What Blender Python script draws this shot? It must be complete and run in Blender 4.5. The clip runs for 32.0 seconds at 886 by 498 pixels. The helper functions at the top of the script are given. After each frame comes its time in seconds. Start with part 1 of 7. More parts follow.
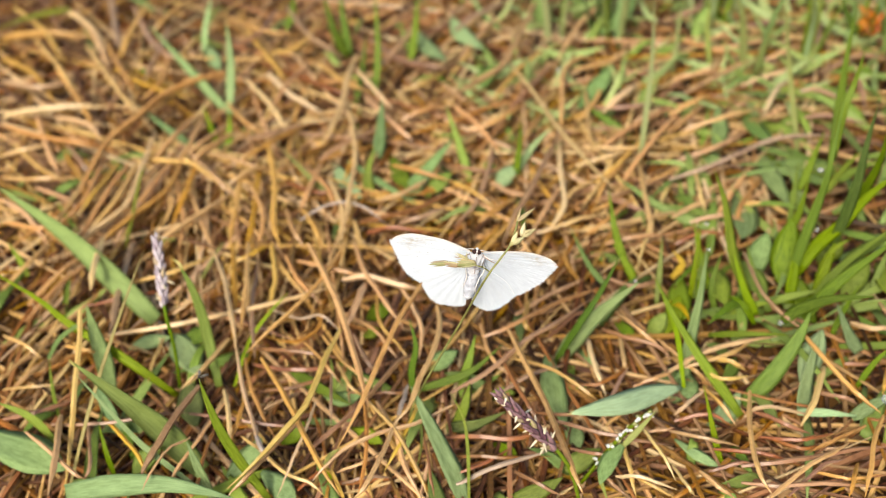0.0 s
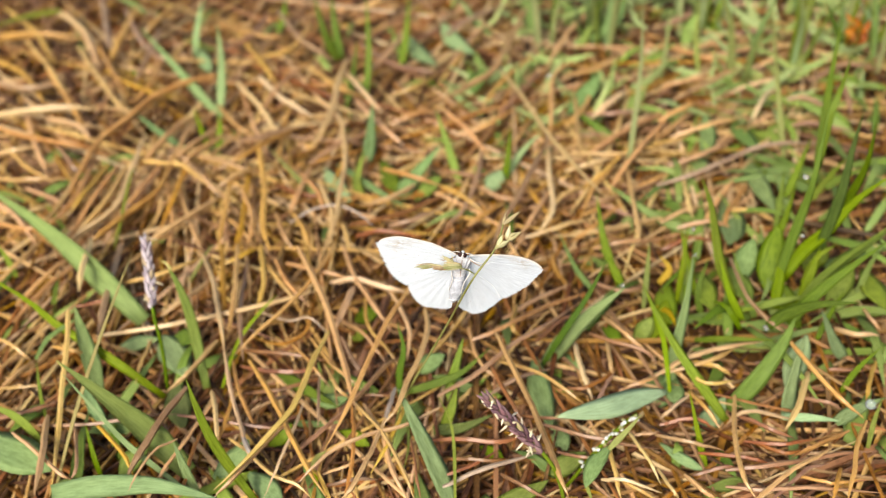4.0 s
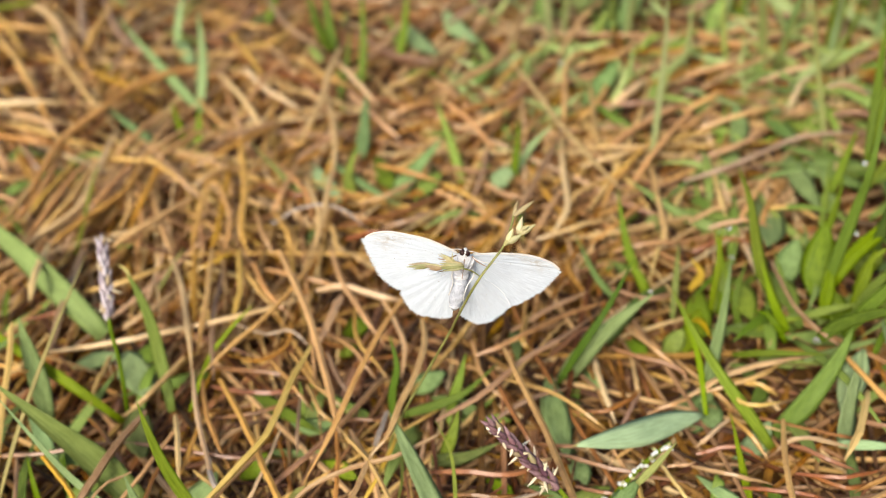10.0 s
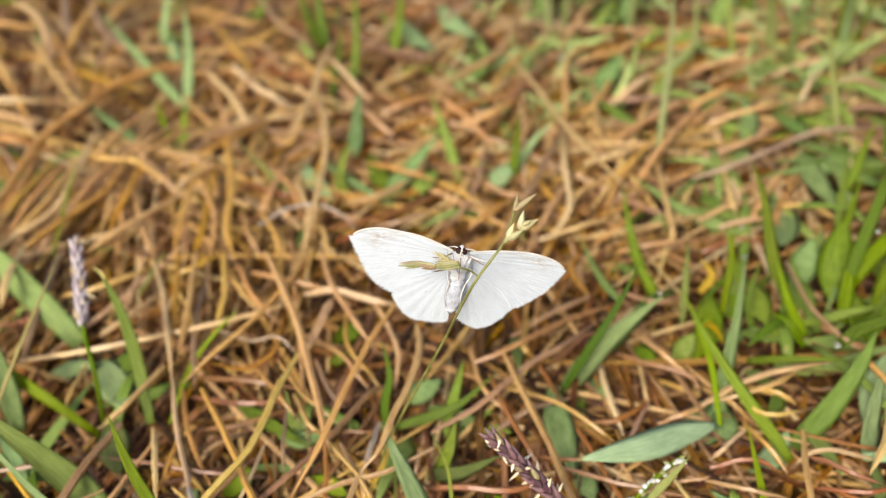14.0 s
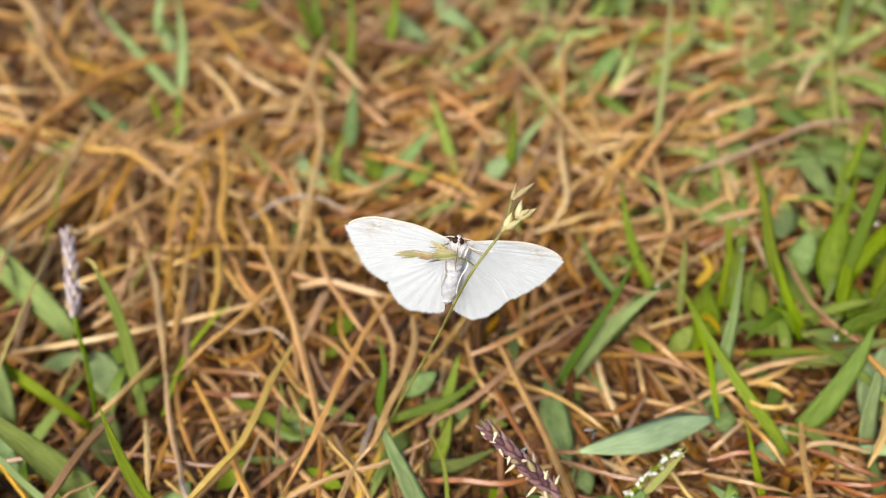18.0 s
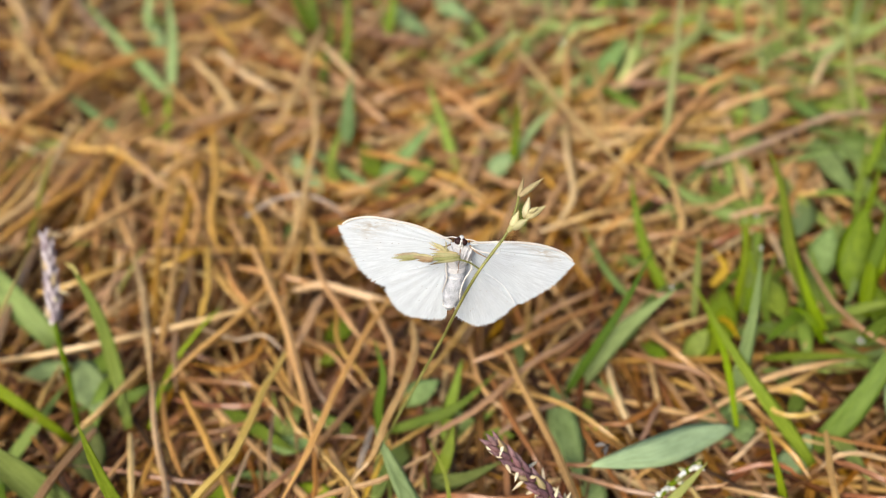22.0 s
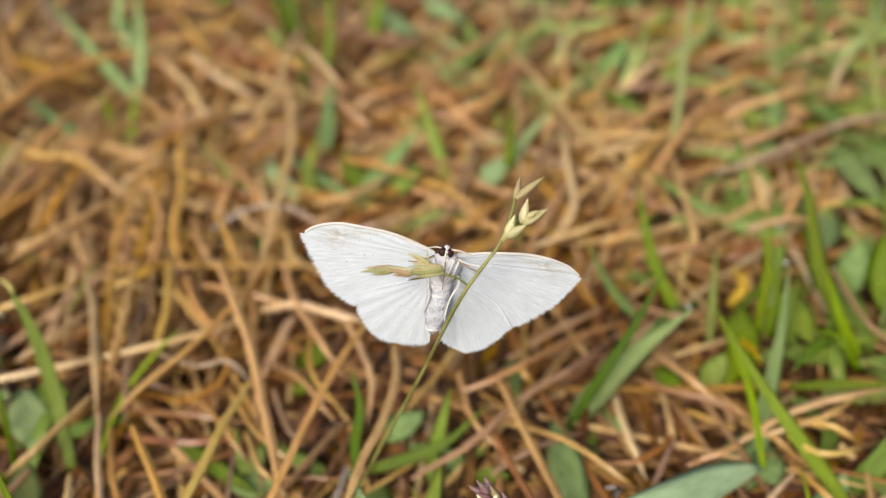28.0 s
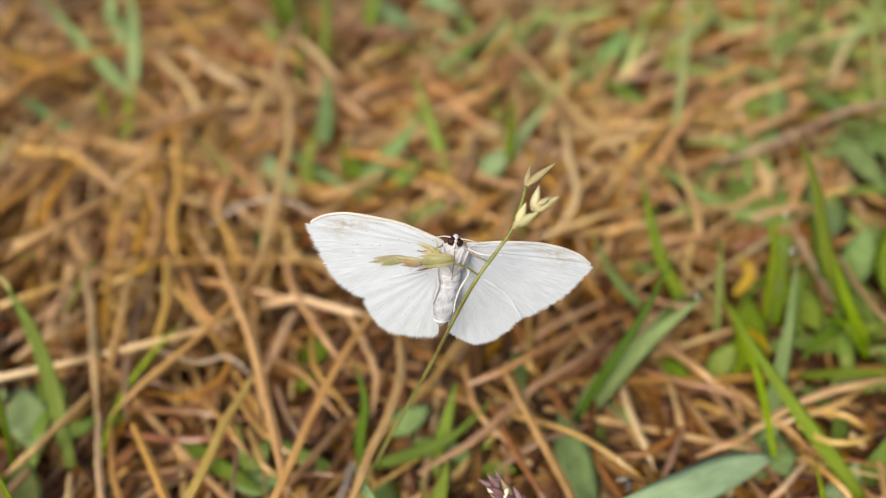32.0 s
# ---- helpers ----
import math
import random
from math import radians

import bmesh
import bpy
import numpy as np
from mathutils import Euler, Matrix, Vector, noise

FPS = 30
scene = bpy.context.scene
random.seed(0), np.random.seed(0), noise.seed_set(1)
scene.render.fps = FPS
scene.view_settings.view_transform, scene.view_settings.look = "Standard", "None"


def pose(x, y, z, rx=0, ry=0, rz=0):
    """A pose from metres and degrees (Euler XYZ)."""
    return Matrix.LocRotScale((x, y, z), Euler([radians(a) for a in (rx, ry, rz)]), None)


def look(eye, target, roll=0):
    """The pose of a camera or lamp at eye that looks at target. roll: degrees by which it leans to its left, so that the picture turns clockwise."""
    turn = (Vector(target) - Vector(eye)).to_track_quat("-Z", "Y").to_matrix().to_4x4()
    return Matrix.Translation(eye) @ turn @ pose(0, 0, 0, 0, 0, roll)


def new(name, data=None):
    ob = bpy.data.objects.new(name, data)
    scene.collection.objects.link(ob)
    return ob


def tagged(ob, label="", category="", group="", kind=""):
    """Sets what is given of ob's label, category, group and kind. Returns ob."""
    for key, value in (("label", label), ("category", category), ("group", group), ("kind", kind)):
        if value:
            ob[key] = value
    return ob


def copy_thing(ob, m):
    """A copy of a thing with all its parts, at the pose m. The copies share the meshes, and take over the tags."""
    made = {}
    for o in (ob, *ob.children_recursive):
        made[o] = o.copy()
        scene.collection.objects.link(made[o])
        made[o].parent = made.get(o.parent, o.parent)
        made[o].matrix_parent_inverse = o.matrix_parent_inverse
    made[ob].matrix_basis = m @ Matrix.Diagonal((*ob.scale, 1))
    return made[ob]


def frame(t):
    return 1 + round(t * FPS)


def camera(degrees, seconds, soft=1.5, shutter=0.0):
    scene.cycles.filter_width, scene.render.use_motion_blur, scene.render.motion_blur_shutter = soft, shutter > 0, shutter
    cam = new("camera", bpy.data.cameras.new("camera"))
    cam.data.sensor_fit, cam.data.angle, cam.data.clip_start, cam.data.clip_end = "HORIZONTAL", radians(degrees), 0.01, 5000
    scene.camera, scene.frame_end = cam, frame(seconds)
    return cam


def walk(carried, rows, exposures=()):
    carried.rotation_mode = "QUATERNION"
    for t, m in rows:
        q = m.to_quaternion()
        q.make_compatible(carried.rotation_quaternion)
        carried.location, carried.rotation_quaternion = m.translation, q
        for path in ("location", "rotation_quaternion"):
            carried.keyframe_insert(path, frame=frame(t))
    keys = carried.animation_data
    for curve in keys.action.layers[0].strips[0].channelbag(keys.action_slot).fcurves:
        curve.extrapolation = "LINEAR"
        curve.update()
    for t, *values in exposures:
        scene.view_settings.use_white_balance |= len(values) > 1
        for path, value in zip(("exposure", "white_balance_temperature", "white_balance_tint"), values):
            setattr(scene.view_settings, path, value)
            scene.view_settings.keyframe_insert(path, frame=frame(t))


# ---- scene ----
# ---- camera ----
CM = 0.01
MM = 0.001
FSTOP = 17.5
cam = camera(52.0, 32.0, soft=1.1)
PATH = [
    (0, (-0.00448, -0.09428, 0.12882), (-0.00449, -0.00634, 0.04718), -4.92),
    (0.5, (-0.00452, -0.09463, 0.12939), (-0.00418, -0.00664, 0.04778), -4.74),
    (1, (-0.00434, -0.09487, 0.13000), (-0.00373, -0.00682, 0.04847), -4.59),
    (1.5, (-0.00429, -0.09485, 0.12962), (-0.00344, -0.00665, 0.04825), -4.62),
    (2, (-0.00414, -0.09478, 0.12913), (-0.00324, -0.00657, 0.04778), -4.34),
    (2.5, (-0.00416, -0.09489, 0.12885), (-0.00318, -0.00663, 0.04756), -4.15),
    (3, (-0.00416, -0.09498, 0.12891), (-0.00308, -0.00664, 0.04770), -4.13),
    (3.5, (-0.00412, -0.09509, 0.12907), (-0.00296, -0.00674, 0.04787), -3.99),
    (5.5, (-0.00395, -0.09393, 0.12813), (-0.00259, -0.00539, 0.04714), -3.89),
    (6, (-0.00338, -0.09230, 0.12647), (-0.00197, -0.00356, 0.04571), -4.10),
    (6.5, (-0.00311, -0.08979, 0.12317), (-0.00204, -0.00108, 0.04236), -4.47),
    (7, (-0.00274, -0.08712, 0.12016), (-0.00227, 0.00141, 0.03915), -5.02),
    (7.5, (-0.00255, -0.08558, 0.11851), (-0.00259, 0.00291, 0.03746), -5.13),
    (8, (-0.00269, -0.08455, 0.11804), (-0.00306, 0.00407, 0.03714), -5.07),
    (8.5, (-0.00268, -0.08437, 0.11743), (-0.00295, 0.00476, 0.03708), -4.88),
    (9, (-0.00246, -0.08367, 0.11663), (-0.00261, 0.00573, 0.03658), -4.83),
    (9.5, (-0.00226, -0.08268, 0.11480), (-0.00225, 0.00706, 0.03513), -4.77),
    (10, (-0.00246, -0.08115, 0.11298), (-0.00229, 0.00872, 0.03346), -4.64),
    (10.5, (-0.00294, -0.07974, 0.11168), (-0.00289, 0.01043, 0.03250), -4.72),
    (11, (-0.00260, -0.07896, 0.11084), (-0.00256, 0.01153, 0.03202), -4.82),
    (11.5, (-0.00260, -0.07822, 0.10991), (-0.00236, 0.01245, 0.03130), -4.80),
    (12, (-0.00220, -0.07763, 0.10912), (-0.00177, 0.01324, 0.03074), -4.78),
    (12.5, (-0.00232, -0.07626, 0.10756), (-0.00166, 0.01459, 0.02916), -4.70),
    (13, (-0.00182, -0.07533, 0.10693), (-0.00119, 0.01553, 0.02854), -4.91),
    (13.5, (-0.00252, -0.07560, 0.10675), (-0.00191, 0.01507, 0.02815), -4.80),
    (14, (-0.00212, -0.07556, 0.10659), (-0.00167, 0.01496, 0.02782), -4.73),
    (14.5, (-0.00263, -0.07582, 0.10649), (-0.00213, 0.01450, 0.02749), -4.47),
    (16.5, (-0.00229, -0.07540, 0.10629), (-0.00170, 0.01469, 0.02703), -4.44),
    (17, (-0.00219, -0.07543, 0.10611), (-0.00137, 0.01476, 0.02695), -4.36),
    (17.5, (-0.00236, -0.07540, 0.10573), (-0.00130, 0.01481, 0.02660), -4.23),
    (18, (-0.00220, -0.07512, 0.10536), (-0.00122, 0.01499, 0.02612), -4.38),
    (18.5, (-0.00221, -0.07505, 0.10517), (-0.00129, 0.01504, 0.02591), -4.40),
    (19, (-0.00196, -0.07506, 0.10540), (-0.00114, 0.01494, 0.02602), -4.43),
    (19.5, (-0.00202, -0.07487, 0.10548), (-0.00100, 0.01503, 0.02600), -4.32),
    (20, (-0.00212, -0.07485, 0.10495), (-0.00102, 0.01519, 0.02563), -4.27),
    (20.5, (-0.00170, -0.07408, 0.10454), (-0.00078, 0.01572, 0.02495), -4.55),
    (21, (-0.00262, -0.07281, 0.10371), (-0.00166, 0.01715, 0.02431), -4.54),
    (21.5, (-0.00216, -0.07097, 0.10236), (-0.00133, 0.01909, 0.02306), -4.86),
    (22, (-0.00210, -0.06955, 0.10070), (-0.00129, 0.02054, 0.02142), -4.89),
    (22.5, (-0.00202, -0.06854, 0.09935), (-0.00093, 0.02157, 0.02010), -4.72),
    (23, (-0.00164, -0.06676, 0.09793), (-0.00053, 0.02330, 0.01863), -4.77),
    (23.5, (-0.00119, -0.06578, 0.09695), (-0.00006, 0.02434, 0.01772), -4.70),
    (24, (-0.00155, -0.06510, 0.09627), (-0.00013, 0.02526, 0.01731), -4.61),
    (24.5, (-0.00149, -0.06431, 0.09511), (-0.00005, 0.02630, 0.01645), -4.56),
    (25, (-0.00146, -0.06320, 0.09417), (-0.00012, 0.02750, 0.01561), -4.46),
    (25.5, (-0.00125, -0.06236, 0.09382), (0.00004, 0.02861, 0.01556), -4.42),
    (27.5, (-0.00095, -0.05960, 0.09065), (0.00076, 0.03217, 0.01336), -4.55),
    (28, (-0.00101, -0.05923, 0.09074), (0.00077, 0.03246, 0.01335), -4.50),
    (28.5, (-0.00105, -0.05920, 0.09087), (0.00070, 0.03252, 0.01350), -4.56),
    (29, (-0.00109, -0.05926, 0.09031), (0.00072, 0.03266, 0.01319), -4.54),
    (29.5, (-0.00095, -0.05903, 0.08985), (0.00081, 0.03290, 0.01274), -4.64),
    (30, (-0.00102, -0.05888, 0.08975), (0.00072, 0.03290, 0.01246), -4.74),
    (30.5, (-0.00118, -0.05893, 0.08966), (0.00073, 0.03278, 0.01229), -4.55),
    (31, (-0.00092, -0.05896, 0.08937), (0.00090, 0.03287, 0.01215), -4.67),
    (31.5, (-0.00114, -0.05877, 0.08933), (0.00084, 0.03296, 0.01199), -4.76),
    (32, (-0.00227, -0.05837, 0.08927), (0.00032, 0.03303, 0.01156), -4.81),
]
walk(cam, [(t, look(eye, target, roll)) for t, eye, target, roll in PATH], exposures=[(0, 0.165), (3, 0.14), (9, 0.135), (11, 0.055), (14, 0.045), (20, 0.02), (24, -0.06), (28, -0.15), (32, -0.17)])

# ---- sky and sun: bright hazy day ----
SUN_ELEVATION, SUN_TURN = radians(47), radians(208)
world = bpy.data.worlds.new("sky")
scene.world = world
world.use_nodes = True
sky = world.node_tree.nodes.new("ShaderNodeTexSky")
sky.sky_type, sky.sun_disc = "NISHITA", False
sky.sun_elevation, sky.sun_rotation = SUN_ELEVATION, SUN_TURN
sky.dust_density, sky.ozone_density = 4.0, 0.6
background = world.node_tree.nodes["Background"]
background.inputs["Strength"].default_value = 0.15
world.node_tree.links.new(sky.outputs["Color"], background.inputs["Color"])
sun = new("sun", bpy.data.lights.new("sun", "SUN"))
sun.data.energy, sun.data.angle, sun.data.color = 2.95, radians(20), (1.0, 0.94, 0.83)
sun.matrix_world = look((math.sin(SUN_TURN) * math.cos(SUN_ELEVATION), math.cos(SUN_TURN) * math.cos(SUN_ELEVATION), math.sin(SUN_ELEVATION)), (0, 0, 0))


# ---- materials ----
def material(name, dark, light, rough=0.6, grain=900.0, stretch=(1, 1, 1), coords="Object", bump=0.25, island=False, spread=0.35,
             transmit=0.0, fine=4000.0, specular=0.4, blotch=None, hue=0.012, veins=0.0):
    """Two colours mixed by grain at two scales, with every piece a little lighter or darker than the next."""
    mat = bpy.data.materials.new(name)
    mat.use_nodes = True
    tree = mat.node_tree
    nodes, links = tree.nodes, tree.links
    shader = nodes["Principled BSDF"]
    where = nodes.new("ShaderNodeTexCoord")
    fit = nodes.new("ShaderNodeMapping")
    fit.inputs["Scale"].default_value = stretch
    links.new(where.outputs[coords], fit.inputs["Vector"])
    big, small = nodes.new("ShaderNodeTexNoise"), nodes.new("ShaderNodeTexNoise")
    big.inputs["Scale"].default_value, big.inputs["Detail"].default_value = grain, 3
    small.inputs["Scale"].default_value, small.inputs["Detail"].default_value = fine, 2
    links.new(fit.outputs[0], big.inputs["Vector"])
    links.new(fit.outputs[0], small.inputs["Vector"])
    both = nodes.new("ShaderNodeMath")
    both.operation = "ADD"
    links.new(big.outputs["Fac"], both.inputs[0])
    scaled = nodes.new("ShaderNodeMath")
    scaled.operation = "MULTIPLY"
    scaled.inputs[1].default_value = 0.45
    links.new(small.outputs["Fac"], scaled.inputs[0])
    links.new(scaled.outputs[0], both.inputs[1])
    if island:
        piece = nodes.new("ShaderNodeNewGeometry").outputs["Random Per Island"]
    else:
        piece = nodes.new("ShaderNodeObjectInfo").outputs["Random"]
    lot = nodes.new("ShaderNodeMath")
    lot.operation = "MULTIPLY_ADD"
    lot.inputs[1].default_value, lot.inputs[2].default_value = spread * 2, -spread
    links.new(piece, lot.inputs[0])
    total = nodes.new("ShaderNodeMath")
    total.operation = "ADD"
    links.new(both.outputs[0], total.inputs[0])
    links.new(lot.outputs[0], total.inputs[1])
    if veins:
        fit_veins = nodes.new("ShaderNodeMapping")
        fit_veins.inputs["Scale"].default_value = (15.0, 0.12, 1.0)
        links.new(where.outputs["UV"], fit_veins.inputs["Vector"])
        lines = nodes.new("ShaderNodeTexNoise")
        lines.inputs["Scale"].default_value, lines.inputs["Detail"].default_value = 1.6, 3
        links.new(fit_veins.outputs[0], lines.inputs["Vector"])
        stripe = nodes.new("ShaderNodeMath")
        stripe.operation = "MULTIPLY_ADD"
        stripe.inputs[1].default_value, stripe.inputs[2].default_value = veins * 2, -veins
        links.new(lines.outputs["Fac"], stripe.inputs[0])
        with_lines = nodes.new("ShaderNodeMath")
        with_lines.operation = "ADD"
        links.new(total.outputs[0], with_lines.inputs[0])
        links.new(stripe.outputs[0], with_lines.inputs[1])
        total = with_lines
    ramp = nodes.new("ShaderNodeValToRGB")
    ramp.color_ramp.elements[0].position, ramp.color_ramp.elements[1].position = 0.35, 1.05
    ramp.color_ramp.elements[0].color, ramp.color_ramp.elements[1].color = (*dark, 1), (*light, 1)
    if blotch:
        mid = ramp.color_ramp.elements.new(0.66)
        mid.color = (*blotch, 1)
    links.new(total.outputs[0], ramp.inputs["Fac"])
    # each piece has its own hue and strength of colour
    dice = nodes.new("ShaderNodeTexWhiteNoise")
    dice.noise_dimensions = "1D"
    links.new(piece, dice.inputs["W"])
    rgb = nodes.new("ShaderNodeSeparateColor")
    links.new(dice.outputs["Color"], rgb.inputs[0])
    tint = nodes.new("ShaderNodeHueSaturation")
    for source, socket, width, middle in (("Red", "Hue", hue, 0.5 - 0.1 * hue), ("Green", "Saturation", 9 * hue, 1.0 + 3 * hue)):
        spot = nodes.new("ShaderNodeMapRange")
        spot.inputs["To Min"].default_value, spot.inputs["To Max"].default_value = middle - width, middle + width
        links.new(rgb.outputs[source], spot.inputs["Value"])
        links.new(spot.outputs["Result"], tint.inputs[socket])
    links.new(ramp.outputs["Color"], tint.inputs["Color"])
    links.new(tint.outputs["Color"], shader.inputs["Base Color"])
    shader.inputs["Roughness"].default_value = rough
    shader.inputs["Specular IOR Level"].default_value = specular
    relief = nodes.new("ShaderNodeBump")
    relief.inputs["Strength"].default_value, relief.inputs["Distance"].default_value = bump, 0.0003
    links.new(both.outputs[0], relief.inputs["Height"])
    links.new(relief.outputs["Normal"], shader.inputs["Normal"])
    if transmit:
        glow = nodes.new("ShaderNodeBsdfTranslucent")
        links.new(tint.outputs["Color"], glow.inputs["Color"])
        blend = nodes.new("ShaderNodeMixShader")
        blend.inputs["Fac"].default_value = transmit
        links.new(shader.outputs[0], blend.inputs[1])
        links.new(glow.outputs[0], blend.inputs[2])
        links.new(blend.outputs[0], nodes["Material Output"].inputs["Surface"])
    return mat


def leaf(name, dark, light, rough=0.45, veins=0.28):
    dark, light = tuple(0.85 * c for c in dark), tuple(1.08 * c for c in light)
    return material(name, dark, light, rough, grain=2.6, stretch=(4, 0.7, 1), coords="UV", fine=13.0, bump=0.35, transmit=0.2, spread=0.25, veins=veins, specular=0.16)


LEAF_GREEN = leaf("grass green", (0.10, 0.16, 0.012), (0.25, 0.34, 0.04))
LEAF_BRIGHT = leaf("fresh grass", (0.105, 0.16, 0.012), (0.25, 0.33, 0.04))
LEAF_DARK = leaf("dark grass", (0.05, 0.09, 0.012), (0.13, 0.20, 0.03))
LEAF_DULL = leaf("dull grass green", (0.125, 0.165, 0.035), (0.235, 0.285, 0.075), 0.5)
LEAF_REED = leaf("pale yellow green stalk", (0.24, 0.27, 0.08), (0.44, 0.48, 0.20), 0.5, 0.12)
LEAF_TEAL = leaf("dull blue green leaf", (0.16, 0.24, 0.08), (0.34, 0.46, 0.20), 0.5, 0.12)
LEAF_PALE = leaf("pale green leaf", (0.36, 0.52, 0.25), (0.52, 0.71, 0.39), 0.5, 0.06)
LEAF_OLIVE = leaf("olive stem", (0.15, 0.18, 0.03), (0.33, 0.36, 0.09))
LEAF_MEADOW = leaf("meadow green blade", (0.12, 0.19, 0.045), (0.28, 0.39, 0.125), 0.5)
LEAF_DEEP = leaf("deep green blade", (0.07, 0.12, 0.010), (0.18, 0.26, 0.03))
LEAF_SAGE = leaf("dull sage green blade", (0.13, 0.19, 0.065), (0.27, 0.35, 0.15), 0.5, 0.16)
LEAF_YELLOW = leaf("yellowing blade", (0.36, 0.24, 0.03), (0.60, 0.42, 0.08))
LEAF_STRAW = leaf("straw stalk", (0.36, 0.31, 0.10), (0.56, 0.48, 0.20))


def dry(name, dark, light, island=False, spread=0.2):
    return material(name, dark, light, 0.38, grain=260.0, fine=1900.0, bump=0.3, island=island, spread=spread, specular=0.5)


TAN = dry("tan needle", (0.34, 0.175, 0.055), (0.66, 0.41, 0.165))
ORANGE = dry("orange needle", (0.30, 0.15, 0.035), (0.60, 0.36, 0.10))
RUST = dry("rust needle", (0.15, 0.06, 0.022), (0.34, 0.15, 0.06))
PINKISH = dry("pinkish brown needle", (0.20, 0.10, 0.05), (0.43, 0.26, 0.145))
BLEACHED = dry("bleached needle", (0.44, 0.28, 0.13), (0.72, 0.50, 0.26))
STRAW = dry("straw needle", (0.40, 0.26, 0.08), (0.64, 0.46, 0.18))
GREY_STRAW = dry("grey weathered needle", (0.26, 0.20, 0.15), (0.46, 0.38, 0.30))
UMBER = dry("umber twig", (0.28, 0.18, 0.115), (0.50, 0.36, 0.25))
YELLOW_STRAW = dry("yellow needle", (0.42, 0.25, 0.05), (0.66, 0.45, 0.13))
LITTER = material("golden needle litter", (0.09, 0.038, 0.011), (0.73, 0.495, 0.225), 0.4, grain=200.0, fine=1500.0, bump=0.3, island=True,
                  spread=0.45, specular=0.4, hue=0.016, blotch=(0.385, 0.21, 0.06))
# Old needles' own brown, darkened further to stand for shade in the gaps.
SHADED_OLD_LITTER = material("old brown needle litter with gap shade", (0.045, 0.019, 0.008), (0.36, 0.19, 0.075), 0.6, grain=200.0, fine=1500.0, bump=0.3, island=True,
                      spread=0.45, specular=0.3, hue=0.016, blotch=(0.15, 0.07, 0.025))
PALE_LITTER = material("bleached needle litter", (0.34, 0.19, 0.07), (0.72, 0.52, 0.27), 0.4, grain=200.0, fine=1500.0, bump=0.3, island=True,
                       spread=0.4, specular=0.4, hue=0.016)
SOIL = material("dark humus", (0.018, 0.011, 0.006), (0.15, 0.075, 0.03), 0.9, grain=120.0, fine=900.0, bump=0.9, specular=0.1)
LOW_LEAF = material("low leaves", (0.10, 0.16, 0.02), (0.27, 0.36, 0.08), 0.5, grain=5.0, stretch=(9, 1.2, 1), coords="UV", fine=26.0, island=True,
                    spread=0.3, transmit=0.12)

BACK_LEAF = material("pale leaves further back", (0.20, 0.27, 0.06), (0.45, 0.53, 0.20), 0.5, grain=5.0, stretch=(9, 1.2, 1), coords="UV", fine=26.0, island=True,
                     spread=0.35, transmit=0.12)


# ---- builders ----
def spine(points, count):
    """A smooth line through the given points."""
    pts = [np.array(p, float) for p in points]
    pts = [2 * pts[0] - pts[1], *pts, 2 * pts[-1] - pts[-2]]
    out = []
    for n in range(count + 1):
        s = n / count * (len(pts) - 3)
        k = min(int(s), len(pts) - 4)
        u = s - k
        a, b, c, d = pts[k:k + 4]
        out.append(0.5 * (2 * b + (c - a) * u + (2 * a - 5 * b + 4 * c - d) * u * u + (3 * b - a - 3 * c + d) * u ** 3))
    return np.array(out)


def mesh_of(name, verts, faces, mat, uvs=None, smooth=True):
    data = bpy.data.meshes.new(name)
    data.from_pydata([tuple(v) for v in verts], [], faces)
    if uvs is not None:
        layer = data.uv_layers.new()
        index = np.empty(len(data.loops), np.int32)
        data.loops.foreach_get("vertex_index", index)
        layer.data.foreach_set("uv", np.asarray(uvs, float)[index].ravel())
    if smooth:
        data.polygons.foreach_set("use_smooth", [True] * len(data.polygons))
    data.materials.append(mat)
    return data


def part(name, data, parent, label=""):
    ob = new(name, data)
    ob.parent = parent
    return tagged(ob, label) if label else ob


FACING = np.array((-0.1, -0.62, 0.78))
LYING = np.array((-0.05, -0.3, 0.95))


def ring_faces(rows, sides):
    faces = [(r * sides + k, r * sides + (k + 1) % sides, (r + 1) * sides + (k + 1) % sides, (r + 1) * sides + k)
             for r in range(rows - 1) for k in range(sides)]
    return faces + [tuple(range(sides - 1, -1, -1)), tuple((rows - 1) * sides + k for k in range(sides))]


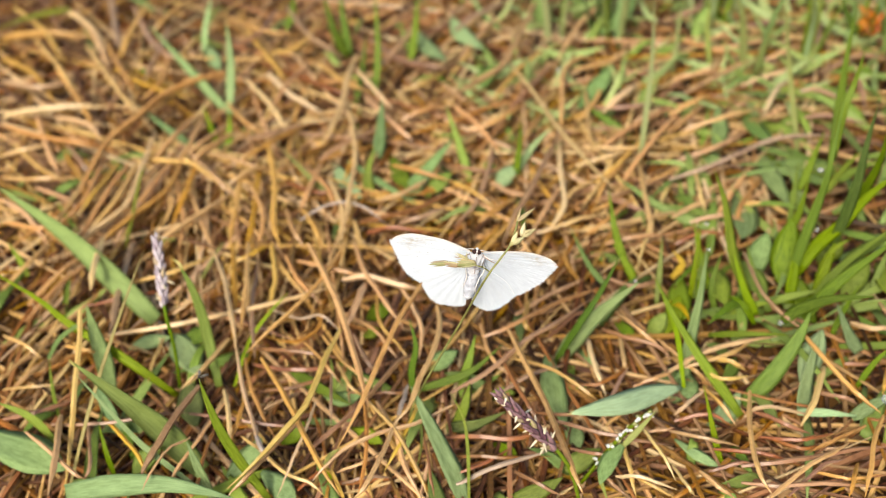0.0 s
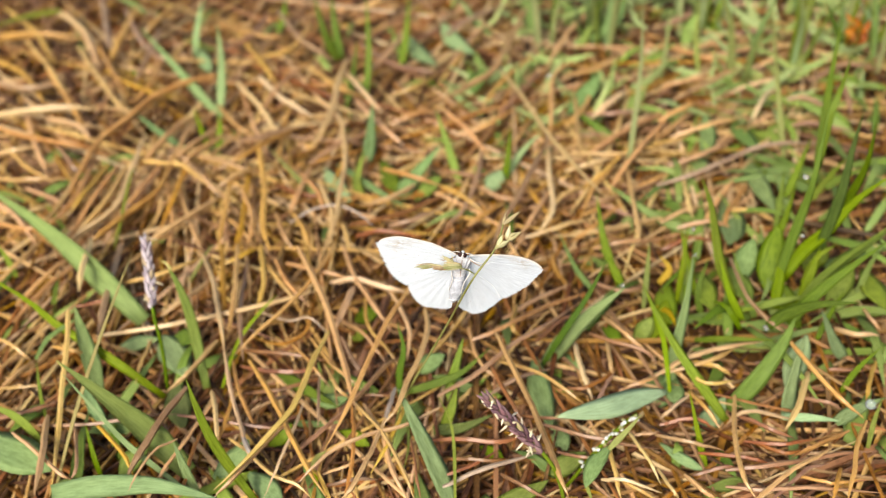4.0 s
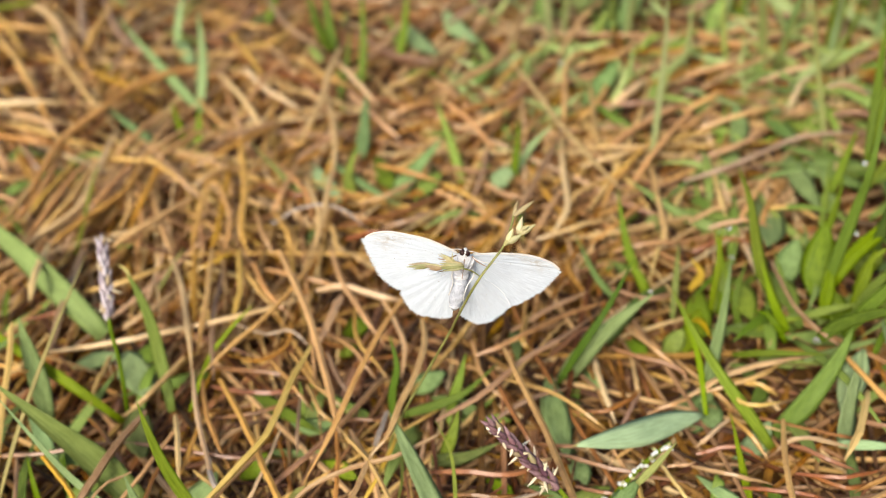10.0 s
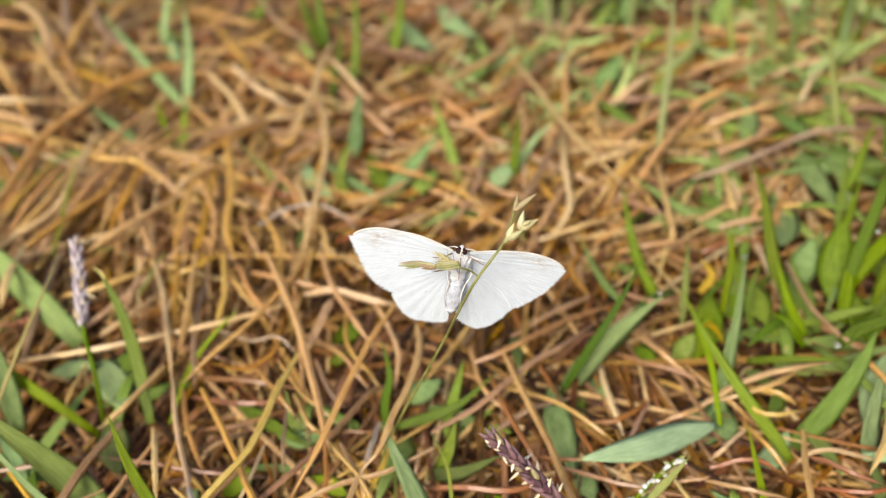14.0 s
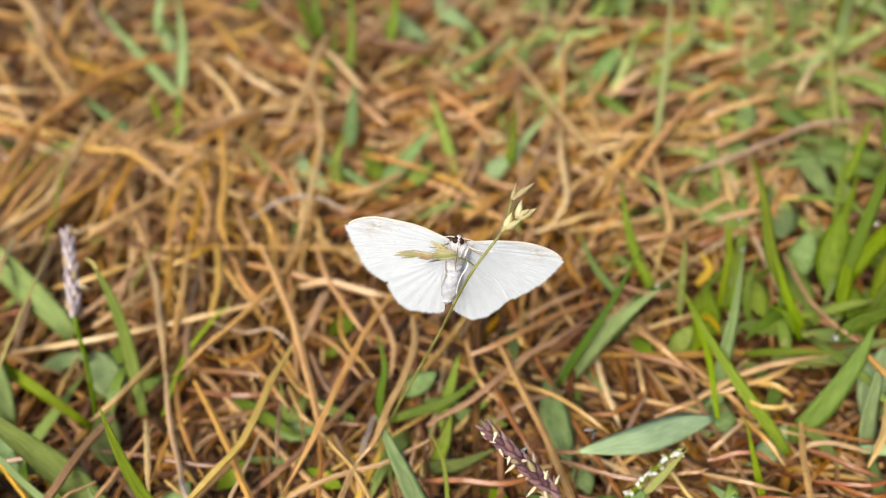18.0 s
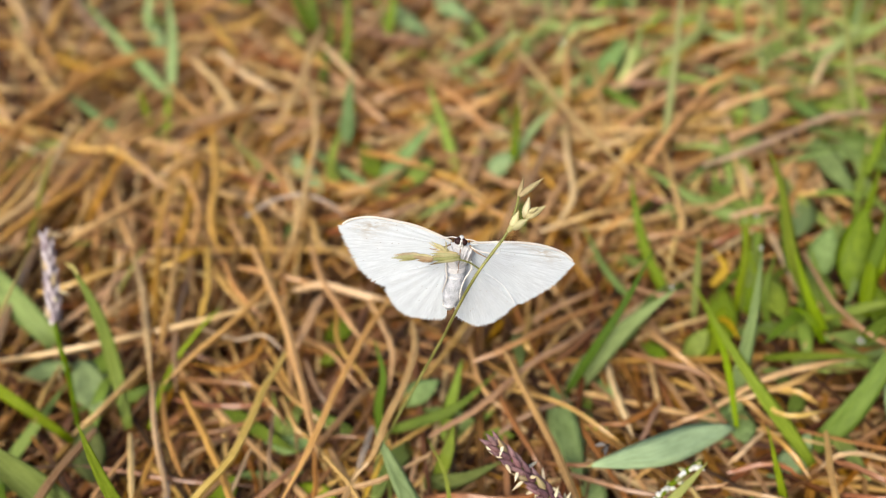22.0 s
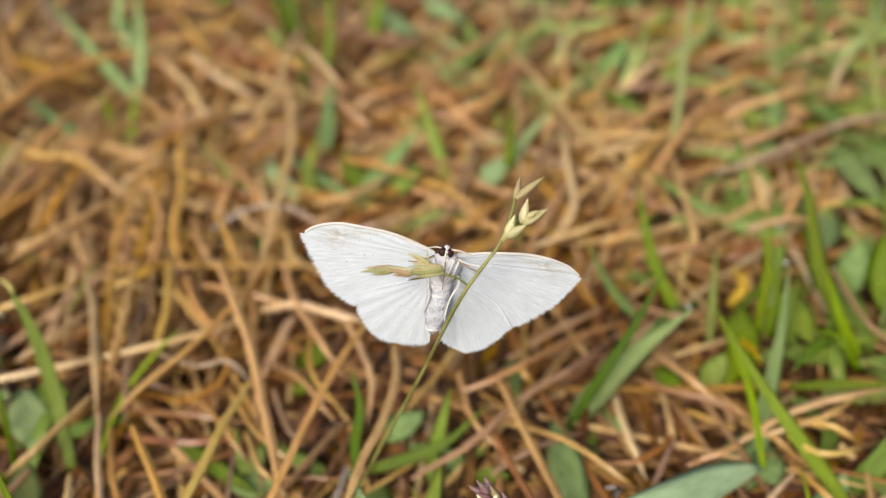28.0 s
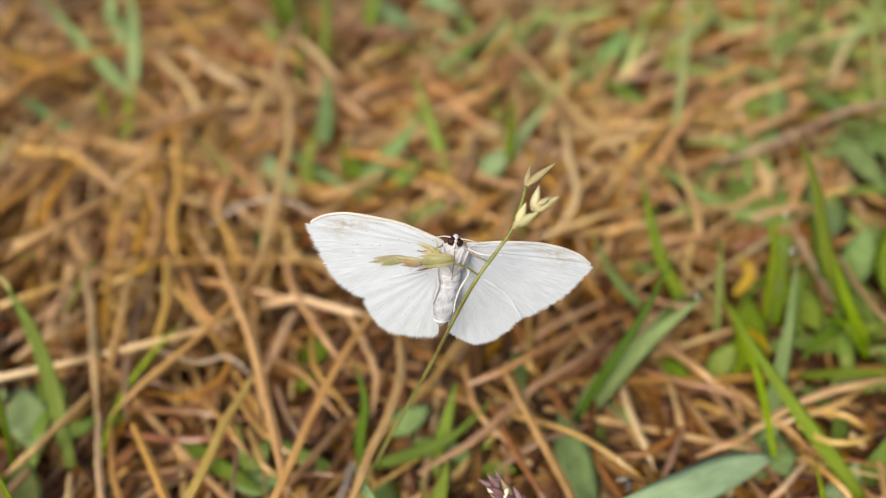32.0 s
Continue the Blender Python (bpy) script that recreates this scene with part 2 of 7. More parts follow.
def blade_mesh(mat, width, points, roll=0.0, keel=0.22, count=12, tip=1.9, lens=False):
    """A grass blade: a folded strip with a midrib, broadest below its middle and drawn out to a fine tip. Width in mm, points in cm."""
    line = spine(points, count) * CM
    ways = np.gradient(line, axis=0)
    ways /= np.linalg.norm(ways, axis=1)[:, None]
    half = width * MM / 2
    keel = 0.1 if lens else keel
    verts, uvs = [], []
    for n, (at, way) in enumerate(zip(line, ways)):
        s = n / count
        side = np.cross(way, LYING if lens else FACING)
        side /= np.linalg.norm(side) + 1e-9
        face = np.cross(side, way)
        turn = roll + 0.25 * math.sin(3 * s + width)
        side, face = side * math.cos(turn) + face * math.sin(turn), face * math.cos(turn) - side * math.sin(turn)
        w = half * min(1.0, 0.6 + 1.4 * s) * max(0.03, 1 - s ** tip) ** 0.9
        if lens:
            w = half * max(0.05, math.sin(math.pi * min(1.0, 0.06 + 0.94 * s) ** 1.15)) ** 0.8
        thick = 0.00011 if width > 1.2 else 0.00025
        for u, lift in ((-1, 0.0), (-0.5, -0.7), (0, -1.0), (0.5, -0.7), (1, 0.0)):
            verts.append(at + side * w * u + face * (w * keel * (lift + 0.6)))
            uvs.append((u * 0.5 + 0.5, s * 4 + width))
        for u, lift in ((0.5, -0.7), (0, -1.0), (-0.5, -0.7)):
            verts.append(at + side * w * u + face * (w * keel * (lift + 0.6) - thick * (1.5 if u == 0 else 1.0)))
            uvs.append((u * 0.5 + 0.5, s * 4 + width))
    return mesh_of("blade", verts, ring_faces(count + 1, 8), mat, uvs)


def grass_tuft(label, base):
    ob = new("grass_tuft")
    ob.location = (base[0] * CM, base[1] * CM, 0)
    ob.empty_display_size = 0.005
    return tagged(ob, label, "grass")


def blade(tuft, mat, width, *points, lens=False):
    base = np.array(tuft.location) / CM
    return part("blade", blade_mesh(mat, width, [np.array(p) - base for p in points], roll=random.uniform(-0.25, 0.25) * (0.5 if lens else 1), lens=lens), tuft)


def tube_mesh(name, mat, line, radii, sides=6, smooth=True):
    """A round, tapering stalk along a line, in metres."""
    line = np.asarray(line, float)
    ways = np.gradient(line, axis=0)
    ways /= np.linalg.norm(ways, axis=1)[:, None]
    verts = []
    for at, way, r in zip(line, ways, radii):
        a = np.cross(way, (0.31, 0.2, 0.93))
        a /= np.linalg.norm(a) + 1e-9
        b = np.cross(way, a)
        verts += [at + r * (a * math.cos(2 * math.pi * k / sides) + b * math.sin(2 * math.pi * k / sides)) for k in range(sides)]
    uvs = [(k / sides, n * 0.3) for n in range(len(line)) for k in range(sides)]
    return mesh_of(name, verts, ring_faces(len(line), sides), mat, uvs, smooth)


NEEDLE_LABELS = {TAN: "tan dry pine needle lying on the litter", ORANGE: "orange brown dry pine needle on the litter",
                 RUST: "dark rust brown pine needle in the litter", PINKISH: "pinkish brown dry pine needle on the litter",
                 BLEACHED: "pale bleached dry pine needle on the litter", STRAW: "straw coloured dry stalk across the needles",
                 GREY_STRAW: "grey weathered needle arching over the litter", UMBER: "thin brown twig lying on the needles",
                 YELLOW_STRAW: "yellowish dry needle on the litter"}


NEEDLE_LINES = []


def needle(mat, width, *points):
    """A fallen pine needle: a slim half-round rod with a fine point. Width in mm, points in cm."""
    line = spine(points, 14) * CM
    base = line[0].copy()
    rest = [min(1.0, 0.6 + n * 0.2, 0.12 + (14 - n) * 0.22) * width * MM / 2 * random.uniform(0.95, 1.05) for n in range(15)]
    wobble = np.cumsum(np.random.normal(0, 0.00006, (15, 3)), 0)
    ob = new("pine_needle", tube_mesh("pine_needle", mat, line - base + wobble, rest, 5, False))
    ob.location = base
    NEEDLE_LINES.append((line / CM, width))
    return tagged(ob, NEEDLE_LABELS[mat], "pine needle", "fallen pine needles")


# ---- ground ----
def ground():
    near = [x / 100 for x in range(-30, 31)]
    far = [0.34, 0.4, 0.5, 0.7, 1.1, 2, 5, 15, 60, 300]
    steps = [-x for x in reversed(far)] + near + far
    verts = []
    for y in steps:
        for x in steps:
            z = noise.noise(Vector((x * 22, y * 22, 0))) * 0.004 + noise.noise(Vector((x * 70, y * 70, 3))) * 0.0015 - 0.006
            verts.append((x, y + 0.08, z if abs(x) < 1 and abs(y) < 1 else -0.006))
    n = len(steps)
    faces = [(j * n + i, j * n + i + 1, (j + 1) * n + i + 1, (j + 1) * n + i) for j in range(n - 1) for i in range(n - 1)]
    tagged(new("ground", mesh_of("ground", verts, faces, SOIL)), "dark humus soil under the pine litter", "ground", kind="structure")


def litter(name, label, mat, count, x0, x1, y0, y1, z0, z1, long, thick, seed, bunch=4):
    """Loose needles strewn over a stretch of ground, in wandering main directions."""
    rng = np.random.default_rng(seed)
    sides, rows = 5, 7
    mid = np.c_[rng.uniform(x0, x1, count), rng.uniform(y0, y1, count), rng.uniform(z0, z1, count)]
    # a hollow in the litter, where dark soil shows between the needles
    hollow = (mid[:, 0] > 1.5) & (mid[:, 0] < 12) & (mid[:, 1] < 3.5)
    mid[hollow, 2] -= 0.35 * (rng.random(hollow.sum()) < 0.7)
    turn = rng.uniform(0, math.pi, count)
    for n in range(count):
        lean = noise.noise(Vector((mid[n, 0] * 0.13, mid[n, 1] * 0.13, seed)))
        if rng.random() < 0.72:
            if mid[n, 0] > 3 and mid[n, 1] < 3:
                main = 0.12 if rng.random() < 0.6 else 1.1
            elif mid[n, 1] < 7:
                main = (1.0, 1.3, 1.95)[rng.integers(3)]
            else:
                main = (0.65, 1.1, 2.25)[rng.integers(3)]
            turn[n] = main + lean * 0.9 + rng.normal(0, 0.22)
    for n in range(count):
        if n % bunch:
            mid[n, :2] = mid[n - 1, :2] + rng.normal(0, 0.45, 2)
            turn[n] = turn[n - 1] + rng.normal(0, 0.10)
    size = rng.uniform(0.5, 1.15, count) * long
    bend = rng.normal(0, 0.02, count) * size
    kink = rng.normal(0, 0.006, count) * size
    tilt = rng.normal(0, 0.07, count)
    r = thick / 20 * rng.uniform(0.6, 1.2, count)
    s = np.linspace(-0.5, 0.5, rows)
    way = np.c_[np.cos(turn), np.sin(turn), 0 * turn]
    side = np.c_[-np.sin(turn), np.cos(turn), 0 * turn]
    line = mid[:, None] + way[:, None] * (s[None, :, None] * size[:, None, None])
    line += side[:, None] * (((0.25 - s ** 2)[None] * 4 * bend[:, None] + np.sin(6.28 * s)[None] * kink[:, None])[:, :, None])
    line[:, :, 2] += s[None] * np.clip(size * tilt, -0.35, 0.35)[:, None] + (0.25 - s ** 2)[None] * rng.uniform(0, 0.5, count)[:, None]
    angle = np.arange(sides) * 2 * math.pi / sides
    taper = np.array([0.45, 0.8, 1, 1, 1, 0.85, 0.25])
    around = side[:, None, None] * np.cos(angle)[None, None, :, None] + np.array((0, 0, 1.0)) * np.sin(angle)[None, None, :, None]
    verts = line[:, :, None] + around * (r[:, None] * taper[None])[:, :, None, None]
    quad = np.array(ring_faces(rows, sides)[:-2])
    faces = (quad[None] + (np.arange(count) * rows * sides)[:, None, None]).reshape(-1, 4)
    data = mesh_of(name, verts.reshape(-1, 3) * CM, faces.tolist(), mat, smooth=False)
    return tagged(new(name, data), label, "litter", kind="stuff")


ground()
litter("old_litter", "bed of old brown pine needles, darkened for gap shade", SHADED_OLD_LITTER, 3000, -22, 22, -13, 34, -0.6, 0.1, 12.0, 0.95, 5)
litter("pine_litter", "loose layer of fallen golden brown pine needles", LITTER, 400, -22, 2, -13, 12, -0.4, 0.0, 10.0, 0.85, 7)
litter("pine_litter", "loose layer of fallen golden brown pine needles", LITTER, 900, -24, 22, 7, 34, -0.4, 0.0, 10.0, 0.85, 8)
litter("pine_litter", "bleached pale pine needles strewn over the litter", PALE_LITTER, 150, -2, 18, 8, 24, -0.2, 0.15, 9.0, 0.8, 18, bunch=1)
litter("pine_litter", "sparse fallen brown pine needles", SHADED_OLD_LITTER, 60, 3, 20, -13, 7, -0.4, 0.0, 8.0, 0.85, 9)
litter("old_litter", "fallen pine needles thinning out over the soil", SHADED_OLD_LITTER, 5000, -60, 60, -60, 75, -0.5, -0.1, 10.0, 1.3, 6)


# ---- grass that can be told apart, tuft by tuft ----
tuft = grass_tuft("broad soft green grass blades arching from the litter", (-6.08, 2.82))
blade(tuft, LEAF_MEADOW, 5.18, (-6.08, 2.82, 0.30), (-6.83, 3.46, 0.80), (-7.64, 4.19, 1.20), (-8.58, 5.02, 1.40), (-9.53, 5.76, 1.60))
blade(tuft, LEAF_GREEN, 2.05, (-5.41, 0.99, 0.20), (-5.93, 1.25, 0.60), (-6.52, 1.59, 0.90), (-7.35, 2.10, 1.20), (-7.91, 2.55, 1.40), (-9.27, 3.48, 1.60))
tuft = grass_tuft("folded narrow grass blade with a bent tip", (-7.45, 0.68))
blade(tuft, LEAF_GREEN, 0.94, (-7.45, 0.68, 0.20), (-7.50, 0.98, 0.60), (-7.53, 1.36, 1.00))
blade(tuft, LEAF_MEADOW, 1.16, (-7.55, 1.40, 1.00), (-7.35, 1.68, 1.20), (-6.96, 1.81, 1.40), (-6.77, 1.86, 1.50))
tuft = grass_tuft("short broad grass blade behind a broken straw", (-6.58, 1.09))
blade(tuft, LEAF_MEADOW, 3.56, (-6.58, 1.09, 0.30), (-6.58, 1.34, 0.90), (-6.67, 1.64, 1.40), (-6.72, 1.86, 1.80))
blade(tuft, LEAF_TEAL, 2.73, (-6.36, 0.37, 0.10), (-6.60, 0.78, 0.40), (-6.77, 1.07, 0.70))
tuft = grass_tuft("large green grass leaf with a fine torn tip", (-4.70, -0.72))
blade(tuft, LEAF_DULL, 5.00, (-4.70, -0.72, 0.30), (-5.29, -0.27, 0.90), (-5.80, -0.05, 1.50), (-6.51, 0.33, 2.05))
blade(tuft, LEAF_TEAL, 1.22, (-4.65, -1.19, 0.50), (-5.47, -0.66, 1.00), (-5.81, -0.44, 1.50), (-6.43, 0.13, 2.00))
blade(tuft, LEAF_STRAW, 0.38, (-6.47, 0.28, 2.00), (-6.53, 0.33, 2.07), (-6.56, 0.35, 2.10))
tuft = grass_tuft("upright grass blade with a dry white tip", (-4.67, 1.11))
blade(tuft, LEAF_DULL, 2.45, (-4.67, 1.11, 0.20), (-4.79, 1.64, 0.70), (-4.84, 1.93, 1.30), (-4.95, 2.16, 1.80), (-5.10, 2.34, 2.15))
blade(tuft, LEAF_STRAW, 0.73, (-5.03, 2.27, 2.10), (-5.10, 2.35, 2.17), (-5.21, 2.42, 2.20))
tuft = grass_tuft("slender green grass blade with a pointed tip", (-3.56, -1.32))
blade(tuft, LEAF_GREEN, 2.03, (-3.56, -1.32, 0.20), (-3.90, -1.05, 0.90), (-4.10, -0.87, 1.50), (-4.21, -0.69, 2.00), (-4.28, -0.52, 2.40))
tuft = grass_tuft("small grey green blade leaning over", (-4.44, -1.29))
blade(tuft, LEAF_TEAL, 1.88, (-4.44, -1.29, 0.30), (-4.57, -1.09, 0.90), (-4.70, -0.83, 1.30))
tuft = grass_tuft("low blue green leaves under the needles", (-5.77, 2.58))
blade(tuft, LEAF_TEAL, 5.85, (-5.77, 2.58, 0.10), (-5.41, 2.00, 0.20), (-5.06, 1.36, 0.30), lens=True)
blade(tuft, LEAF_TEAL, 2.97, (-6.57, 2.33, 0.10), (-6.19, 2.34, 0.20), (-5.73, 2.33, 0.30), lens=True)
blade(tuft, LEAF_GREEN, 3.49, (-5.54, 2.50, 0.10), (-5.22, 2.32, 0.30), (-4.91, 2.11, 0.40), lens=True)
blade(tuft, LEAF_TEAL, 6.89, (-8.75, 0.47, 0.30), (-7.70, -0.18, 0.50), (-6.98, -0.53, 0.40), lens=True)
blade(tuft, LEAF_GREEN, 2.03, (-7.30, 0.10, 0.20), (-7.68, 0.37, 0.70), (-8.19, 0.52, 1.00))
blade(tuft, LEAF_TEAL, 4.07, (-6.82, -1.04, 0.50), (-5.87, -1.20, 0.80), (-4.93, -1.35, 0.90), (-4.01, -1.50, 0.60))
blade(tuft, LEAF_GREEN, 1.48, (-6.20, -0.63, 0.10), (-6.26, -0.44, 0.50), (-6.38, -0.04, 0.90))
blade(tuft, LEAF_GREEN, 1.60, (-9.06, 4.49, 0.20), (-9.20, 4.71, 0.50), (-9.38, 4.91, 0.80))
blade(tuft, LEAF_GREEN, 1.77, (-8.08, 3.42, 0.10), (-7.93, 3.57, 0.50), (-7.82, 3.81, 0.80))
blade(tuft, LEAF_OLIVE, 0.96, (-5.39, 3.96, 0.20), (-5.06, 4.14, 0.60), (-4.82, 4.22, 0.90))
blade(tuft, LEAF_TEAL, 4.27, (-4.34, -0.75, 0.10), (-4.01, -0.52, 0.20), (-3.78, -0.16, 0.30), lens=True)
blade(tuft, LEAF_TEAL, 3.89, (-3.75, -0.77, 0.20), (-3.37, -1.17, 0.30), (-3.11, -1.48, 0.40), lens=True)
blade(tuft, LEAF_DULL, 3.56, (-5.93, -0.59, 0.10), (-5.71, -0.42, 0.30), (-5.44, -0.17, 0.40), lens=True)
blade(tuft, LEAF_DULL, 5.00, (-5.01, 0.35, 0.10), (-5.11, 0.70, 0.30), (-5.20, 1.14, 0.40), lens=True)
tuft = grass_tuft("thin yellow green grass stalk leaning over the litter", (-6.87, -0.82))
blade(tuft, LEAF_STRAW, 0.90, (-6.87, -0.82, 0.30), (-6.50, 0.01, 1.10), (-6.22, 0.77, 1.60), (-5.95, 1.67, 2.00), (-5.71, 2.61, 2.30))
blade(tuft, LEAF_OLIVE, 1.14, (-7.07, 4.88, 0.40), (-6.89, 5.23, 0.80), (-6.76, 6.04, 1.20), (-6.64, 6.35, 1.40))
tuft = grass_tuft("narrow green blade between the needles", (-4.43, 1.17))
blade(tuft, LEAF_GREEN, 1.10, (-4.43, 1.17, 0.10), (-4.14, 1.88, 0.50), (-3.74, 2.27, 0.80), (-3.39, 2.54, 1.00))
blade(tuft, LEAF_GREEN, 1.38, (-2.53, 0.63, 0.00), (-2.57, 0.87, 0.30), (-2.61, 1.21, 0.60))
blade(tuft, LEAF_TEAL, 2.75, (-2.82, 0.84, 0.10), (-2.42, 0.59, 0.20), (-2.06, 0.73, 0.20), lens=True)
blade(tuft, LEAF_OLIVE, 1.06, (-2.69, -0.83, 0.30), (-2.53, -0.83, 0.60), (-2.37, -0.88, 0.80))
blade(tuft, LEAF_GREEN, 1.47, (-2.61, -1.18, 0.30), (-2.58, -1.17, 0.50), (-2.54, -1.17, 0.70), lens=True)
blade(tuft, LEAF_BRIGHT, 3.55, (-2.05, 2.66, 0.00), (-1.80, 2.63, 0.20), (-1.53, 2.69, 0.20), lens=True)
blade(tuft, LEAF_BRIGHT, 2.41, (-2.10, 2.23, 0.00), (-1.94, 2.10, 0.20), (-1.78, 2.19, 0.20), lens=True)
blade(tuft, LEAF_GREEN, 3.16, (-3.51, -0.09, 0.00), (-3.23, -0.05, 0.20), (-3.07, 0.10, 0.30), lens=True)
blade(tuft, LEAF_GREEN, 2.67, (-2.33, 0.08, 0.00), (-2.02, -0.14, 0.10), (-1.75, -0.34, 0.10), lens=True)
blade(tuft, LEAF_OLIVE, 0.60, (-1.08, 0.01, 0.30), (-1.08, -0.55, 0.30), (-1.18, -1.05, 0.30))
tuft = grass_tuft("broad grass blade rising at the foot of the seed stalk", (-1.20, 0.61))
blade(tuft, LEAF_DARK, 1.55, (-1.20, 0.61, 0.10), (-1.17, 0.79, 0.60), (-1.06, 0.96, 1.00), (-1.13, 1.24, 1.40))
blade(tuft, LEAF_TEAL, 3.66, (-0.45, -1.56, 0.10), (-0.61, -1.23, 0.50), (-0.91, -0.60, 0.90), (-1.16, -0.06, 1.20))
blade(tuft, LEAF_GREEN, 1.79, (-1.06, 0.75, 0.10), (-0.56, 0.72, 0.30), (-0.08, 0.84, 0.40), (0.48, 1.29, 0.50))
blade(tuft, LEAF_TEAL, 3.61, (-0.97, 1.33, 0.00), (-0.67, 1.27, 0.20), (-0.35, 1.38, 0.30), lens=True)
blade(tuft, LEAF_GREEN, 1.92, (-0.34, 0.80, 0.00), (-0.16, 1.04, 0.40), (0.00, 1.39, 0.70))
blade(tuft, LEAF_OLIVE, 0.66, (-0.38, -1.81, 0.50), (-0.33, -1.15, 0.90), (-0.36, -0.77, 1.20), (-0.52, -0.50, 1.50))
blade(tuft, LEAF_GREEN, 2.24, (-0.52, -0.11, 0.00), (-0.32, 0.05, 0.40), (-0.19, 0.37, 0.60))
blade(tuft, LEAF_DULL, 2.43, (-0.66, -0.06, 0.00), (-0.17, -0.20, 0.20), (0.37, -0.13, 0.40))
blade(tuft, LEAF_GREEN, 2.13, (0.11, -0.46, 0.00), (0.31, -0.67, 0.10), (0.48, -0.85, 0.10), lens=True)
blade(tuft, LEAF_DULL, 3.46, (1.20, -1.11, 0.00), (1.42, -1.12, 0.20), (1.82, -0.96, 0.30), lens=True)
blade(tuft, LEAF_DULL, 3.17, (0.33, -1.70, 0.20), (0.78, -1.68, 0.40), (1.11, -1.55, 0.50))
tuft = grass_tuft("green grass leaf held flat on a slender stem", (3.38, 0.07))
blade(tuft, LEAF_PALE, 4.15, (3.38, 0.07, 0.40), (2.85, -0.16, 0.60), (2.19, -0.54, 0.88), (1.33, -0.83, 1.15), lens=True)
blade(tuft, LEAF_STRAW, 0.56, (1.43, -0.78, 1.10), (1.34, -0.83, 1.15), (1.27, -0.86, 1.18))
blade(tuft, LEAF_GREEN, 1.06, (3.46, 0.13, 0.30), (3.51, 0.97, 0.70), (3.40, 1.52, 1.00), (3.29, 1.82, 1.25))
blade(tuft, LEAF_GREEN, 2.26, (4.38, -0.27, -0.10), (4.07, 0.09, 0.30), (3.74, 0.52, 0.70), (3.44, 1.17, 1.05), (3.29, 1.79, 1.25))
tuft = grass_tuft("blue green grass leaf folded along its keel", (1.51, 1.36))
blade(tuft, LEAF_SAGE, 3.77, (1.51, 1.36, -0.20), (1.81, 1.31, 0.50), (2.25, 1.34, 1.10), (2.83, 1.35, 1.70))
blade(tuft, LEAF_DARK, 1.54, (1.40, 1.11, 0.10), (1.79, 1.16, 0.95), (2.19, 1.36, 1.55), (2.55, 1.60, 2.20))
blade(tuft, LEAF_SAGE, 4.25, (1.45, -0.60, -0.30), (1.44, 0.14, -0.20), (1.43, 0.61, 0.00), (1.29, 1.05, 0.20))
blade(tuft, LEAF_TEAL, 2.21, (1.91, 1.63, -0.20), (2.00, 1.21, 0.00), (2.12, 0.93, 0.00), lens=True)
tuft = grass_tuft("slender green blades behind the litter hollow", (3.22, 2.93))
blade(tuft, LEAF_GREEN, 1.74, (3.22, 2.93, 0.00), (2.97, 3.40, 0.70), (2.89, 3.71, 1.10), (2.90, 4.31, 1.40))
blade(tuft, LEAF_MEADOW, 1.41, (2.65, 2.90, 0.10), (2.38, 3.32, 0.30), (2.15, 4.08, 0.60))
blade(tuft, LEAF_BRIGHT, 1.98, (3.22, 2.87, 0.10), (3.09, 3.13, 0.40), (2.85, 3.48, 0.70))
tuft = grass_tuft("round seedling leaves low in the grass", (3.21, 1.71))
blade(tuft, LEAF_GREEN, 3.44, (3.21, 1.71, -0.10), (3.38, 1.73, 0.10), (3.56, 1.88, 0.30), lens=True)
blade(tuft, LEAF_GREEN, 3.71, (3.47, 1.59, 0.00), (3.75, 1.88, 0.20), (3.89, 2.19, 0.40), lens=True)
blade(tuft, LEAF_GREEN, 2.67, (2.75, 2.29, -0.20), (2.82, 1.81, 0.00), (2.93, 1.54, 0.00), lens=True)
blade(tuft, LEAF_BRIGHT, 5.44, (5.90, 2.45, 0.20), (6.03, 2.80, 0.60), (6.19, 3.17, 1.20), lens=True)
blade(tuft, LEAF_MEADOW, 4.67, (5.46, 2.65, 0.20), (5.61, 2.96, 0.50), (5.82, 3.26, 0.80), lens=True)
blade(tuft, LEAF_BRIGHT, 5.49, (6.84, 2.80, 0.20), (6.94, 2.96, 0.50), (7.18, 3.20, 0.70), lens=True)
tuft = grass_tuft("small weed leaf under white florets", (2.16, -1.09))
blade(tuft, LEAF_TEAL, 2.90, (2.16, -1.09, 0.60), (1.86, -1.40, 0.60), (1.66, -1.73, 0.50), lens=True)
blade(tuft, LEAF_OLIVE, 0.84, (1.67, -1.61, 0.50), (1.71, -1.71, 0.40), (1.78, -1.86, 0.20))
blade(tuft, LEAF_OLIVE, 1.21, (2.11, -1.21, 0.70), (2.36, -1.13, 1.00), (2.62, -1.03, 1.30))
tuft = grass_tuft("blue green grass blades standing in the tuft", (3.52, 0.34))
blade(tuft, LEAF_SAGE, 2.73, (3.52, 0.34, -0.10), (3.71, 0.86, 0.50), (3.95, 1.36, 1.10), (4.18, 1.99, 1.70))
blade(tuft, LEAF_SAGE, 3.45, (5.37, -0.40, 0.00), (5.50, -0.02, 0.40), (5.87, 0.65, 0.90))
blade(tuft, LEAF_SAGE, 2.75, (6.76, 0.72, 0.10), (6.57, 0.89, 0.40), (6.36, 1.20, 0.90))
blade(tuft, LEAF_TEAL, 3.76, (3.31, 0.19, -0.20), (3.51, 0.39, 0.00), (3.67, 0.74, 0.10), lens=True)
blade(tuft, LEAF_TEAL, 3.67, (3.77, -0.39, -0.30), (4.13, -0.22, -0.10), (4.44, 0.08, 0.10), lens=True)
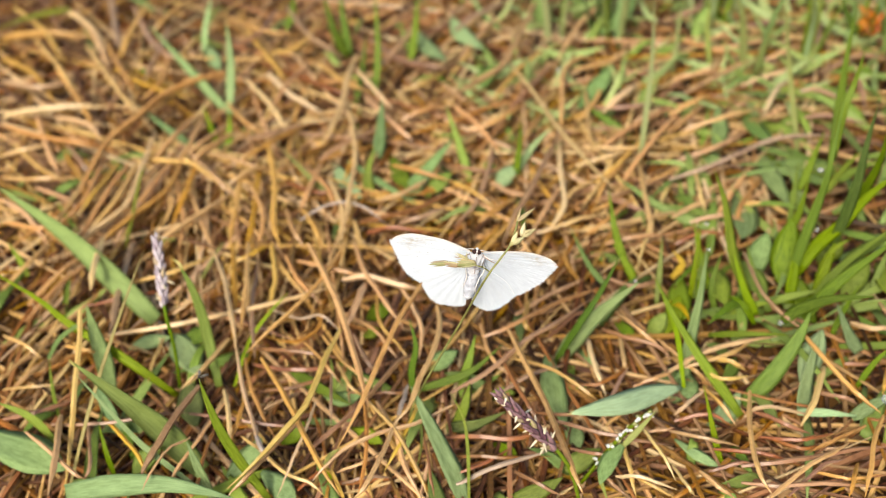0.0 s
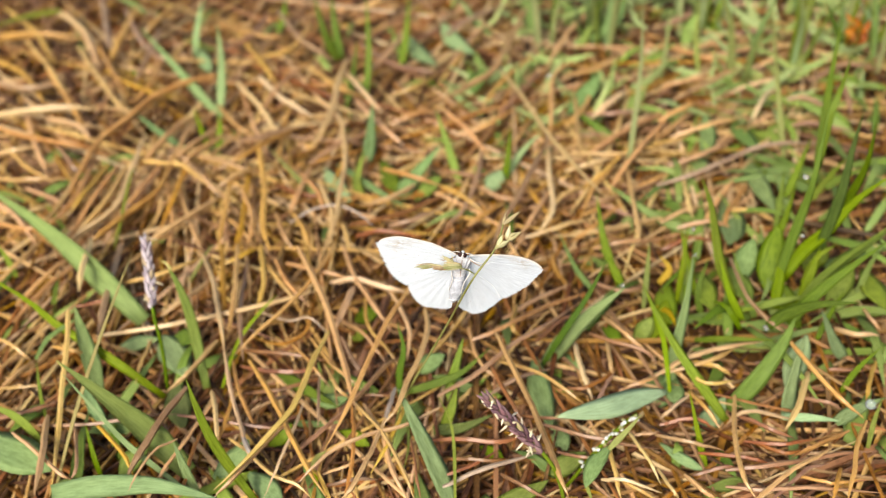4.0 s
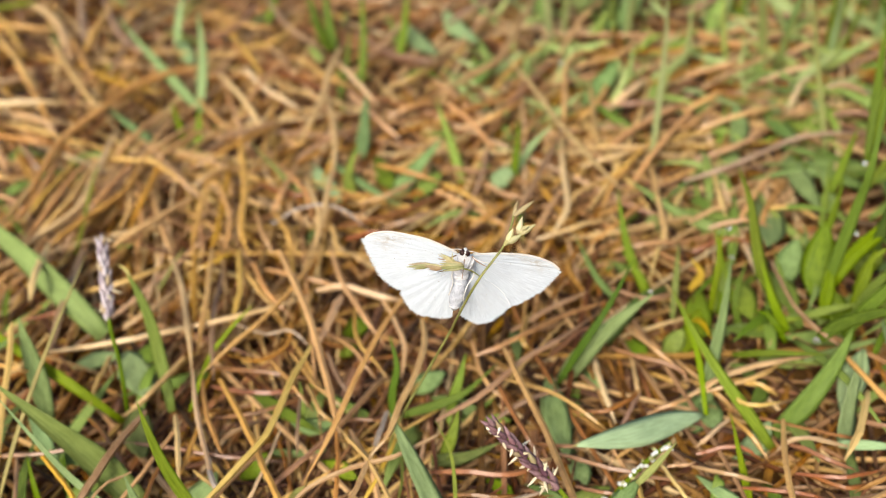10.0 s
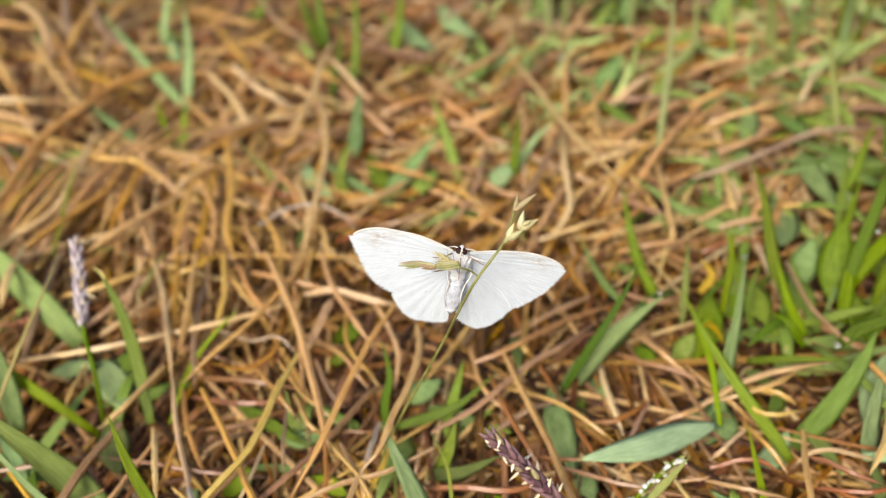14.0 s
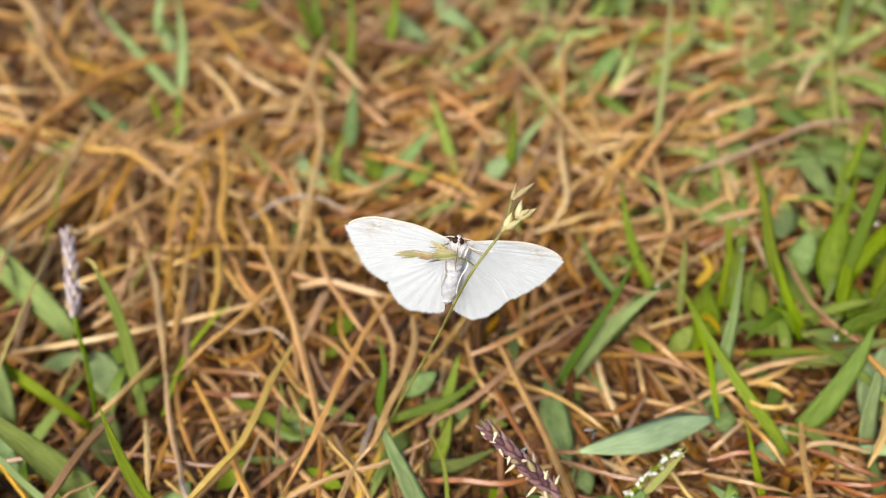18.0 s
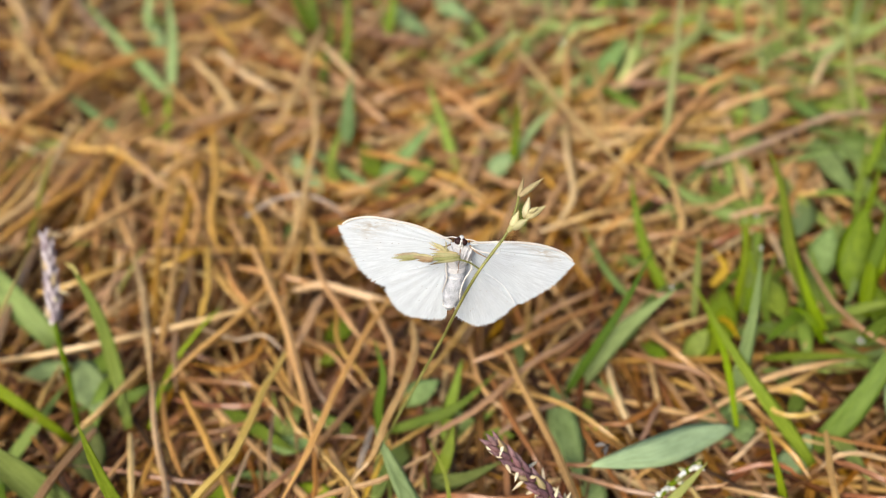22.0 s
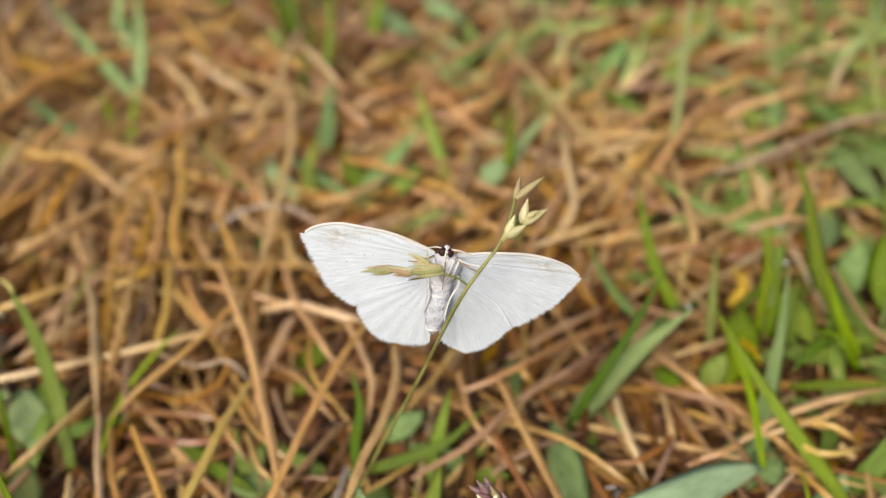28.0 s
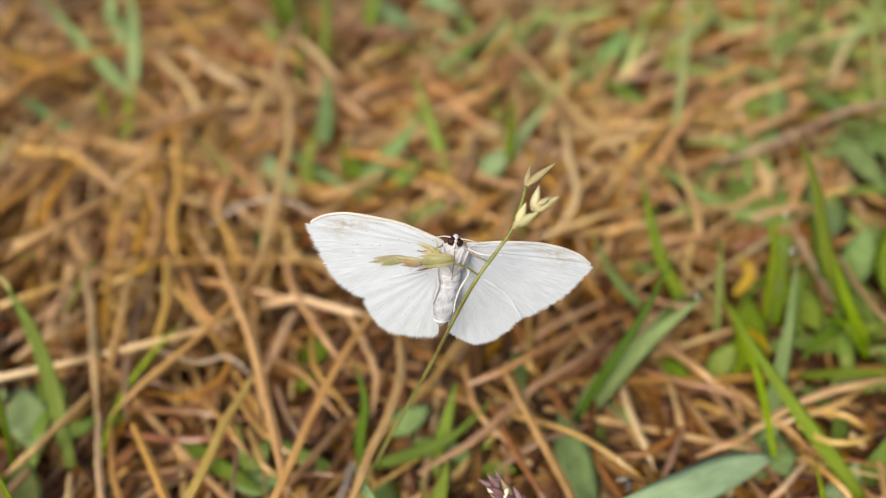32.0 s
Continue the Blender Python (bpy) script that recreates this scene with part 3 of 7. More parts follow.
tuft = grass_tuft("fresh green grass blade with a bright tip", (5.18, 2.21))
blade(tuft, LEAF_BRIGHT, 2.64, (5.18, 2.21, 0.30), (4.90, 2.52, 1.00), (4.79, 3.06, 1.80), (4.63, 3.43, 2.30))
blade(tuft, LEAF_BRIGHT, 1.29, (5.03, 1.31, 0.40), (4.87, 1.41, 0.70), (4.74, 1.59, 0.80), (4.59, 1.79, 0.70))
blade(tuft, LEAF_GREEN, 1.93, (4.52, 2.46, 0.20), (4.40, 2.74, 0.70), (4.32, 3.22, 1.30))
blade(tuft, LEAF_BRIGHT, 1.74, (5.18, 1.62, 0.30), (4.93, 1.82, 0.80), (4.75, 2.19, 1.40))
tuft = grass_tuft("dark green grass blade slanting up from the hollow", (4.48, -0.04))
blade(tuft, LEAF_DEEP, 3.65, (4.48, -0.04, -0.10), (4.95, 0.14, 0.40), (5.39, 0.45, 0.90), (5.64, 0.71, 1.30))
blade(tuft, LEAF_DEEP, 2.39, (5.30, 0.90, 0.90), (5.53, 0.88, 1.20), (5.95, 0.69, 1.60), (6.47, 0.39, 1.90))
blade(tuft, LEAF_DEEP, 2.46, (5.71, 1.03, 0.80), (6.26, 1.18, 1.50), (7.19, 1.35, 2.30))
blade(tuft, LEAF_GREEN, 1.38, (4.22, 1.33, 0.20), (4.71, 1.04, 0.50), (5.53, 0.83, 0.60))
tuft = grass_tuft("pale dry curled grass leaf with a dew drop", (5.16, -0.57))
blade(tuft, LEAF_PALE, 1.67, (5.16, -0.57, 0.30), (5.61, -0.71, 0.40), (6.09, -0.75, 0.30))
blade(tuft, LEAF_TEAL, 2.56, (6.04, -0.70, 0.20), (6.40, -0.62, 0.40), (6.90, -0.50, 0.50))
tuft = grass_tuft("short green blade in the brown needles", (3.77, -1.30))
blade(tuft, LEAF_GREEN, 1.27, (3.77, -1.30, -0.10), (3.68, -0.83, 0.40), (3.60, -0.34, 0.90))
blade(tuft, LEAF_TEAL, 4.23, (1.28, 1.31, 0.10), (1.26, 0.47, 0.20), (1.36, -0.32, 0.10), lens=True)
blade(tuft, LEAF_TEAL, 3.11, (1.39, -0.19, 0.00), (1.48, -0.50, 0.10), (1.54, -0.72, 0.00), lens=True)
blade(tuft, LEAF_TEAL, 4.23, (5.57, 0.16, 0.00), (5.79, 0.53, 0.30), (6.11, 0.98, 0.50), lens=True)
blade(tuft, LEAF_TEAL, 3.45, (3.65, 0.82, 0.00), (3.57, 0.22, 0.20), (3.59, -0.01, 0.10), lens=True)
blade(tuft, LEAF_TEAL, 1.96, (3.10, -0.75, 0.10), (3.36, -1.16, 0.20), (3.69, -1.36, 0.10), lens=True)
blade(tuft, LEAF_GREEN, 1.22, (6.43, -0.01, 0.10), (6.68, 0.14, 0.50), (7.01, 0.24, 0.90))
blade(tuft, LEAF_OLIVE, 0.98, (6.42, -1.18, 0.10), (6.59, -0.85, 0.40), (6.80, -0.56, 0.60))
tuft = grass_tuft("tall dark green grass blades beaded with dew", (5.99, 2.31))
blade(tuft, LEAF_DEEP, 2.21, (5.99, 2.31, 0.40), (6.07, 2.36, 1.30), (6.19, 2.44, 2.20), (6.26, 2.51, 2.90), (6.51, 3.13, 4.00))
blade(tuft, LEAF_DEEP, 1.70, (6.91, 3.63, 2.20), (6.91, 3.75, 3.20), (7.07, 3.94, 3.60), (7.11, 3.96, 4.30))
blade(tuft, LEAF_GREEN, 2.15, (7.33, 4.43, 1.40), (7.57, 5.11, 2.20), (7.85, 5.84, 2.70), (8.34, 6.95, 3.50))
blade(tuft, LEAF_DARK, 2.33, (6.72, 2.53, 1.00), (6.85, 2.59, 1.70), (6.96, 2.73, 2.40), (7.06, 2.97, 3.00), (7.21, 3.24, 3.60))
blade(tuft, LEAF_DEEP, 2.35, (6.90, 2.87, 1.10), (7.25, 2.95, 1.90), (7.49, 3.11, 2.60), (7.61, 3.44, 3.40))
blade(tuft, LEAF_DEEP, 2.95, (6.15, 2.42, 0.50), (6.48, 2.59, 1.00), (6.84, 2.59, 1.50), (7.24, 2.67, 2.10), (7.72, 2.62, 2.70))
blade(tuft, LEAF_DEEP, 2.38, (6.96, 2.32, 0.80), (7.31, 2.21, 1.30), (7.79, 2.20, 1.80))
blade(tuft, LEAF_DARK, 1.76, (8.64, 7.23, 2.60), (8.46, 7.32, 2.90), (8.23, 7.53, 3.40))
blade(tuft, LEAF_BRIGHT, 1.84, (6.95, 4.65, 0.60), (7.21, 4.96, 1.00), (7.56, 5.41, 1.50))
blade(tuft, LEAF_GREEN, 1.68, (7.70, 4.59, 0.80), (7.96, 4.54, 1.10), (8.43, 4.46, 1.40))
blade(tuft, LEAF_BRIGHT, 1.43, (6.51, 2.33, 0.40), (6.67, 2.38, 1.00), (6.97, 2.40, 1.30))
tuft = grass_tuft("pale tall grass stalk", (4.09, 6.51))
blade(tuft, LEAF_REED, 1.50, (4.09, 6.51, 0.20), (4.16, 6.64, 1.20), (4.27, 7.01, 2.60), (4.25, 7.31, 4.00))
tuft = grass_tuft("pale tall grass stalk", (7.59, 6.36))
blade(tuft, LEAF_REED, 1.53, (7.59, 6.36, 0.20), (7.47, 6.91, 1.20), (7.26, 7.32, 2.40), (7.05, 7.60, 3.60))
blade(tuft, LEAF_REED, 1.50, (5.66, 9.95, 0.20), (5.86, 10.55, 0.80), (6.04, 11.09, 1.60))
blade(tuft, LEAF_OLIVE, 1.50, (6.65, 10.06, 0.20), (6.63, 10.64, 1.00), (6.80, 11.06, 1.70))
tuft = grass_tuft("soft green leaves low behind the needles", (7.00, 8.14))
blade(tuft, LEAF_MEADOW, 5.48, (7.00, 8.14, 0.10), (6.88, 7.05, 0.40), (6.95, 6.43, 0.50), lens=True)
blade(tuft, LEAF_MEADOW, 3.92, (6.80, 6.51, 0.20), (6.60, 5.34, 0.50), (6.65, 4.32, 0.50), lens=True)
blade(tuft, LEAF_TEAL, 5.85, (6.04, 5.48, 0.10), (5.79, 4.34, 0.30), (5.48, 3.58, 0.40), lens=True)
blade(tuft, LEAF_MEADOW, 4.51, (6.59, 11.47, 0.20), (6.86, 11.79, 0.50), (7.06, 12.12, 0.80), lens=True)
blade(tuft, LEAF_MEADOW, 4.21, (5.77, 6.53, 0.10), (6.06, 7.17, 0.40), (6.12, 7.78, 0.60), lens=True)
tuft = grass_tuft("teal leaves crossing in the litter", (1.15, 6.24))
blade(tuft, LEAF_TEAL, 2.01, (1.15, 6.24, 0.10), (1.71, 6.95, 0.50), (2.23, 7.19, 0.90))
blade(tuft, LEAF_TEAL, 4.72, (0.86, 6.18, 0.10), (1.07, 6.34, 0.30), (1.28, 6.55, 0.40), lens=True)
blade(tuft, LEAF_GREEN, 1.84, (1.28, 6.30, 0.20), (1.39, 6.56, 0.70), (1.50, 7.03, 1.20))
blade(tuft, LEAF_GREEN, 2.28, (0.29, 6.37, 0.20), (0.11, 7.12, 0.70), (-0.11, 7.78, 1.30))
blade(tuft, LEAF_TEAL, 4.49, (3.09, 8.81, 0.20), (3.59, 9.15, 0.50), (3.99, 9.51, 0.80), lens=True)
blade(tuft, LEAF_TEAL, 4.21, (-1.14, 5.97, 0.20), (-0.72, 6.39, 0.50), (-0.03, 7.02, 0.90))
blade(tuft, LEAF_TEAL, 1.83, (-2.45, 7.37, 0.30), (-1.52, 6.13, 0.40), (-0.94, 5.51, 0.40))
blade(tuft, LEAF_TEAL, 3.81, (-2.80, 7.42, 0.20), (-2.48, 6.58, 0.30), (-2.13, 5.98, 0.30), lens=True)
blade(tuft, LEAF_BRIGHT, 2.64, (-1.90, 6.25, 0.10), (-1.98, 6.46, 0.50), (-1.77, 6.99, 0.90))
blade(tuft, LEAF_BRIGHT, 4.12, (-1.46, 7.51, 0.20), (-1.26, 6.59, 0.40), (-1.12, 6.07, 0.40), lens=True)
blade(tuft, LEAF_BRIGHT, 4.05, (-0.73, 6.09, 0.10), (-0.41, 6.18, 0.40), (-0.12, 6.37, 0.50), lens=True)
tuft = grass_tuft("narrow teal grass blades further back", (-1.78, 7.49))
blade(tuft, LEAF_TEAL, 3.44, (-1.78, 7.49, 0.20), (-1.65, 7.85, 0.70), (-1.56, 8.38, 1.20))
blade(tuft, LEAF_OLIVE, 1.58, (-2.73, 6.06, 0.20), (-3.25, 6.51, 0.60), (-3.94, 7.36, 0.90))
blade(tuft, LEAF_TEAL, 2.76, (-5.44, 9.78, 0.20), (-6.04, 10.46, 0.60), (-6.80, 11.42, 1.00), (-7.65, 12.54, 1.40))
blade(tuft, LEAF_TEAL, 2.01, (-5.89, 8.24, 0.20), (-6.83, 9.00, 0.50), (-7.60, 9.76, 0.70))
blade(tuft, LEAF_TEAL, 2.54, (-5.49, 9.83, 0.20), (-5.36, 10.75, 1.10), (-5.39, 11.46, 1.90))
blade(tuft, LEAF_GREEN, 1.99, (-5.38, 8.35, 0.10), (-5.28, 8.66, 0.50), (-5.28, 9.05, 0.80))
blade(tuft, LEAF_GREEN, 1.88, (-5.66, 8.61, 0.10), (-5.78, 8.98, 0.40), (-6.00, 9.55, 0.70))
blade(tuft, LEAF_TEAL, 2.30, (-6.56, 13.01, 0.20), (-6.42, 13.47, 0.80), (-6.18, 13.92, 1.40))
blade(tuft, LEAF_TEAL, 3.85, (-6.55, 13.37, 0.20), (-6.22, 12.49, 0.30), (-5.96, 11.87, 0.30), lens=True)
blade(tuft, LEAF_OLIVE, 2.72, (-10.70, 15.48, 0.60), (-11.60, 14.80, 0.80), (-12.30, 14.03, 0.90))
blade(tuft, LEAF_GREEN, 1.16, (-8.28, 5.71, 0.20), (-8.52, 5.96, 0.50), (-8.78, 6.30, 0.70))
tuft = grass_tuft("dark green grass blades upright in the litter", (-2.59, 12.13))
blade(tuft, LEAF_DEEP, 2.85, (-2.59, 12.13, 0.20), (-2.85, 12.39, 0.90), (-3.07, 13.11, 1.70))
blade(tuft, LEAF_DEEP, 2.54, (-2.50, 12.21, 0.20), (-2.56, 12.50, 0.90), (-2.61, 13.03, 1.70))
blade(tuft, LEAF_DEEP, 2.11, (-1.84, 10.05, 0.20), (-1.66, 10.88, 1.00), (-1.62, 12.07, 2.10))
blade(tuft, LEAF_DEEP, 2.10, (-2.31, 9.87, 0.20), (-2.11, 10.36, 0.70), (-1.93, 11.24, 1.30))
blade(tuft, LEAF_BRIGHT, 2.51, (-0.89, 11.58, 0.20), (-0.71, 11.92, 0.80), (-0.51, 12.66, 1.70))
blade(tuft, LEAF_GREEN, 2.37, (-4.33, 13.88, 0.20), (-4.14, 14.28, 0.50), (-4.10, 14.88, 0.80))
blade(tuft, LEAF_TEAL, 4.16, (-0.72, 13.10, 0.30), (-0.45, 11.98, 0.40), (0.03, 11.02, 0.50), lens=True)
blade(tuft, LEAF_TEAL, 4.94, (0.33, 13.56, 0.30), (0.56, 12.23, 0.50), (1.01, 11.26, 0.60), lens=True)
blade(tuft, LEAF_MEADOW, 6.45, (4.23, 12.16, 0.20), (4.76, 12.27, 0.60), (5.27, 12.68, 1.00), lens=True)
blade(tuft, LEAF_MEADOW, 5.46, (2.92, 12.68, 0.20), (2.82, 13.09, 0.50), (2.64, 13.53, 0.80), lens=True)
blade(tuft, LEAF_MEADOW, 4.66, (0.66, 9.95, 0.10), (0.98, 10.22, 0.40), (1.45, 10.50, 0.60), lens=True)
tuft = grass_tuft("yellowing blades at the edge of the tuft", (3.51, 2.30))
blade(tuft, LEAF_OLIVE, 1.37, (3.51, 2.30, 0.10), (3.64, 2.78, 0.60), (3.75, 3.22, 1.00))
blade(tuft, LEAF_YELLOW, 1.73, (3.92, 2.84, 0.20), (4.11, 2.91, 0.50), (3.95, 3.11, 0.70))
blade(tuft, LEAF_YELLOW, 1.33, (3.71, 2.25, 0.20), (3.86, 1.87, 0.40), (3.91, 1.53, 0.40))
blade(tuft, LEAF_OLIVE, 1.47, (3.51, 4.43, 0.40), (3.68, 4.47, 0.50), (3.64, 4.04, 0.50))
tuft = grass_tuft("dense green grass tuft with dewy blades", (4.30, 2.29))
blade(tuft, LEAF_DEEP, 1.59, (4.30, 2.29, 0.10), (4.45, 2.69, 0.60), (4.57, 2.96, 1.00))
blade(tuft, LEAF_BRIGHT, 1.35, (4.14, 2.31, 0.10), (4.27, 2.66, 0.80), (4.46, 3.23, 1.30))
blade(tuft, LEAF_DEEP, 1.81, (4.21, 2.37, 0.10), (4.48, 2.74, 0.70), (4.65, 3.11, 1.10))
blade(tuft, LEAF_BRIGHT, 1.57, (5.23, 2.31, 0.20), (5.03, 2.52, 0.70), (4.82, 2.74, 1.00))
blade(tuft, LEAF_BRIGHT, 2.21, (6.31, 1.89, 0.20), (6.57, 2.23, 0.80), (6.85, 2.62, 1.20))
blade(tuft, LEAF_DEEP, 2.38, (6.18, 1.66, 0.20), (6.46, 1.87, 0.70), (6.85, 2.04, 1.10), (7.85, 2.25, 1.90))
blade(tuft, LEAF_GREEN, 1.77, (5.48, 2.08, 0.10), (5.91, 1.93, 0.40), (6.48, 1.85, 0.60))
blade(tuft, LEAF_BRIGHT, 1.99, (4.58, 1.93, 0.10), (5.06, 1.86, 0.30), (5.51, 1.82, 0.40))
blade(tuft, LEAF_GREEN, 1.64, (6.43, 3.53, 0.50), (6.59, 3.74, 0.90), (6.79, 4.07, 1.40))
blade(tuft, LEAF_BRIGHT, 1.43, (6.52, 3.89, 0.40), (6.65, 4.26, 0.90), (6.76, 4.62, 1.40))
blade(tuft, LEAF_BRIGHT, 1.71, (7.50, 4.61, 0.50), (7.84, 4.81, 0.90), (8.22, 5.02, 1.20))
blade(tuft, LEAF_DARK, 1.38, (5.07, 2.79, 0.40), (5.05, 3.20, 0.80), (5.03, 3.61, 1.10))
blade(tuft, LEAF_DEEP, 2.65, (5.90, 1.94, 0.20), (6.01, 2.30, 0.80), (6.19, 2.67, 1.30))
blade(tuft, LEAF_GREEN, 1.78, (5.52, 1.85, 0.10), (5.35, 2.23, 0.50), (5.23, 2.80, 1.00))
blade(tuft, LEAF_BRIGHT, 1.57, (4.57, 2.05, 0.00), (4.52, 2.32, 0.50), (4.77, 2.73, 0.90))
blade(tuft, LEAF_DEEP, 1.97, (6.09, 1.79, 0.10), (6.38, 1.81, 0.50), (6.77, 2.06, 0.80))
blade(tuft, LEAF_GREEN, 1.30, (6.45, 1.19, 0.10), (6.68, 1.44, 0.40), (7.07, 1.83, 0.70))
tuft = grass_tuft("round bright leaves at the foot of the dense tuft", (6.93, 1.92))
blade(tuft, LEAF_BRIGHT, 4.81, (6.93, 1.92, 0.10), (7.21, 2.27, 0.40), (7.51, 2.56, 0.60), lens=True)
blade(tuft, LEAF_BRIGHT, 4.54, (7.97, 2.88, 0.10), (7.83, 2.14, 0.30), (7.85, 1.62, 0.30), lens=True)
blade(tuft, LEAF_BRIGHT, 4.28, (6.96, 6.66, 0.10), (6.73, 5.64, 0.40), (6.77, 5.14, 0.40), lens=True)
blade(tuft, LEAF_BRIGHT, 4.31, (4.16, 3.02, 0.00), (3.93, 2.31, 0.20), (3.91, 1.77, 0.20), lens=True)
blade(tuft, LEAF_BRIGHT, 4.60, (4.79, 3.17, 0.10), (4.71, 2.50, 0.30), (4.70, 1.93, 0.30), lens=True)
blade(tuft, LEAF_BRIGHT, 4.62, (5.38, 3.26, 0.10), (5.39, 2.58, 0.30), (5.48, 2.04, 0.30), lens=True)
blade(tuft, LEAF_MEADOW, 4.12, (5.84, 7.16, 0.00), (5.68, 6.44, 0.20), (5.82, 6.21, 0.20), lens=True)
blade(tuft, LEAF_BRIGHT, 4.52, (6.30, 1.57, 0.00), (6.18, 1.98, 0.20), (6.17, 2.38, 0.40), lens=True)


# ---- the seed stalk and the moth on it ----
def floret(name, parent, mat, a, b, width, label="", flat=0.7):
    """A slim husk from a to b (cm), broadest at its lower third and pointed."""
    a, b = np.array(a) * CM, np.array(b) * CM
    line = np.array([a + (b - a) * s for s in np.linspace(0, 1, 9)])
    radii = [width * MM / 2 * v for v in (0.35, 0.75, 0.98, 1.0, 0.92, 0.76, 0.55, 0.3, 0.06)]
    return part(name, tube_mesh(name, mat, line, radii, 8), parent, label)


HUSK = material("pale husk", (0.42, 0.36, 0.15), (0.80, 0.72, 0.42), 0.5, grain=900.0, fine=4000.0, bump=0.3, transmit=0.25)
HUSK_GREEN = material("green husk", (0.30, 0.31, 0.11), (0.58, 0.56, 0.28), 0.5, grain=900.0, fine=4000.0, bump=0.3, transmit=0.25)
HUSK_BROWN = material("faded husk", (0.33, 0.24, 0.13), (0.60, 0.48, 0.28), 0.5, grain=900.0, fine=4000.0, bump=0.3, transmit=0.2)
STALK = material("green stalk", (0.19, 0.19, 0.035), (0.41, 0.40, 0.12), 0.45, grain=500.0, fine=2500.0, bump=0.3)
stalk = tagged(new("seed_stalk"), "thin green flowering grass stalk with pale husks", "grass stalk")
STALK_BASE = Vector((-1.409, -0.173, -0.300)) * CM
stalk.location = STALK_BASE
line = spine([(0.000, 0.000, 0.000), (0.160, 0.125, 0.686), (0.420, 0.250, 1.273), (1.133, 0.013, 3.019), (1.264, -0.236, 3.579), (1.435, -0.410, 4.153), (1.592, -0.414, 4.462), (1.744, -0.342, 4.628), (1.874, -0.247, 4.744), (1.973, -0.120, 4.897), (2.025, 0.006, 4.970)], 40) * CM
part("stem", tube_mesh("stem", STALK, line, [(0.19 - 0.0015 * n) * MM for n in range(41)], 8), stalk)
floret("husk", stalk, HUSK_BROWN, (2.018, -0.008, 4.952), (2.094, 0.166, 5.082), 0.5)
floret("husk", stalk, HUSK_BROWN, (2.025, 0.006, 4.970), (2.290, 0.184, 5.031), 0.65)
floret("husk", stalk, HUSK_BROWN, (2.025, 0.006, 4.970), (2.157, 0.113, 5.021), 0.5)
floret("husk", stalk, HUSK, (2.047, -0.201, 4.879), (2.110, -0.117, 5.058), 0.75)
floret("husk", stalk, HUSK, (2.056, -0.203, 4.877), (2.249, -0.222, 5.014), 0.85)
floret("husk", stalk, HUSK, (2.087, -0.214, 4.943), (2.170, -0.262, 5.042), 0.5)
floret("husk", stalk, HUSK, (1.924, -0.218, 4.779), (1.998, -0.194, 4.964), 0.75)
floret("husk", stalk, HUSK_GREEN, (1.919, -0.223, 4.773), (2.087, -0.248, 4.903), 0.85)
floret("husk", stalk, HUSK_GREEN, (1.886, -0.240, 4.752), (1.997, -0.198, 4.882), 0.6)
line = spine([(1.592, -0.414, 4.462), (1.503, -0.418, 4.564), (1.414, -0.416, 4.610), (1.347, -0.400, 4.628)], 8) * CM
part("branch", tube_mesh("branch", STALK, line, [0.085 * MM] * 9, 6), stalk)


def spikelet(mat, other, a, b, width):
    """Two boat-shaped glumes with a smaller one between them, their tips apart."""
    a, b = np.array(a), np.array(b)
    side = np.cross(b - a, (0.0, -0.7, 0.7))
    side *= 0.028 / np.linalg.norm(side)
    a, b = a - 0.12 * (b - a), b + 0.18 * (b - a)
    floret("husk", stalk, mat, a, b, width * 0.75)
    floret("husk", stalk, other, a + side * 0.5, a + (b - a) * 0.92 + side * 1.0, width * 0.6)
    floret("husk", stalk, mat, a - side * 0.5, a + (b - a) * 0.74 - side * 1.2, width * 0.55)


spikelet(HUSK_GREEN, HUSK, (1.382, -0.399, 4.630), (1.119, -0.430, 4.665), 0.72)
spikelet(HUSK_GREEN, HUSK_BROWN, (1.373, -0.383, 4.648), (1.170, -0.395, 4.700), 0.66)
spikelet(HUSK_BROWN, HUSK, (1.143, -0.427, 4.668), (0.979, -0.428, 4.715), 0.66)
spikelet(HUSK_GREEN, HUSK_BROWN, (1.010, -0.398, 4.699), (0.802, -0.462, 4.755), 0.66)
floret("husk", stalk, HUSK, (1.329, -0.369, 4.664), (1.154, -0.253, 4.730), 0.5)
floret("husk", stalk, HUSK, (1.316, -0.377, 4.655), (1.222, -0.352, 4.780), 0.42)
floret("anther", stalk, HUSK, (1.250, -0.370, 4.700), (1.120, -0.330, 4.800), 0.16)
floret("anther", stalk, HUSK, (1.290, -0.380, 4.690), (1.290, -0.330, 4.810), 0.16)

WHITE = material("white wing scales", (0.52, 0.57, 0.61), (0.745, 0.80, 0.845), 0.6, grain=3.0, stretch=(4.0, 0.35, 1), coords="UV", fine=9.0, bump=0.05, transmit=0.15, spread=0.02, specular=0.3, hue=0.0)
RIDGE = material("raised wing scales", (0.74, 0.77, 0.79), (0.84, 0.87, 0.89), 0.7, grain=1500.0, fine=9000.0, bump=0.1, spread=0.02, specular=0.2, hue=0.0)
CREAM = material("cream wing edge", (0.74, 0.70, 0.61), (0.87, 0.84, 0.77), 0.7, grain=1500.0, fine=9000.0, bump=0.2, transmit=0.2, spread=0.05, specular=0.2)
FUR = material("white body fur", (0.55, 0.54, 0.53), (0.84, 0.84, 0.85), 0.9, grain=1200.0, fine=6000.0, bump=0.9, spread=0.05, specular=0.1)
GREY_FUR = material("grey body rings", (0.36, 0.38, 0.42), (0.72, 0.74, 0.78), 0.9, grain=1400.0, fine=7000.0, bump=0.9, spread=0.05, specular=0.1)
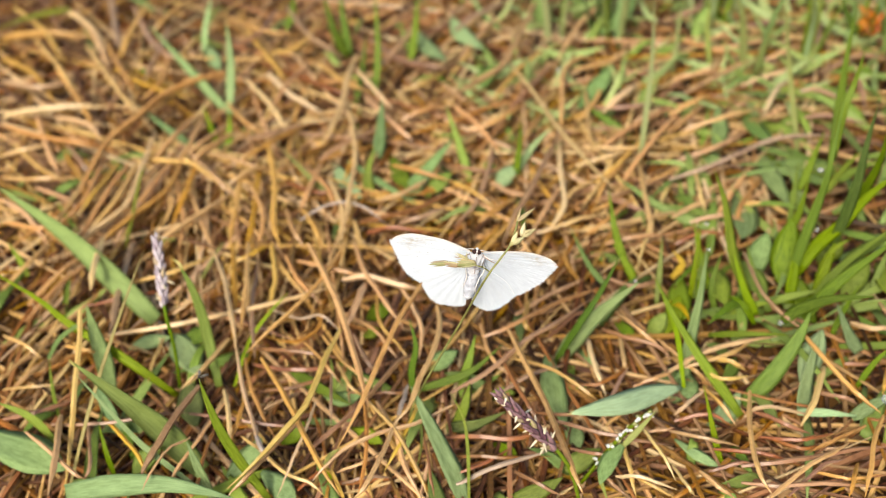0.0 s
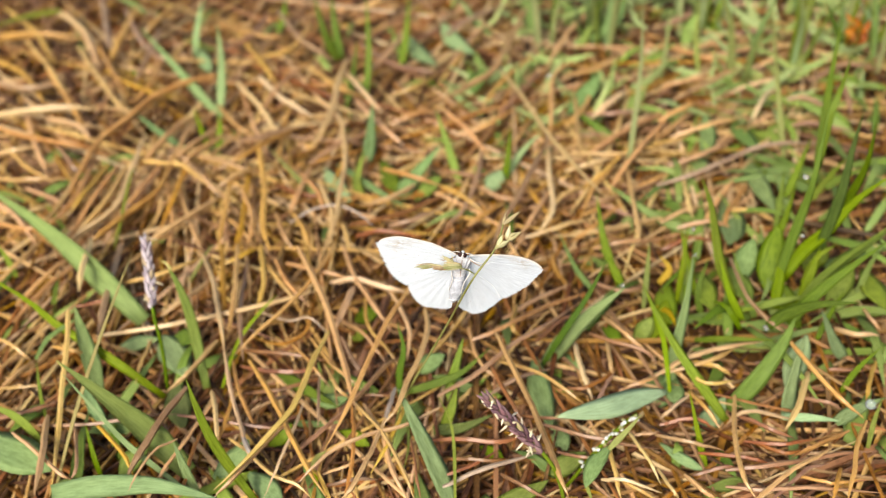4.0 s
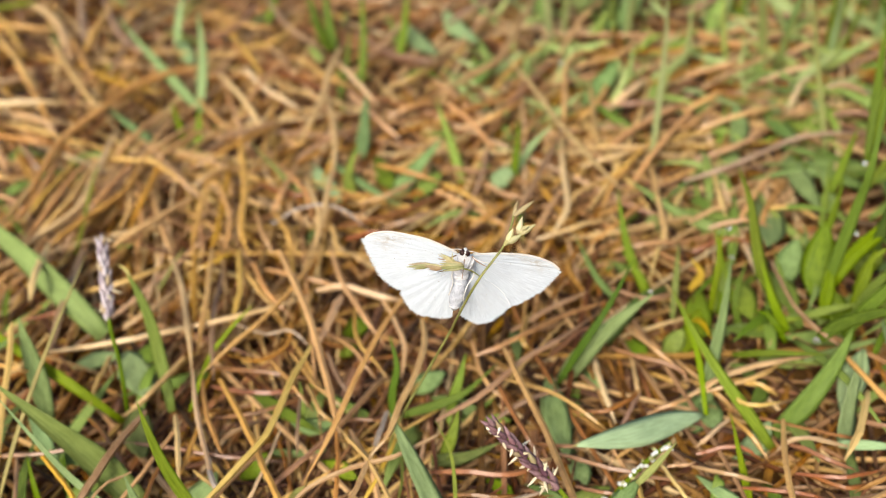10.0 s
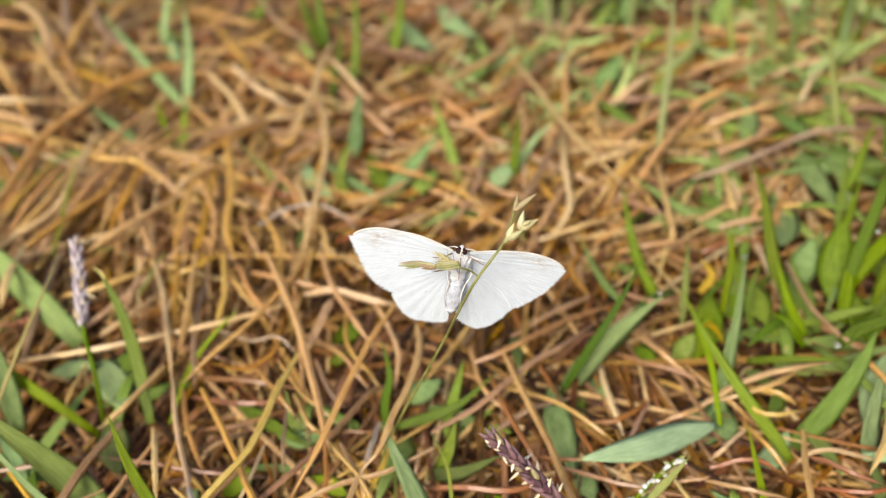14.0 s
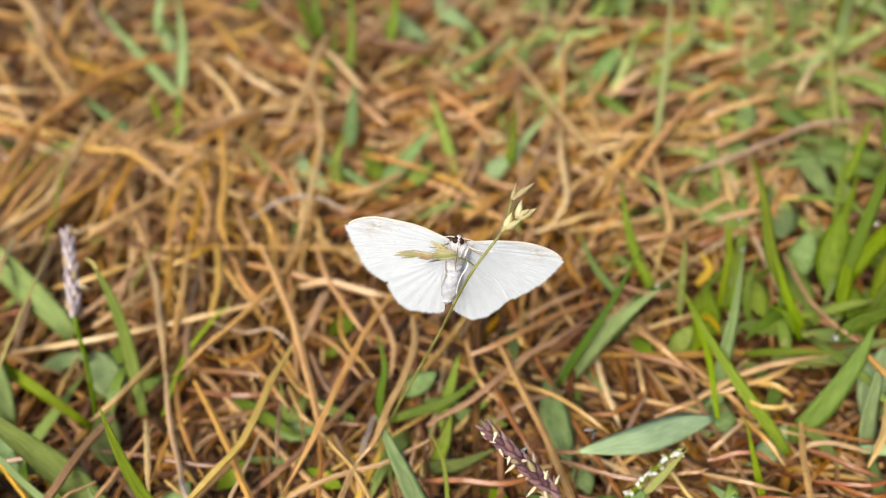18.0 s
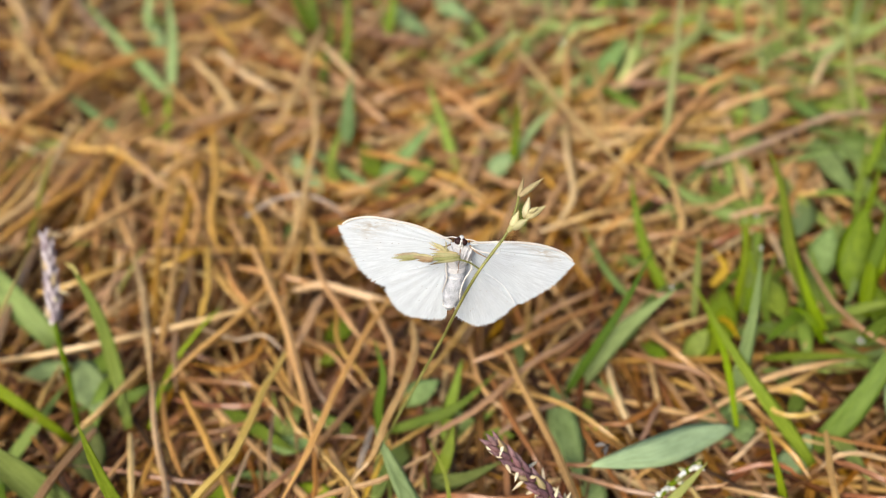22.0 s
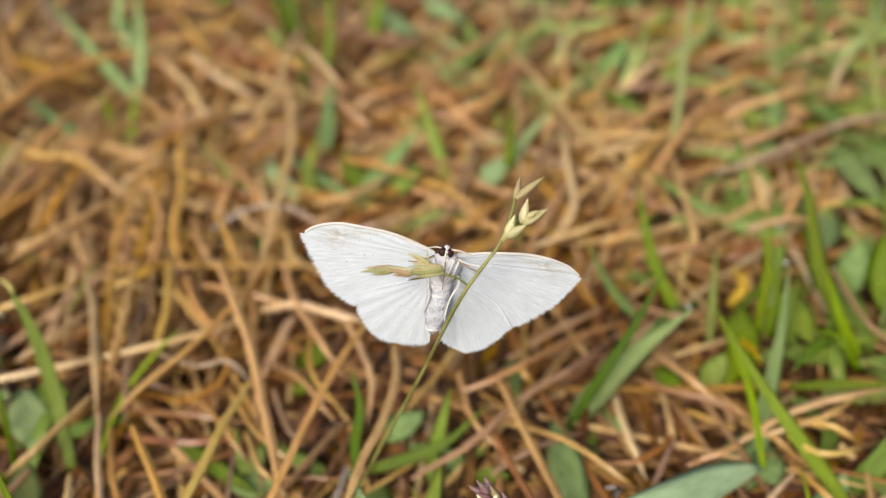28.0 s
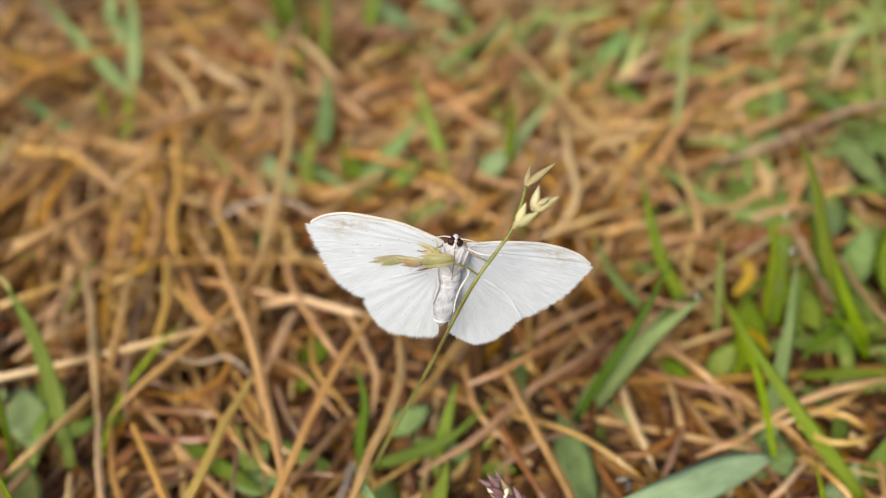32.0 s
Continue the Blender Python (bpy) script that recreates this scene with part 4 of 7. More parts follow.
EYE = material("dark brown eye", (0.012, 0.005, 0.004), (0.045, 0.016, 0.011), 0.45, grain=3000.0, fine=9000.0, bump=0.1, specular=0.25)
LEG = material("pale buff leg", (0.60, 0.57, 0.52), (0.80, 0.78, 0.74), 0.6, grain=2000.0, fine=8000.0)
SPECK = material("dark scales", (0.22, 0.20, 0.18), (0.45, 0.42, 0.39), 0.8, grain=2000.0, fine=8000.0)


MOTH_MM = 0.967 * MM


def markings(mat):
    """A copy of the wing white with the faint broken tan line that crosses the forewing before its tip."""
    marked = mat.copy()
    marked.name = "white forewing scales"
    nodes, links = marked.node_tree.nodes, marked.node_tree.links
    uv = nodes.new("ShaderNodeTexCoord")
    axes = nodes.new("ShaderNodeSeparateXYZ")
    links.new(uv.outputs["UV"], axes.inputs[0])
    patches = nodes.new("ShaderNodeTexNoise")
    patches.inputs["Scale"].default_value = 2.2
    links.new(uv.outputs["UV"], patches.inputs["Vector"])
    masks = []
    for axis, middle, reach in (("Y", 4.7, 1.1), ("X", 4.4, 2.6)):
        off = nodes.new("ShaderNodeMath")
        off.operation = "SUBTRACT"
        off.inputs[1].default_value = middle
        links.new(axes.outputs[axis], off.inputs[0])
        size = nodes.new("ShaderNodeMath")
        size.operation = "ABSOLUTE"
        links.new(off.outputs[0], size.inputs[0])
        fade = nodes.new("ShaderNodeMapRange")
        fade.inputs["From Max"].default_value, fade.inputs["To Min"].default_value, fade.inputs["To Max"].default_value = reach, 1.0, 0.0
        links.new(size.outputs[0], fade.inputs["Value"])
        masks.append(fade.outputs["Result"])
    spots = nodes.new("ShaderNodeMapRange")
    spots.inputs["From Min"].default_value, spots.inputs["From Max"].default_value, spots.inputs["To Max"].default_value = 0.36, 0.62, 1.2
    links.new(patches.outputs["Fac"], spots.inputs["Value"])
    strength = spots.outputs["Result"]
    for mask in masks:
        times = nodes.new("ShaderNodeMath")
        times.operation = "MULTIPLY"
        links.new(strength, times.inputs[0])
        links.new(mask, times.inputs[1])
        strength = times.outputs[0]
    shader = nodes["Principled BSDF"]
    blend = nodes.new("ShaderNodeMix")
    blend.data_type = "RGBA"
    links.new(strength, blend.inputs[0])
    links.new(shader.inputs["Base Color"].links[0].from_socket, blend.inputs[6])
    blend.inputs[7].default_value = (0.46, 0.42, 0.36, 1)
    links.new(blend.outputs[2], shader.inputs["Base Color"])
    return marked


FOREWING = markings(WHITE)


def outline(points, count):
    return spine([(x, y, 0) for x, y in points], count)


def wing(name, root, margin, lift, front, seed, label):
    """A wing as a pleated fan from its root to its margin (mm): thin, faintly ribbed along the veins."""
    rng = random.Random(seed)
    count, rows = 64, 16
    edge = outline([(x, 1.045 * y - 0.52) for x, y in margin], count)
    root = np.array((*root, 0.0))
    verts, uvs, faces = [], [], []
    for layer in (0, 1):
        for n, tip in enumerate(edge):
            for k in range(rows + 1):
                r = k / rows
                at = root + (tip - root) * r
                far = np.linalg.norm(at - root)
                z = lift * far * (1 - 0.25 * r) + front + 0.035 * math.sin(n * 0.9 + seed) * r ** 0.7 + 0.15 * math.sin(r * 3.1)
                verts.append(np.array((at[0], at[1], z - layer * 0.05)) * MOTH_MM)
                uvs.append((n / count * 12, r * 6))
    span = (count + 1) * (rows + 1)
    for n in range(count):
        for k in range(rows):
            a = n * (rows + 1) + k
            q = (a, a + 1, a + rows + 2, a + rows + 1)
            faces += [q, tuple(span + i for i in reversed(q))]
        a = n * (rows + 1) + rows
        b = len(verts)
        verts += [verts[a], verts[span + a], verts[span + a + rows + 1], verts[a + rows + 1]]
        uvs += [uvs[a]] * 4
        faces.append((b, b + 1, b + 2, b + 3))
    ob = part(name, mesh_of(name, verts, faces, FOREWING if name == "forewing" else WHITE, uvs), moth, label)

    def place(n, r, out=0.0):
        tip = edge[n]
        at = root + (tip - root) * r
        far = np.linalg.norm(at - root)
        z = lift * far * (1 - 0.25 * r) + front + 0.035 * math.sin(n * 0.9 + seed) * r ** 0.7 + 0.15 * math.sin(r * 3.1)
        return np.array((at[0], at[1], z + out))
    return ob, place, rng


def fringe(parent, place, rng, first, last, long):
    """Fine hair scales along the outer margin of a wing."""
    verts, faces = [], []
    for i in range(int((last - first) * 17)):
        n = first + i / 17
        k = int(n)
        u = n - k
        a = place(k, 1.0) * (1 - u) + place(min(k + 1, 64), 1.0) * u
        inner = place(k, 0.9) * (1 - u) + place(min(k + 1, 64), 0.9) * u
        way = (a - inner) / np.linalg.norm(a - inner)
        side = np.array((-way[1], way[0], 0))
        tip = a + way * long * rng.uniform(0.45, 1.1) * (1.0 + 0.25 * math.sin(i * 0.6) + 0.15 * math.sin(i * 0.23)) + side * rng.uniform(-0.13, 0.13)
        w = 0.045
        b = len(verts)
        a = a - way * 0.1 - np.array((0, 0, 0.02))
        verts += [(a + side * w) * MOTH_MM, (a - side * w) * MOTH_MM, (a - np.array((0, 0, 0.05))) * MOTH_MM, tip * MOTH_MM]
        faces += [(b, b + 1, b + 3), (b + 1, b + 2, b + 3), (b + 2, b, b + 3)]
    part("fringe", mesh_of("fringe", verts, faces, WHITE, smooth=False), parent, "fine white hair fringe")


def specks(parent, place, rng, count):
    """Scattered dark scales on a wing's underside."""
    verts, faces = [], []
    for _ in range(count):
        n, r = rng.randint(2, 62), rng.uniform(0.2, 0.95)
        at = place(n, r, 0.02)
        s = rng.uniform(0.03, 0.075)
        t = rng.uniform(0, 6.3)
        b = len(verts)
        for k in range(4):
            verts.append((at + np.array((math.cos(t + k * 1.57) * s, math.sin(t + k * 1.57) * s * 0.6, 0))) * MOTH_MM)
        verts.append((at + np.array((0, 0, 0.03))) * MOTH_MM)
        faces += [(b + k, b + (k + 1) % 4, b + 4) for k in range(4)]
    part("dark_scales", mesh_of("dark_scales", verts, faces, SPECK, smooth=False), parent, "sparse dark scales")


def vein(parent, place, n, r0, r1, w=0.07, mat=None):
    line = np.array([place(n, r0 + (r1 - r0) * k / 6, -0.005) for k in range(7)]) * MOTH_MM
    part("vein", tube_mesh("vein", mat or WHITE, line, [w * 0.5 * MOTH_MM * (1 - 0.09 * k) for k in range(7)], 5), parent)


def body_of(name, mat, stations, parent, label="", sides=14):
    """A rounded body through stations of x, y, z, half width, half depth, in mm."""
    keys = spine([s[:3] for s in stations], 16)
    sizes = spine([(s[3], s[4], 0) for s in stations], 16)
    verts = []
    for at, (w, d, _) in zip(keys, sizes):
        for k in range(sides):
            a = 2 * math.pi * k / sides
            verts.append((at + np.array((math.cos(a) * max(w, 0.02), 0, math.sin(a) * max(d, 0.02)))) * MOTH_MM)
    return part(name, mesh_of(name, verts, ring_faces(17, sides), mat), parent, label)


moth = tagged(new("moth"), "small white moth with spread fringed wings clinging under husks", "moth")
MOTH_POSE = Matrix.Translation(Vector((0.020, -0.190, 4.085)) * CM) @ Matrix(((0.9957, 0.0762, -0.0519), (-0.0700, 0.2583, -0.9635), (-0.0600, 0.9630, 0.2626))).to_4x4()
moth.matrix_world = MOTH_POSE
cam.data.dof.use_dof, cam.data.dof.focus_object, cam.data.dof.aperture_fstop = True, moth, FSTOP
ob, place, rng = wing("forewing", (-0.61, 0.40), [(-0.78, 1.29), (-1.46, 1.66), (-3.89, 2.74), (-6.32, 3.33), (-8.76, 3.70), (-10.70, 3.54), (-11.87, 3.01), (-12.21, 2.55), (-11.92, 1.48), (-11.07, -0.54), (-10.21, -2.15), (-9.00, -3.27), (-7.66, -3.81), (-5.59, -2.95), (-3.16, -1.34), (-0.73, -0.40)], -0.10, -0.1, 1, "white forewing with a cream front edge")
fringe(ob, place, rng, 29, 51, 0.42)
specks(ob, place, rng, 38)
for n in (16, 22, 27, 32, 37, 42, 47):
    vein(ob, place, n, 0.08, 0.96, 0.04)
line = np.array([place(n, 1.0, 0.03) for n in range(1, 28)]) * MOTH_MM
part("costa", tube_mesh("costa", CREAM, line, [0.13 * MOTH_MM] * 27, 6), ob, "cream front edge")
ob, place, rng = wing("hindwing", (-0.85, -1.34), [(-1.70, -1.07), (-5.11, -1.74), (-7.17, -2.82), (-7.64, -4.03), (-7.34, -4.96), (-6.69, -6.17), (-5.72, -7.03), (-4.62, -7.35), (-3.16, -7.51), (-2.07, -7.46), (-1.39, -7.03), (-1.34, -5.37), (-1.22, -2.95)], -0.10, -0.08, 2, "white rounded hindwing")
fringe(ob, place, rng, 10, 53, 0.45)
specks(ob, place, rng, 24)
for n in (12, 18, 24, 30, 36, 42, 48):
    vein(ob, place, n, 0.08, 0.96, 0.04)
ob, place, rng = wing("forewing", (0.54, 0.27), [(0.80, 1.18), (2.01, 1.18), (4.01, 1.13), (6.51, 0.94), (9.02, 0.38), (10.77, -0.43), (11.62, -1.13), (11.80, -1.56), (11.14, -2.55), (9.64, -4.16), (7.77, -5.37), (5.76, -6.04), (3.50, -3.76), (0.75, -1.61), (0.12, -1.07)], -0.15, -0.1, 3, "white forewing with a cream front edge")
fringe(ob, place, rng, 32, 50, 0.42)
specks(ob, place, rng, 42)
for n in (14, 20, 26, 31, 36, 41, 46, 51):
    vein(ob, place, n, 0.08, 0.96, 0.04)
line = np.array([place(n, 1.0, 0.03) for n in range(1, 32)]) * MOTH_MM
part("costa", tube_mesh("costa", CREAM, line, [0.13 * MOTH_MM] * 31, 6), ob, "cream front edge")
ob, place, rng = wing("hindwing", (0.36, -1.48), [(2.26, -1.88), (4.51, -3.76), (5.76, -5.77), (5.58, -6.23), (4.63, -7.25), (3.38, -8.18), (2.01, -8.53), (0.88, -8.10), (-0.36, -7.25), (-0.49, -5.90), (0.00, -2.95)], -0.15, -0.12, 4, "white rounded hindwing")
fringe(ob, place, rng, 12, 51, 0.45)
specks(ob, place, rng, 22)
for n in (14, 20, 26, 32, 38, 44, 50):
    vein(ob, place, n, 0.08, 0.96, 0.04)
line = np.array([place(n, 1.0, 0.04) for n in range(1, 17)]) * MOTH_MM
part("front_edge", tube_mesh("front_edge", RIDGE, line, [(0.03 + 0.006 * n) * MOTH_MM for n in range(16)], 8), ob, "bright raised front edge")
thorax = body_of("thorax", FUR, [(0.07, 1.18, 0.3, 0.25, 0.25), (0.00, 0.75, 0.35, 1.0, 0.7), (-0.07, 0.00, 0.4, 1.45, 0.95), (-0.24, -0.94, 0.4, 1.3, 0.95), (-0.39, -1.74, 0.35, 0.8, 0.8)], moth, "white furry chest")
abdomen = body_of("abdomen", GREY_FUR, [(-0.34, -1.21, 0.3, 0.75, 0.7), (-0.49, -2.15, 0.4, 0.98, 0.9), (-0.66, -3.49, 0.45, 1.08, 1.0), (-0.83, -4.83, 0.45, 1.0, 0.95), (-1.00, -6.04, 0.4, 0.72, 0.7), (-1.17, -6.92, 0.3, 0.2, 0.2)], moth, "pale grey ringed abdomen")
for k in range(6):
    t = k / 6
    body_of("ring", FUR, [(-0.44 + dx, -1.88 + dy, 0.45, w, w * 0.93) for dx, dy, w in ((-0.13 * k, -0.82 * k + 0.25, 1.0 - 0.04 * k), (-0.13 * k, -0.82 * k, 1.04 - 0.045 * k * k * 0.6), (-0.13 * k, -0.82 * k - 0.22, 1.02 - 0.05 * k))], abdomen)
head = body_of("head", FUR, [(0.15, 1.88, 0.5, 0.12, 0.12), (0.12, 1.66, 0.55, 0.28, 0.4), (0.07, 1.34, 0.6, 0.32, 0.42), (0.05, 0.97, 0.55, 0.32, 0.4), (0.02, 0.70, 0.5, 0.2, 0.25)], moth, "small white head")
body_of("eye", EYE, [(-0.22, 1.84, 0.75, 0.05, 0.05), (-0.22, 1.69, 0.82, 0.29, 0.3), (-0.22, 1.42, 0.85, 0.4, 0.41), (-0.22, 1.15, 0.82, 0.29, 0.3), (-0.22, 1.00, 0.75, 0.05, 0.05)], head, "large dark brown eye")
body_of("eye", EYE, [(0.34, 1.71, 0.75, 0.05, 0.05), (0.34, 1.56, 0.82, 0.29, 0.3), (0.34, 1.29, 0.85, 0.4, 0.41), (0.34, 1.02, 0.82, 0.29, 0.3), (0.34, 0.87, 0.75, 0.05, 0.05)], head, "large dark brown eye")
part("palp", tube_mesh("palp", LEG, spine([(0.02, 1.61, 1.00), (0.00, 1.13, 1.15), (-0.05, 0.70, 1.00)], 12) * MOTH_MM, [(0.13 + (0.06 - 0.13) * n / 12) * MOTH_MM for n in range(13)], 6), moth)
part("palp", tube_mesh("palp", LEG, spine([(0.17, 1.56, 1.00), (0.22, 1.13, 1.15), (0.27, 0.75, 1.00)], 12) * MOTH_MM, [(0.13 + (0.06 - 0.13) * n / 12) * MOTH_MM for n in range(13)], 6), moth)
part("antenna", tube_mesh("antenna", LEG, spine([(-0.10, 1.66, 0.80), (-0.73, 1.91, 0.90), (-1.51, 1.82, 0.90), (-2.19, 1.61, 0.80)], 12) * MOTH_MM, [(0.07 + (0.03 - 0.07) * n / 12) * MOTH_MM for n in range(13)], 6), moth)
part("antenna", tube_mesh("antenna", LEG, spine([(0.34, 1.61, 0.80), (1.22, 1.53, 0.90), (2.14, 1.21, 0.90), (2.92, 1.13, 0.80)], 12) * MOTH_MM, [(0.07 + (0.03 - 0.07) * n / 12) * MOTH_MM for n in range(13)], 6), moth)
part("leg", tube_mesh("leg", UMBER, spine([(0.97, 0.94, 0.90), (1.51, 0.54, 1.40), (2.07, 0.21, 1.50), (2.75, -0.30, 1.20)], 12) * MOTH_MM, [(0.1 + (0.05 - 0.1) * n / 12) * MOTH_MM for n in range(13)], 6), moth)
part("leg", tube_mesh("leg", UMBER, spine([(-0.97, 1.07, 0.90), (-1.70, 1.02, 1.50), (-2.55, 0.91, 1.70), (-3.11, 0.89, 1.50)], 12) * MOTH_MM, [(0.1 + (0.05 - 0.1) * n / 12) * MOTH_MM for n in range(13)], 6), moth)
part("leg", tube_mesh("leg", FUR, spine([(-0.97, 0.86, 0.90), (-0.73, -0.05, 1.50), (-0.29, -1.13, 1.50)], 12) * MOTH_MM, [(0.16 + (0.08 - 0.16) * n / 12) * MOTH_MM for n in range(13)], 6), moth)
part("leg", tube_mesh("leg", FUR, spine([(0.78, 0.67, 0.90), (0.36, -0.13, 1.50), (-0.10, -1.07, 1.50)], 12) * MOTH_MM, [(0.16 + (0.08 - 0.16) * n / 12) * MOTH_MM for n in range(13)], 6), moth)
part("leg", tube_mesh("leg", FUR, spine([(1.22, 0.54, 0.80), (0.73, -0.40, 1.40), (0.19, -1.07, 1.40)], 12) * MOTH_MM, [(0.12 + (0.07 - 0.12) * n / 12) * MOTH_MM for n in range(13)], 6), moth)
part("leg", tube_mesh("leg", LEG, spine([(-1.34, -0.67, 0.80), (-1.46, -1.61, 1.40), (-1.34, -2.42, 1.50), (-1.85, -4.35, 1.10)], 12) * MOTH_MM, [(0.13 + (0.07 - 0.13) * n / 12) * MOTH_MM for n in range(13)], 6), moth)
part("leg", tube_mesh("leg", LEG, spine([(1.05, -0.86, 0.80), (1.17, -1.40, 1.50), (0.49, -2.55, 1.60), (0.07, -4.03, 1.40), (-0.07, -5.37, 1.10)], 12) * MOTH_MM, [(0.13 + (0.07 - 0.13) * n / 12) * MOTH_MM for n in range(13)], 6), moth)
part("leg", tube_mesh("leg", LEG, spine([(0.97, 0.81, 0.80), (1.95, 0.91, 2.20), (3.16, 1.29, 3.40), (3.70, 1.61, 4.00)], 12) * MOTH_MM, [(0.1 + (0.05 - 0.1) * n / 12) * MOTH_MM for n in range(13)], 6), moth)
part("proboscis", tube_mesh("proboscis", UMBER, spine([(0.02, 0.67, 1.20), (-0.10, -0.40, 1.60), (-0.24, -1.82, 1.60)], 12) * MOTH_MM, [(0.06 + (0.04 - 0.06) * n / 12) * MOTH_MM for n in range(13)], 6), moth)



# ---- seed heads, flowers, drops ----
PURPLE = material("purple husk", (0.09, 0.04, 0.05), (0.30, 0.17, 0.17), 0.5, grain=900.0, fine=4000.0, bump=0.3)
LILAC = material("lilac husk", (0.34, 0.27, 0.29), (0.62, 0.54, 0.54), 0.6, grain=900.0, fine=4000.0, bump=0.3)
ANTHER = material("cream anther", (0.55, 0.45, 0.25), (0.85, 0.78, 0.58), 0.6, grain=900.0, fine=4000.0)
PETAL = material("orange petal", (0.26, 0.07, 0.012), (0.60, 0.21, 0.03), 0.5, grain=300.0, fine=1500.0, transmit=0.25)
WHITE_PETAL = material("white floret", (0.65, 0.65, 0.60), (0.85, 0.85, 0.80), 0.6, grain=900.0, fine=4000.0, transmit=0.2)
DROP = bpy.data.materials.new("water drop whitened for glint")
DROP.use_nodes = True
# Not fully clear: a little white in the colour stands for the glint.
DROP.node_tree.nodes["Principled BSDF"].inputs["Transmission Weight"].default_value = 0.88
DROP.node_tree.nodes["Principled BSDF"].inputs["Roughness"].default_value = 0.02
DROP.node_tree.nodes["Principled BSDF"].inputs["Base Color"].default_value = (0.92, 0.94, 0.94, 1)
DROP.node_tree.nodes["Principled BSDF"].inputs["IOR"].default_value = 1.33


def seed_head(label, foot, low, top, width, husk, faded, anthers, stem, count):
    """A cylindrical grass spike on a stem (cm): husks set close round the axis, tips outwards."""
    rng = random.Random(len(label) + count)
    foot, low, top = (np.array(p) for p in (foot, low, top))
    ob = tagged(new("seeding_grass"), label, "grass seed head")
    ob.location = foot * CM
    bend = (foot + low) / 2 + np.array((0.05, 0, 0.1))
    part("stem", tube_mesh("stem", stem, spine([foot - foot, bend - foot, low - foot, top - foot], 18) * CM, [0.32 * MM] * 13 + [0.2 * MM] * 6, 7), ob)
    axis = (top - low) / np.linalg.norm(top - low)
    a = np.cross(axis, (0.3, 0.9, 0.1))
    a /= np.linalg.norm(a)
    b = np.cross(axis, a)
    for n in range(count):
        s = n / count
        t = n * 2.4
        out = a * math.cos(t) + b * math.sin(t)
        at = low + (top - low) * s - foot
        fat = width / 20 * (1 - 0.2 * s)
        floret("husk", ob, faded if n % 7 == 3 else husk, at + out * fat * 0.35, at + out * fat * 1.5 + axis * 0.2, 0.85 * (1 - 0.2 * s))
        if rng.random() < anthers:
            spot = at + out * fat * 1.2 + axis * 0.1
            floret("anther", ob, ANTHER, spot, spot + out * 0.05 + np.array((rng.uniform(-0.12, 0.12), rng.uniform(-0.12, 0.12), rng.uniform(-0.16, 0.06))), 0.4)
    return ob


seed_head("dark purple grass seed head with cream anthers", (1.367, -1.829, 0.000), (1.001, -1.559, 1.250), (0.210, -1.059, 2.050), 1.55, PURPLE, HUSK_BROWN, 0.6, LEAF_GREEN, 44)
seed_head("faded lilac grass seed head on a green stem", (-5.430, 1.200, 0.000), (-5.451, 1.941, 1.500), (-5.524, 2.863, 2.300), 1.55, LILAC, HUSK_BROWN, 0.2, LEAF_GREEN, 40)


def white_flowers(label, *points):
    ob = tagged(new("flowering_weed"), label, "weed")
    base = np.array(points[0])
    ob.location = base * CM
    line = spine([np.array(p) - base for p in points], 14)
    part("stem", tube_mesh("stem", LEAF_GREEN, line * CM, [0.35 * MM] * 15, 6), ob)
    rng = random.Random(8)
    for n in range(26):
        at = line[3 + n * 11 // 26]
        away = np.array((rng.uniform(-1, 1), rng.uniform(-0.6, 0.4), rng.uniform(-0.2, 1)))
        away *= rng.uniform(0.08, 0.14) / np.linalg.norm(away)
        floret("bud", ob, WHITE_PETAL if n % 3 else HUSK_GREEN, at + away * 0.15, at + away, rng.uniform(0.5, 0.75))


white_flowers("small weed with white florets among the needles", (1.428, -1.435, 0.100), (1.903, -1.179, 0.600), (2.311, -1.020, 1.000), (2.578, -0.945, 1.200))


def dew_drop(x, y, z, size):
    data = bpy.data.meshes.new("dew_drop")
    bm = bmesh.new()
    bmesh.ops.create_uvsphere(bm, u_segments=20, v_segments=12, radius=size * MM)
    for v in bm.verts:
        v.co.z *= 0.86
    bm.to_mesh(data)
    bm.free()
    data.polygons.foreach_set("use_smooth", [True] * len(data.polygons))
    data.materials.append(DROP)
    ob = new("dew_drop", data)
    ob.location = (x * CM, y * CM, z * CM)
    tagged(ob, "round dew drop on a grass blade, slightly whitened for its glint", "dew drop", "dew drops")


for place_, size in (((5.34, 1.01, 0.75), 0.60), ((5.77, 1.89, 3.40), 0.50), ((6.22, 2.29, 1.70), 0.42), ((4.53, 3.11, 1.30), 0.40), ((6.57, -0.65, 0.55), 0.90), ((2.73, 9.65, 0.80), 0.60), ((4.41, 2.52, 1.20), 0.40), ((2.77, 1.35, 1.75), 0.35)):
    dew_drop(*place_, size)

petal = tagged(new("fallen_petal"), "crumpled orange petal caught in the grass", "petal")
petal.location = Vector((10.14, 9.706, 1.02)) * CM
for dx, dz, w, bend in ((-0.10, 0.16, 2.6, 0.25), (0.08, 0.38, 2.2, -0.2), (0.0, 0.04, 2.0, 0.1), (0.14, 0.0, 1.8, 0.35), (-0.04, 0.5, 1.6, -0.35), (0.10, 0.26, 1.6, 0.5)):
    part("fold", blade_mesh(PETAL, w, [(dx, 0, dz - 0.1), (dx * 1.5 + bend * 0.2, -0.1, 0.15 + dz), (dx * 1.2 + bend * 0.6, 0.05, 0.32 + dz)], keel=0.5, lens=True), petal)


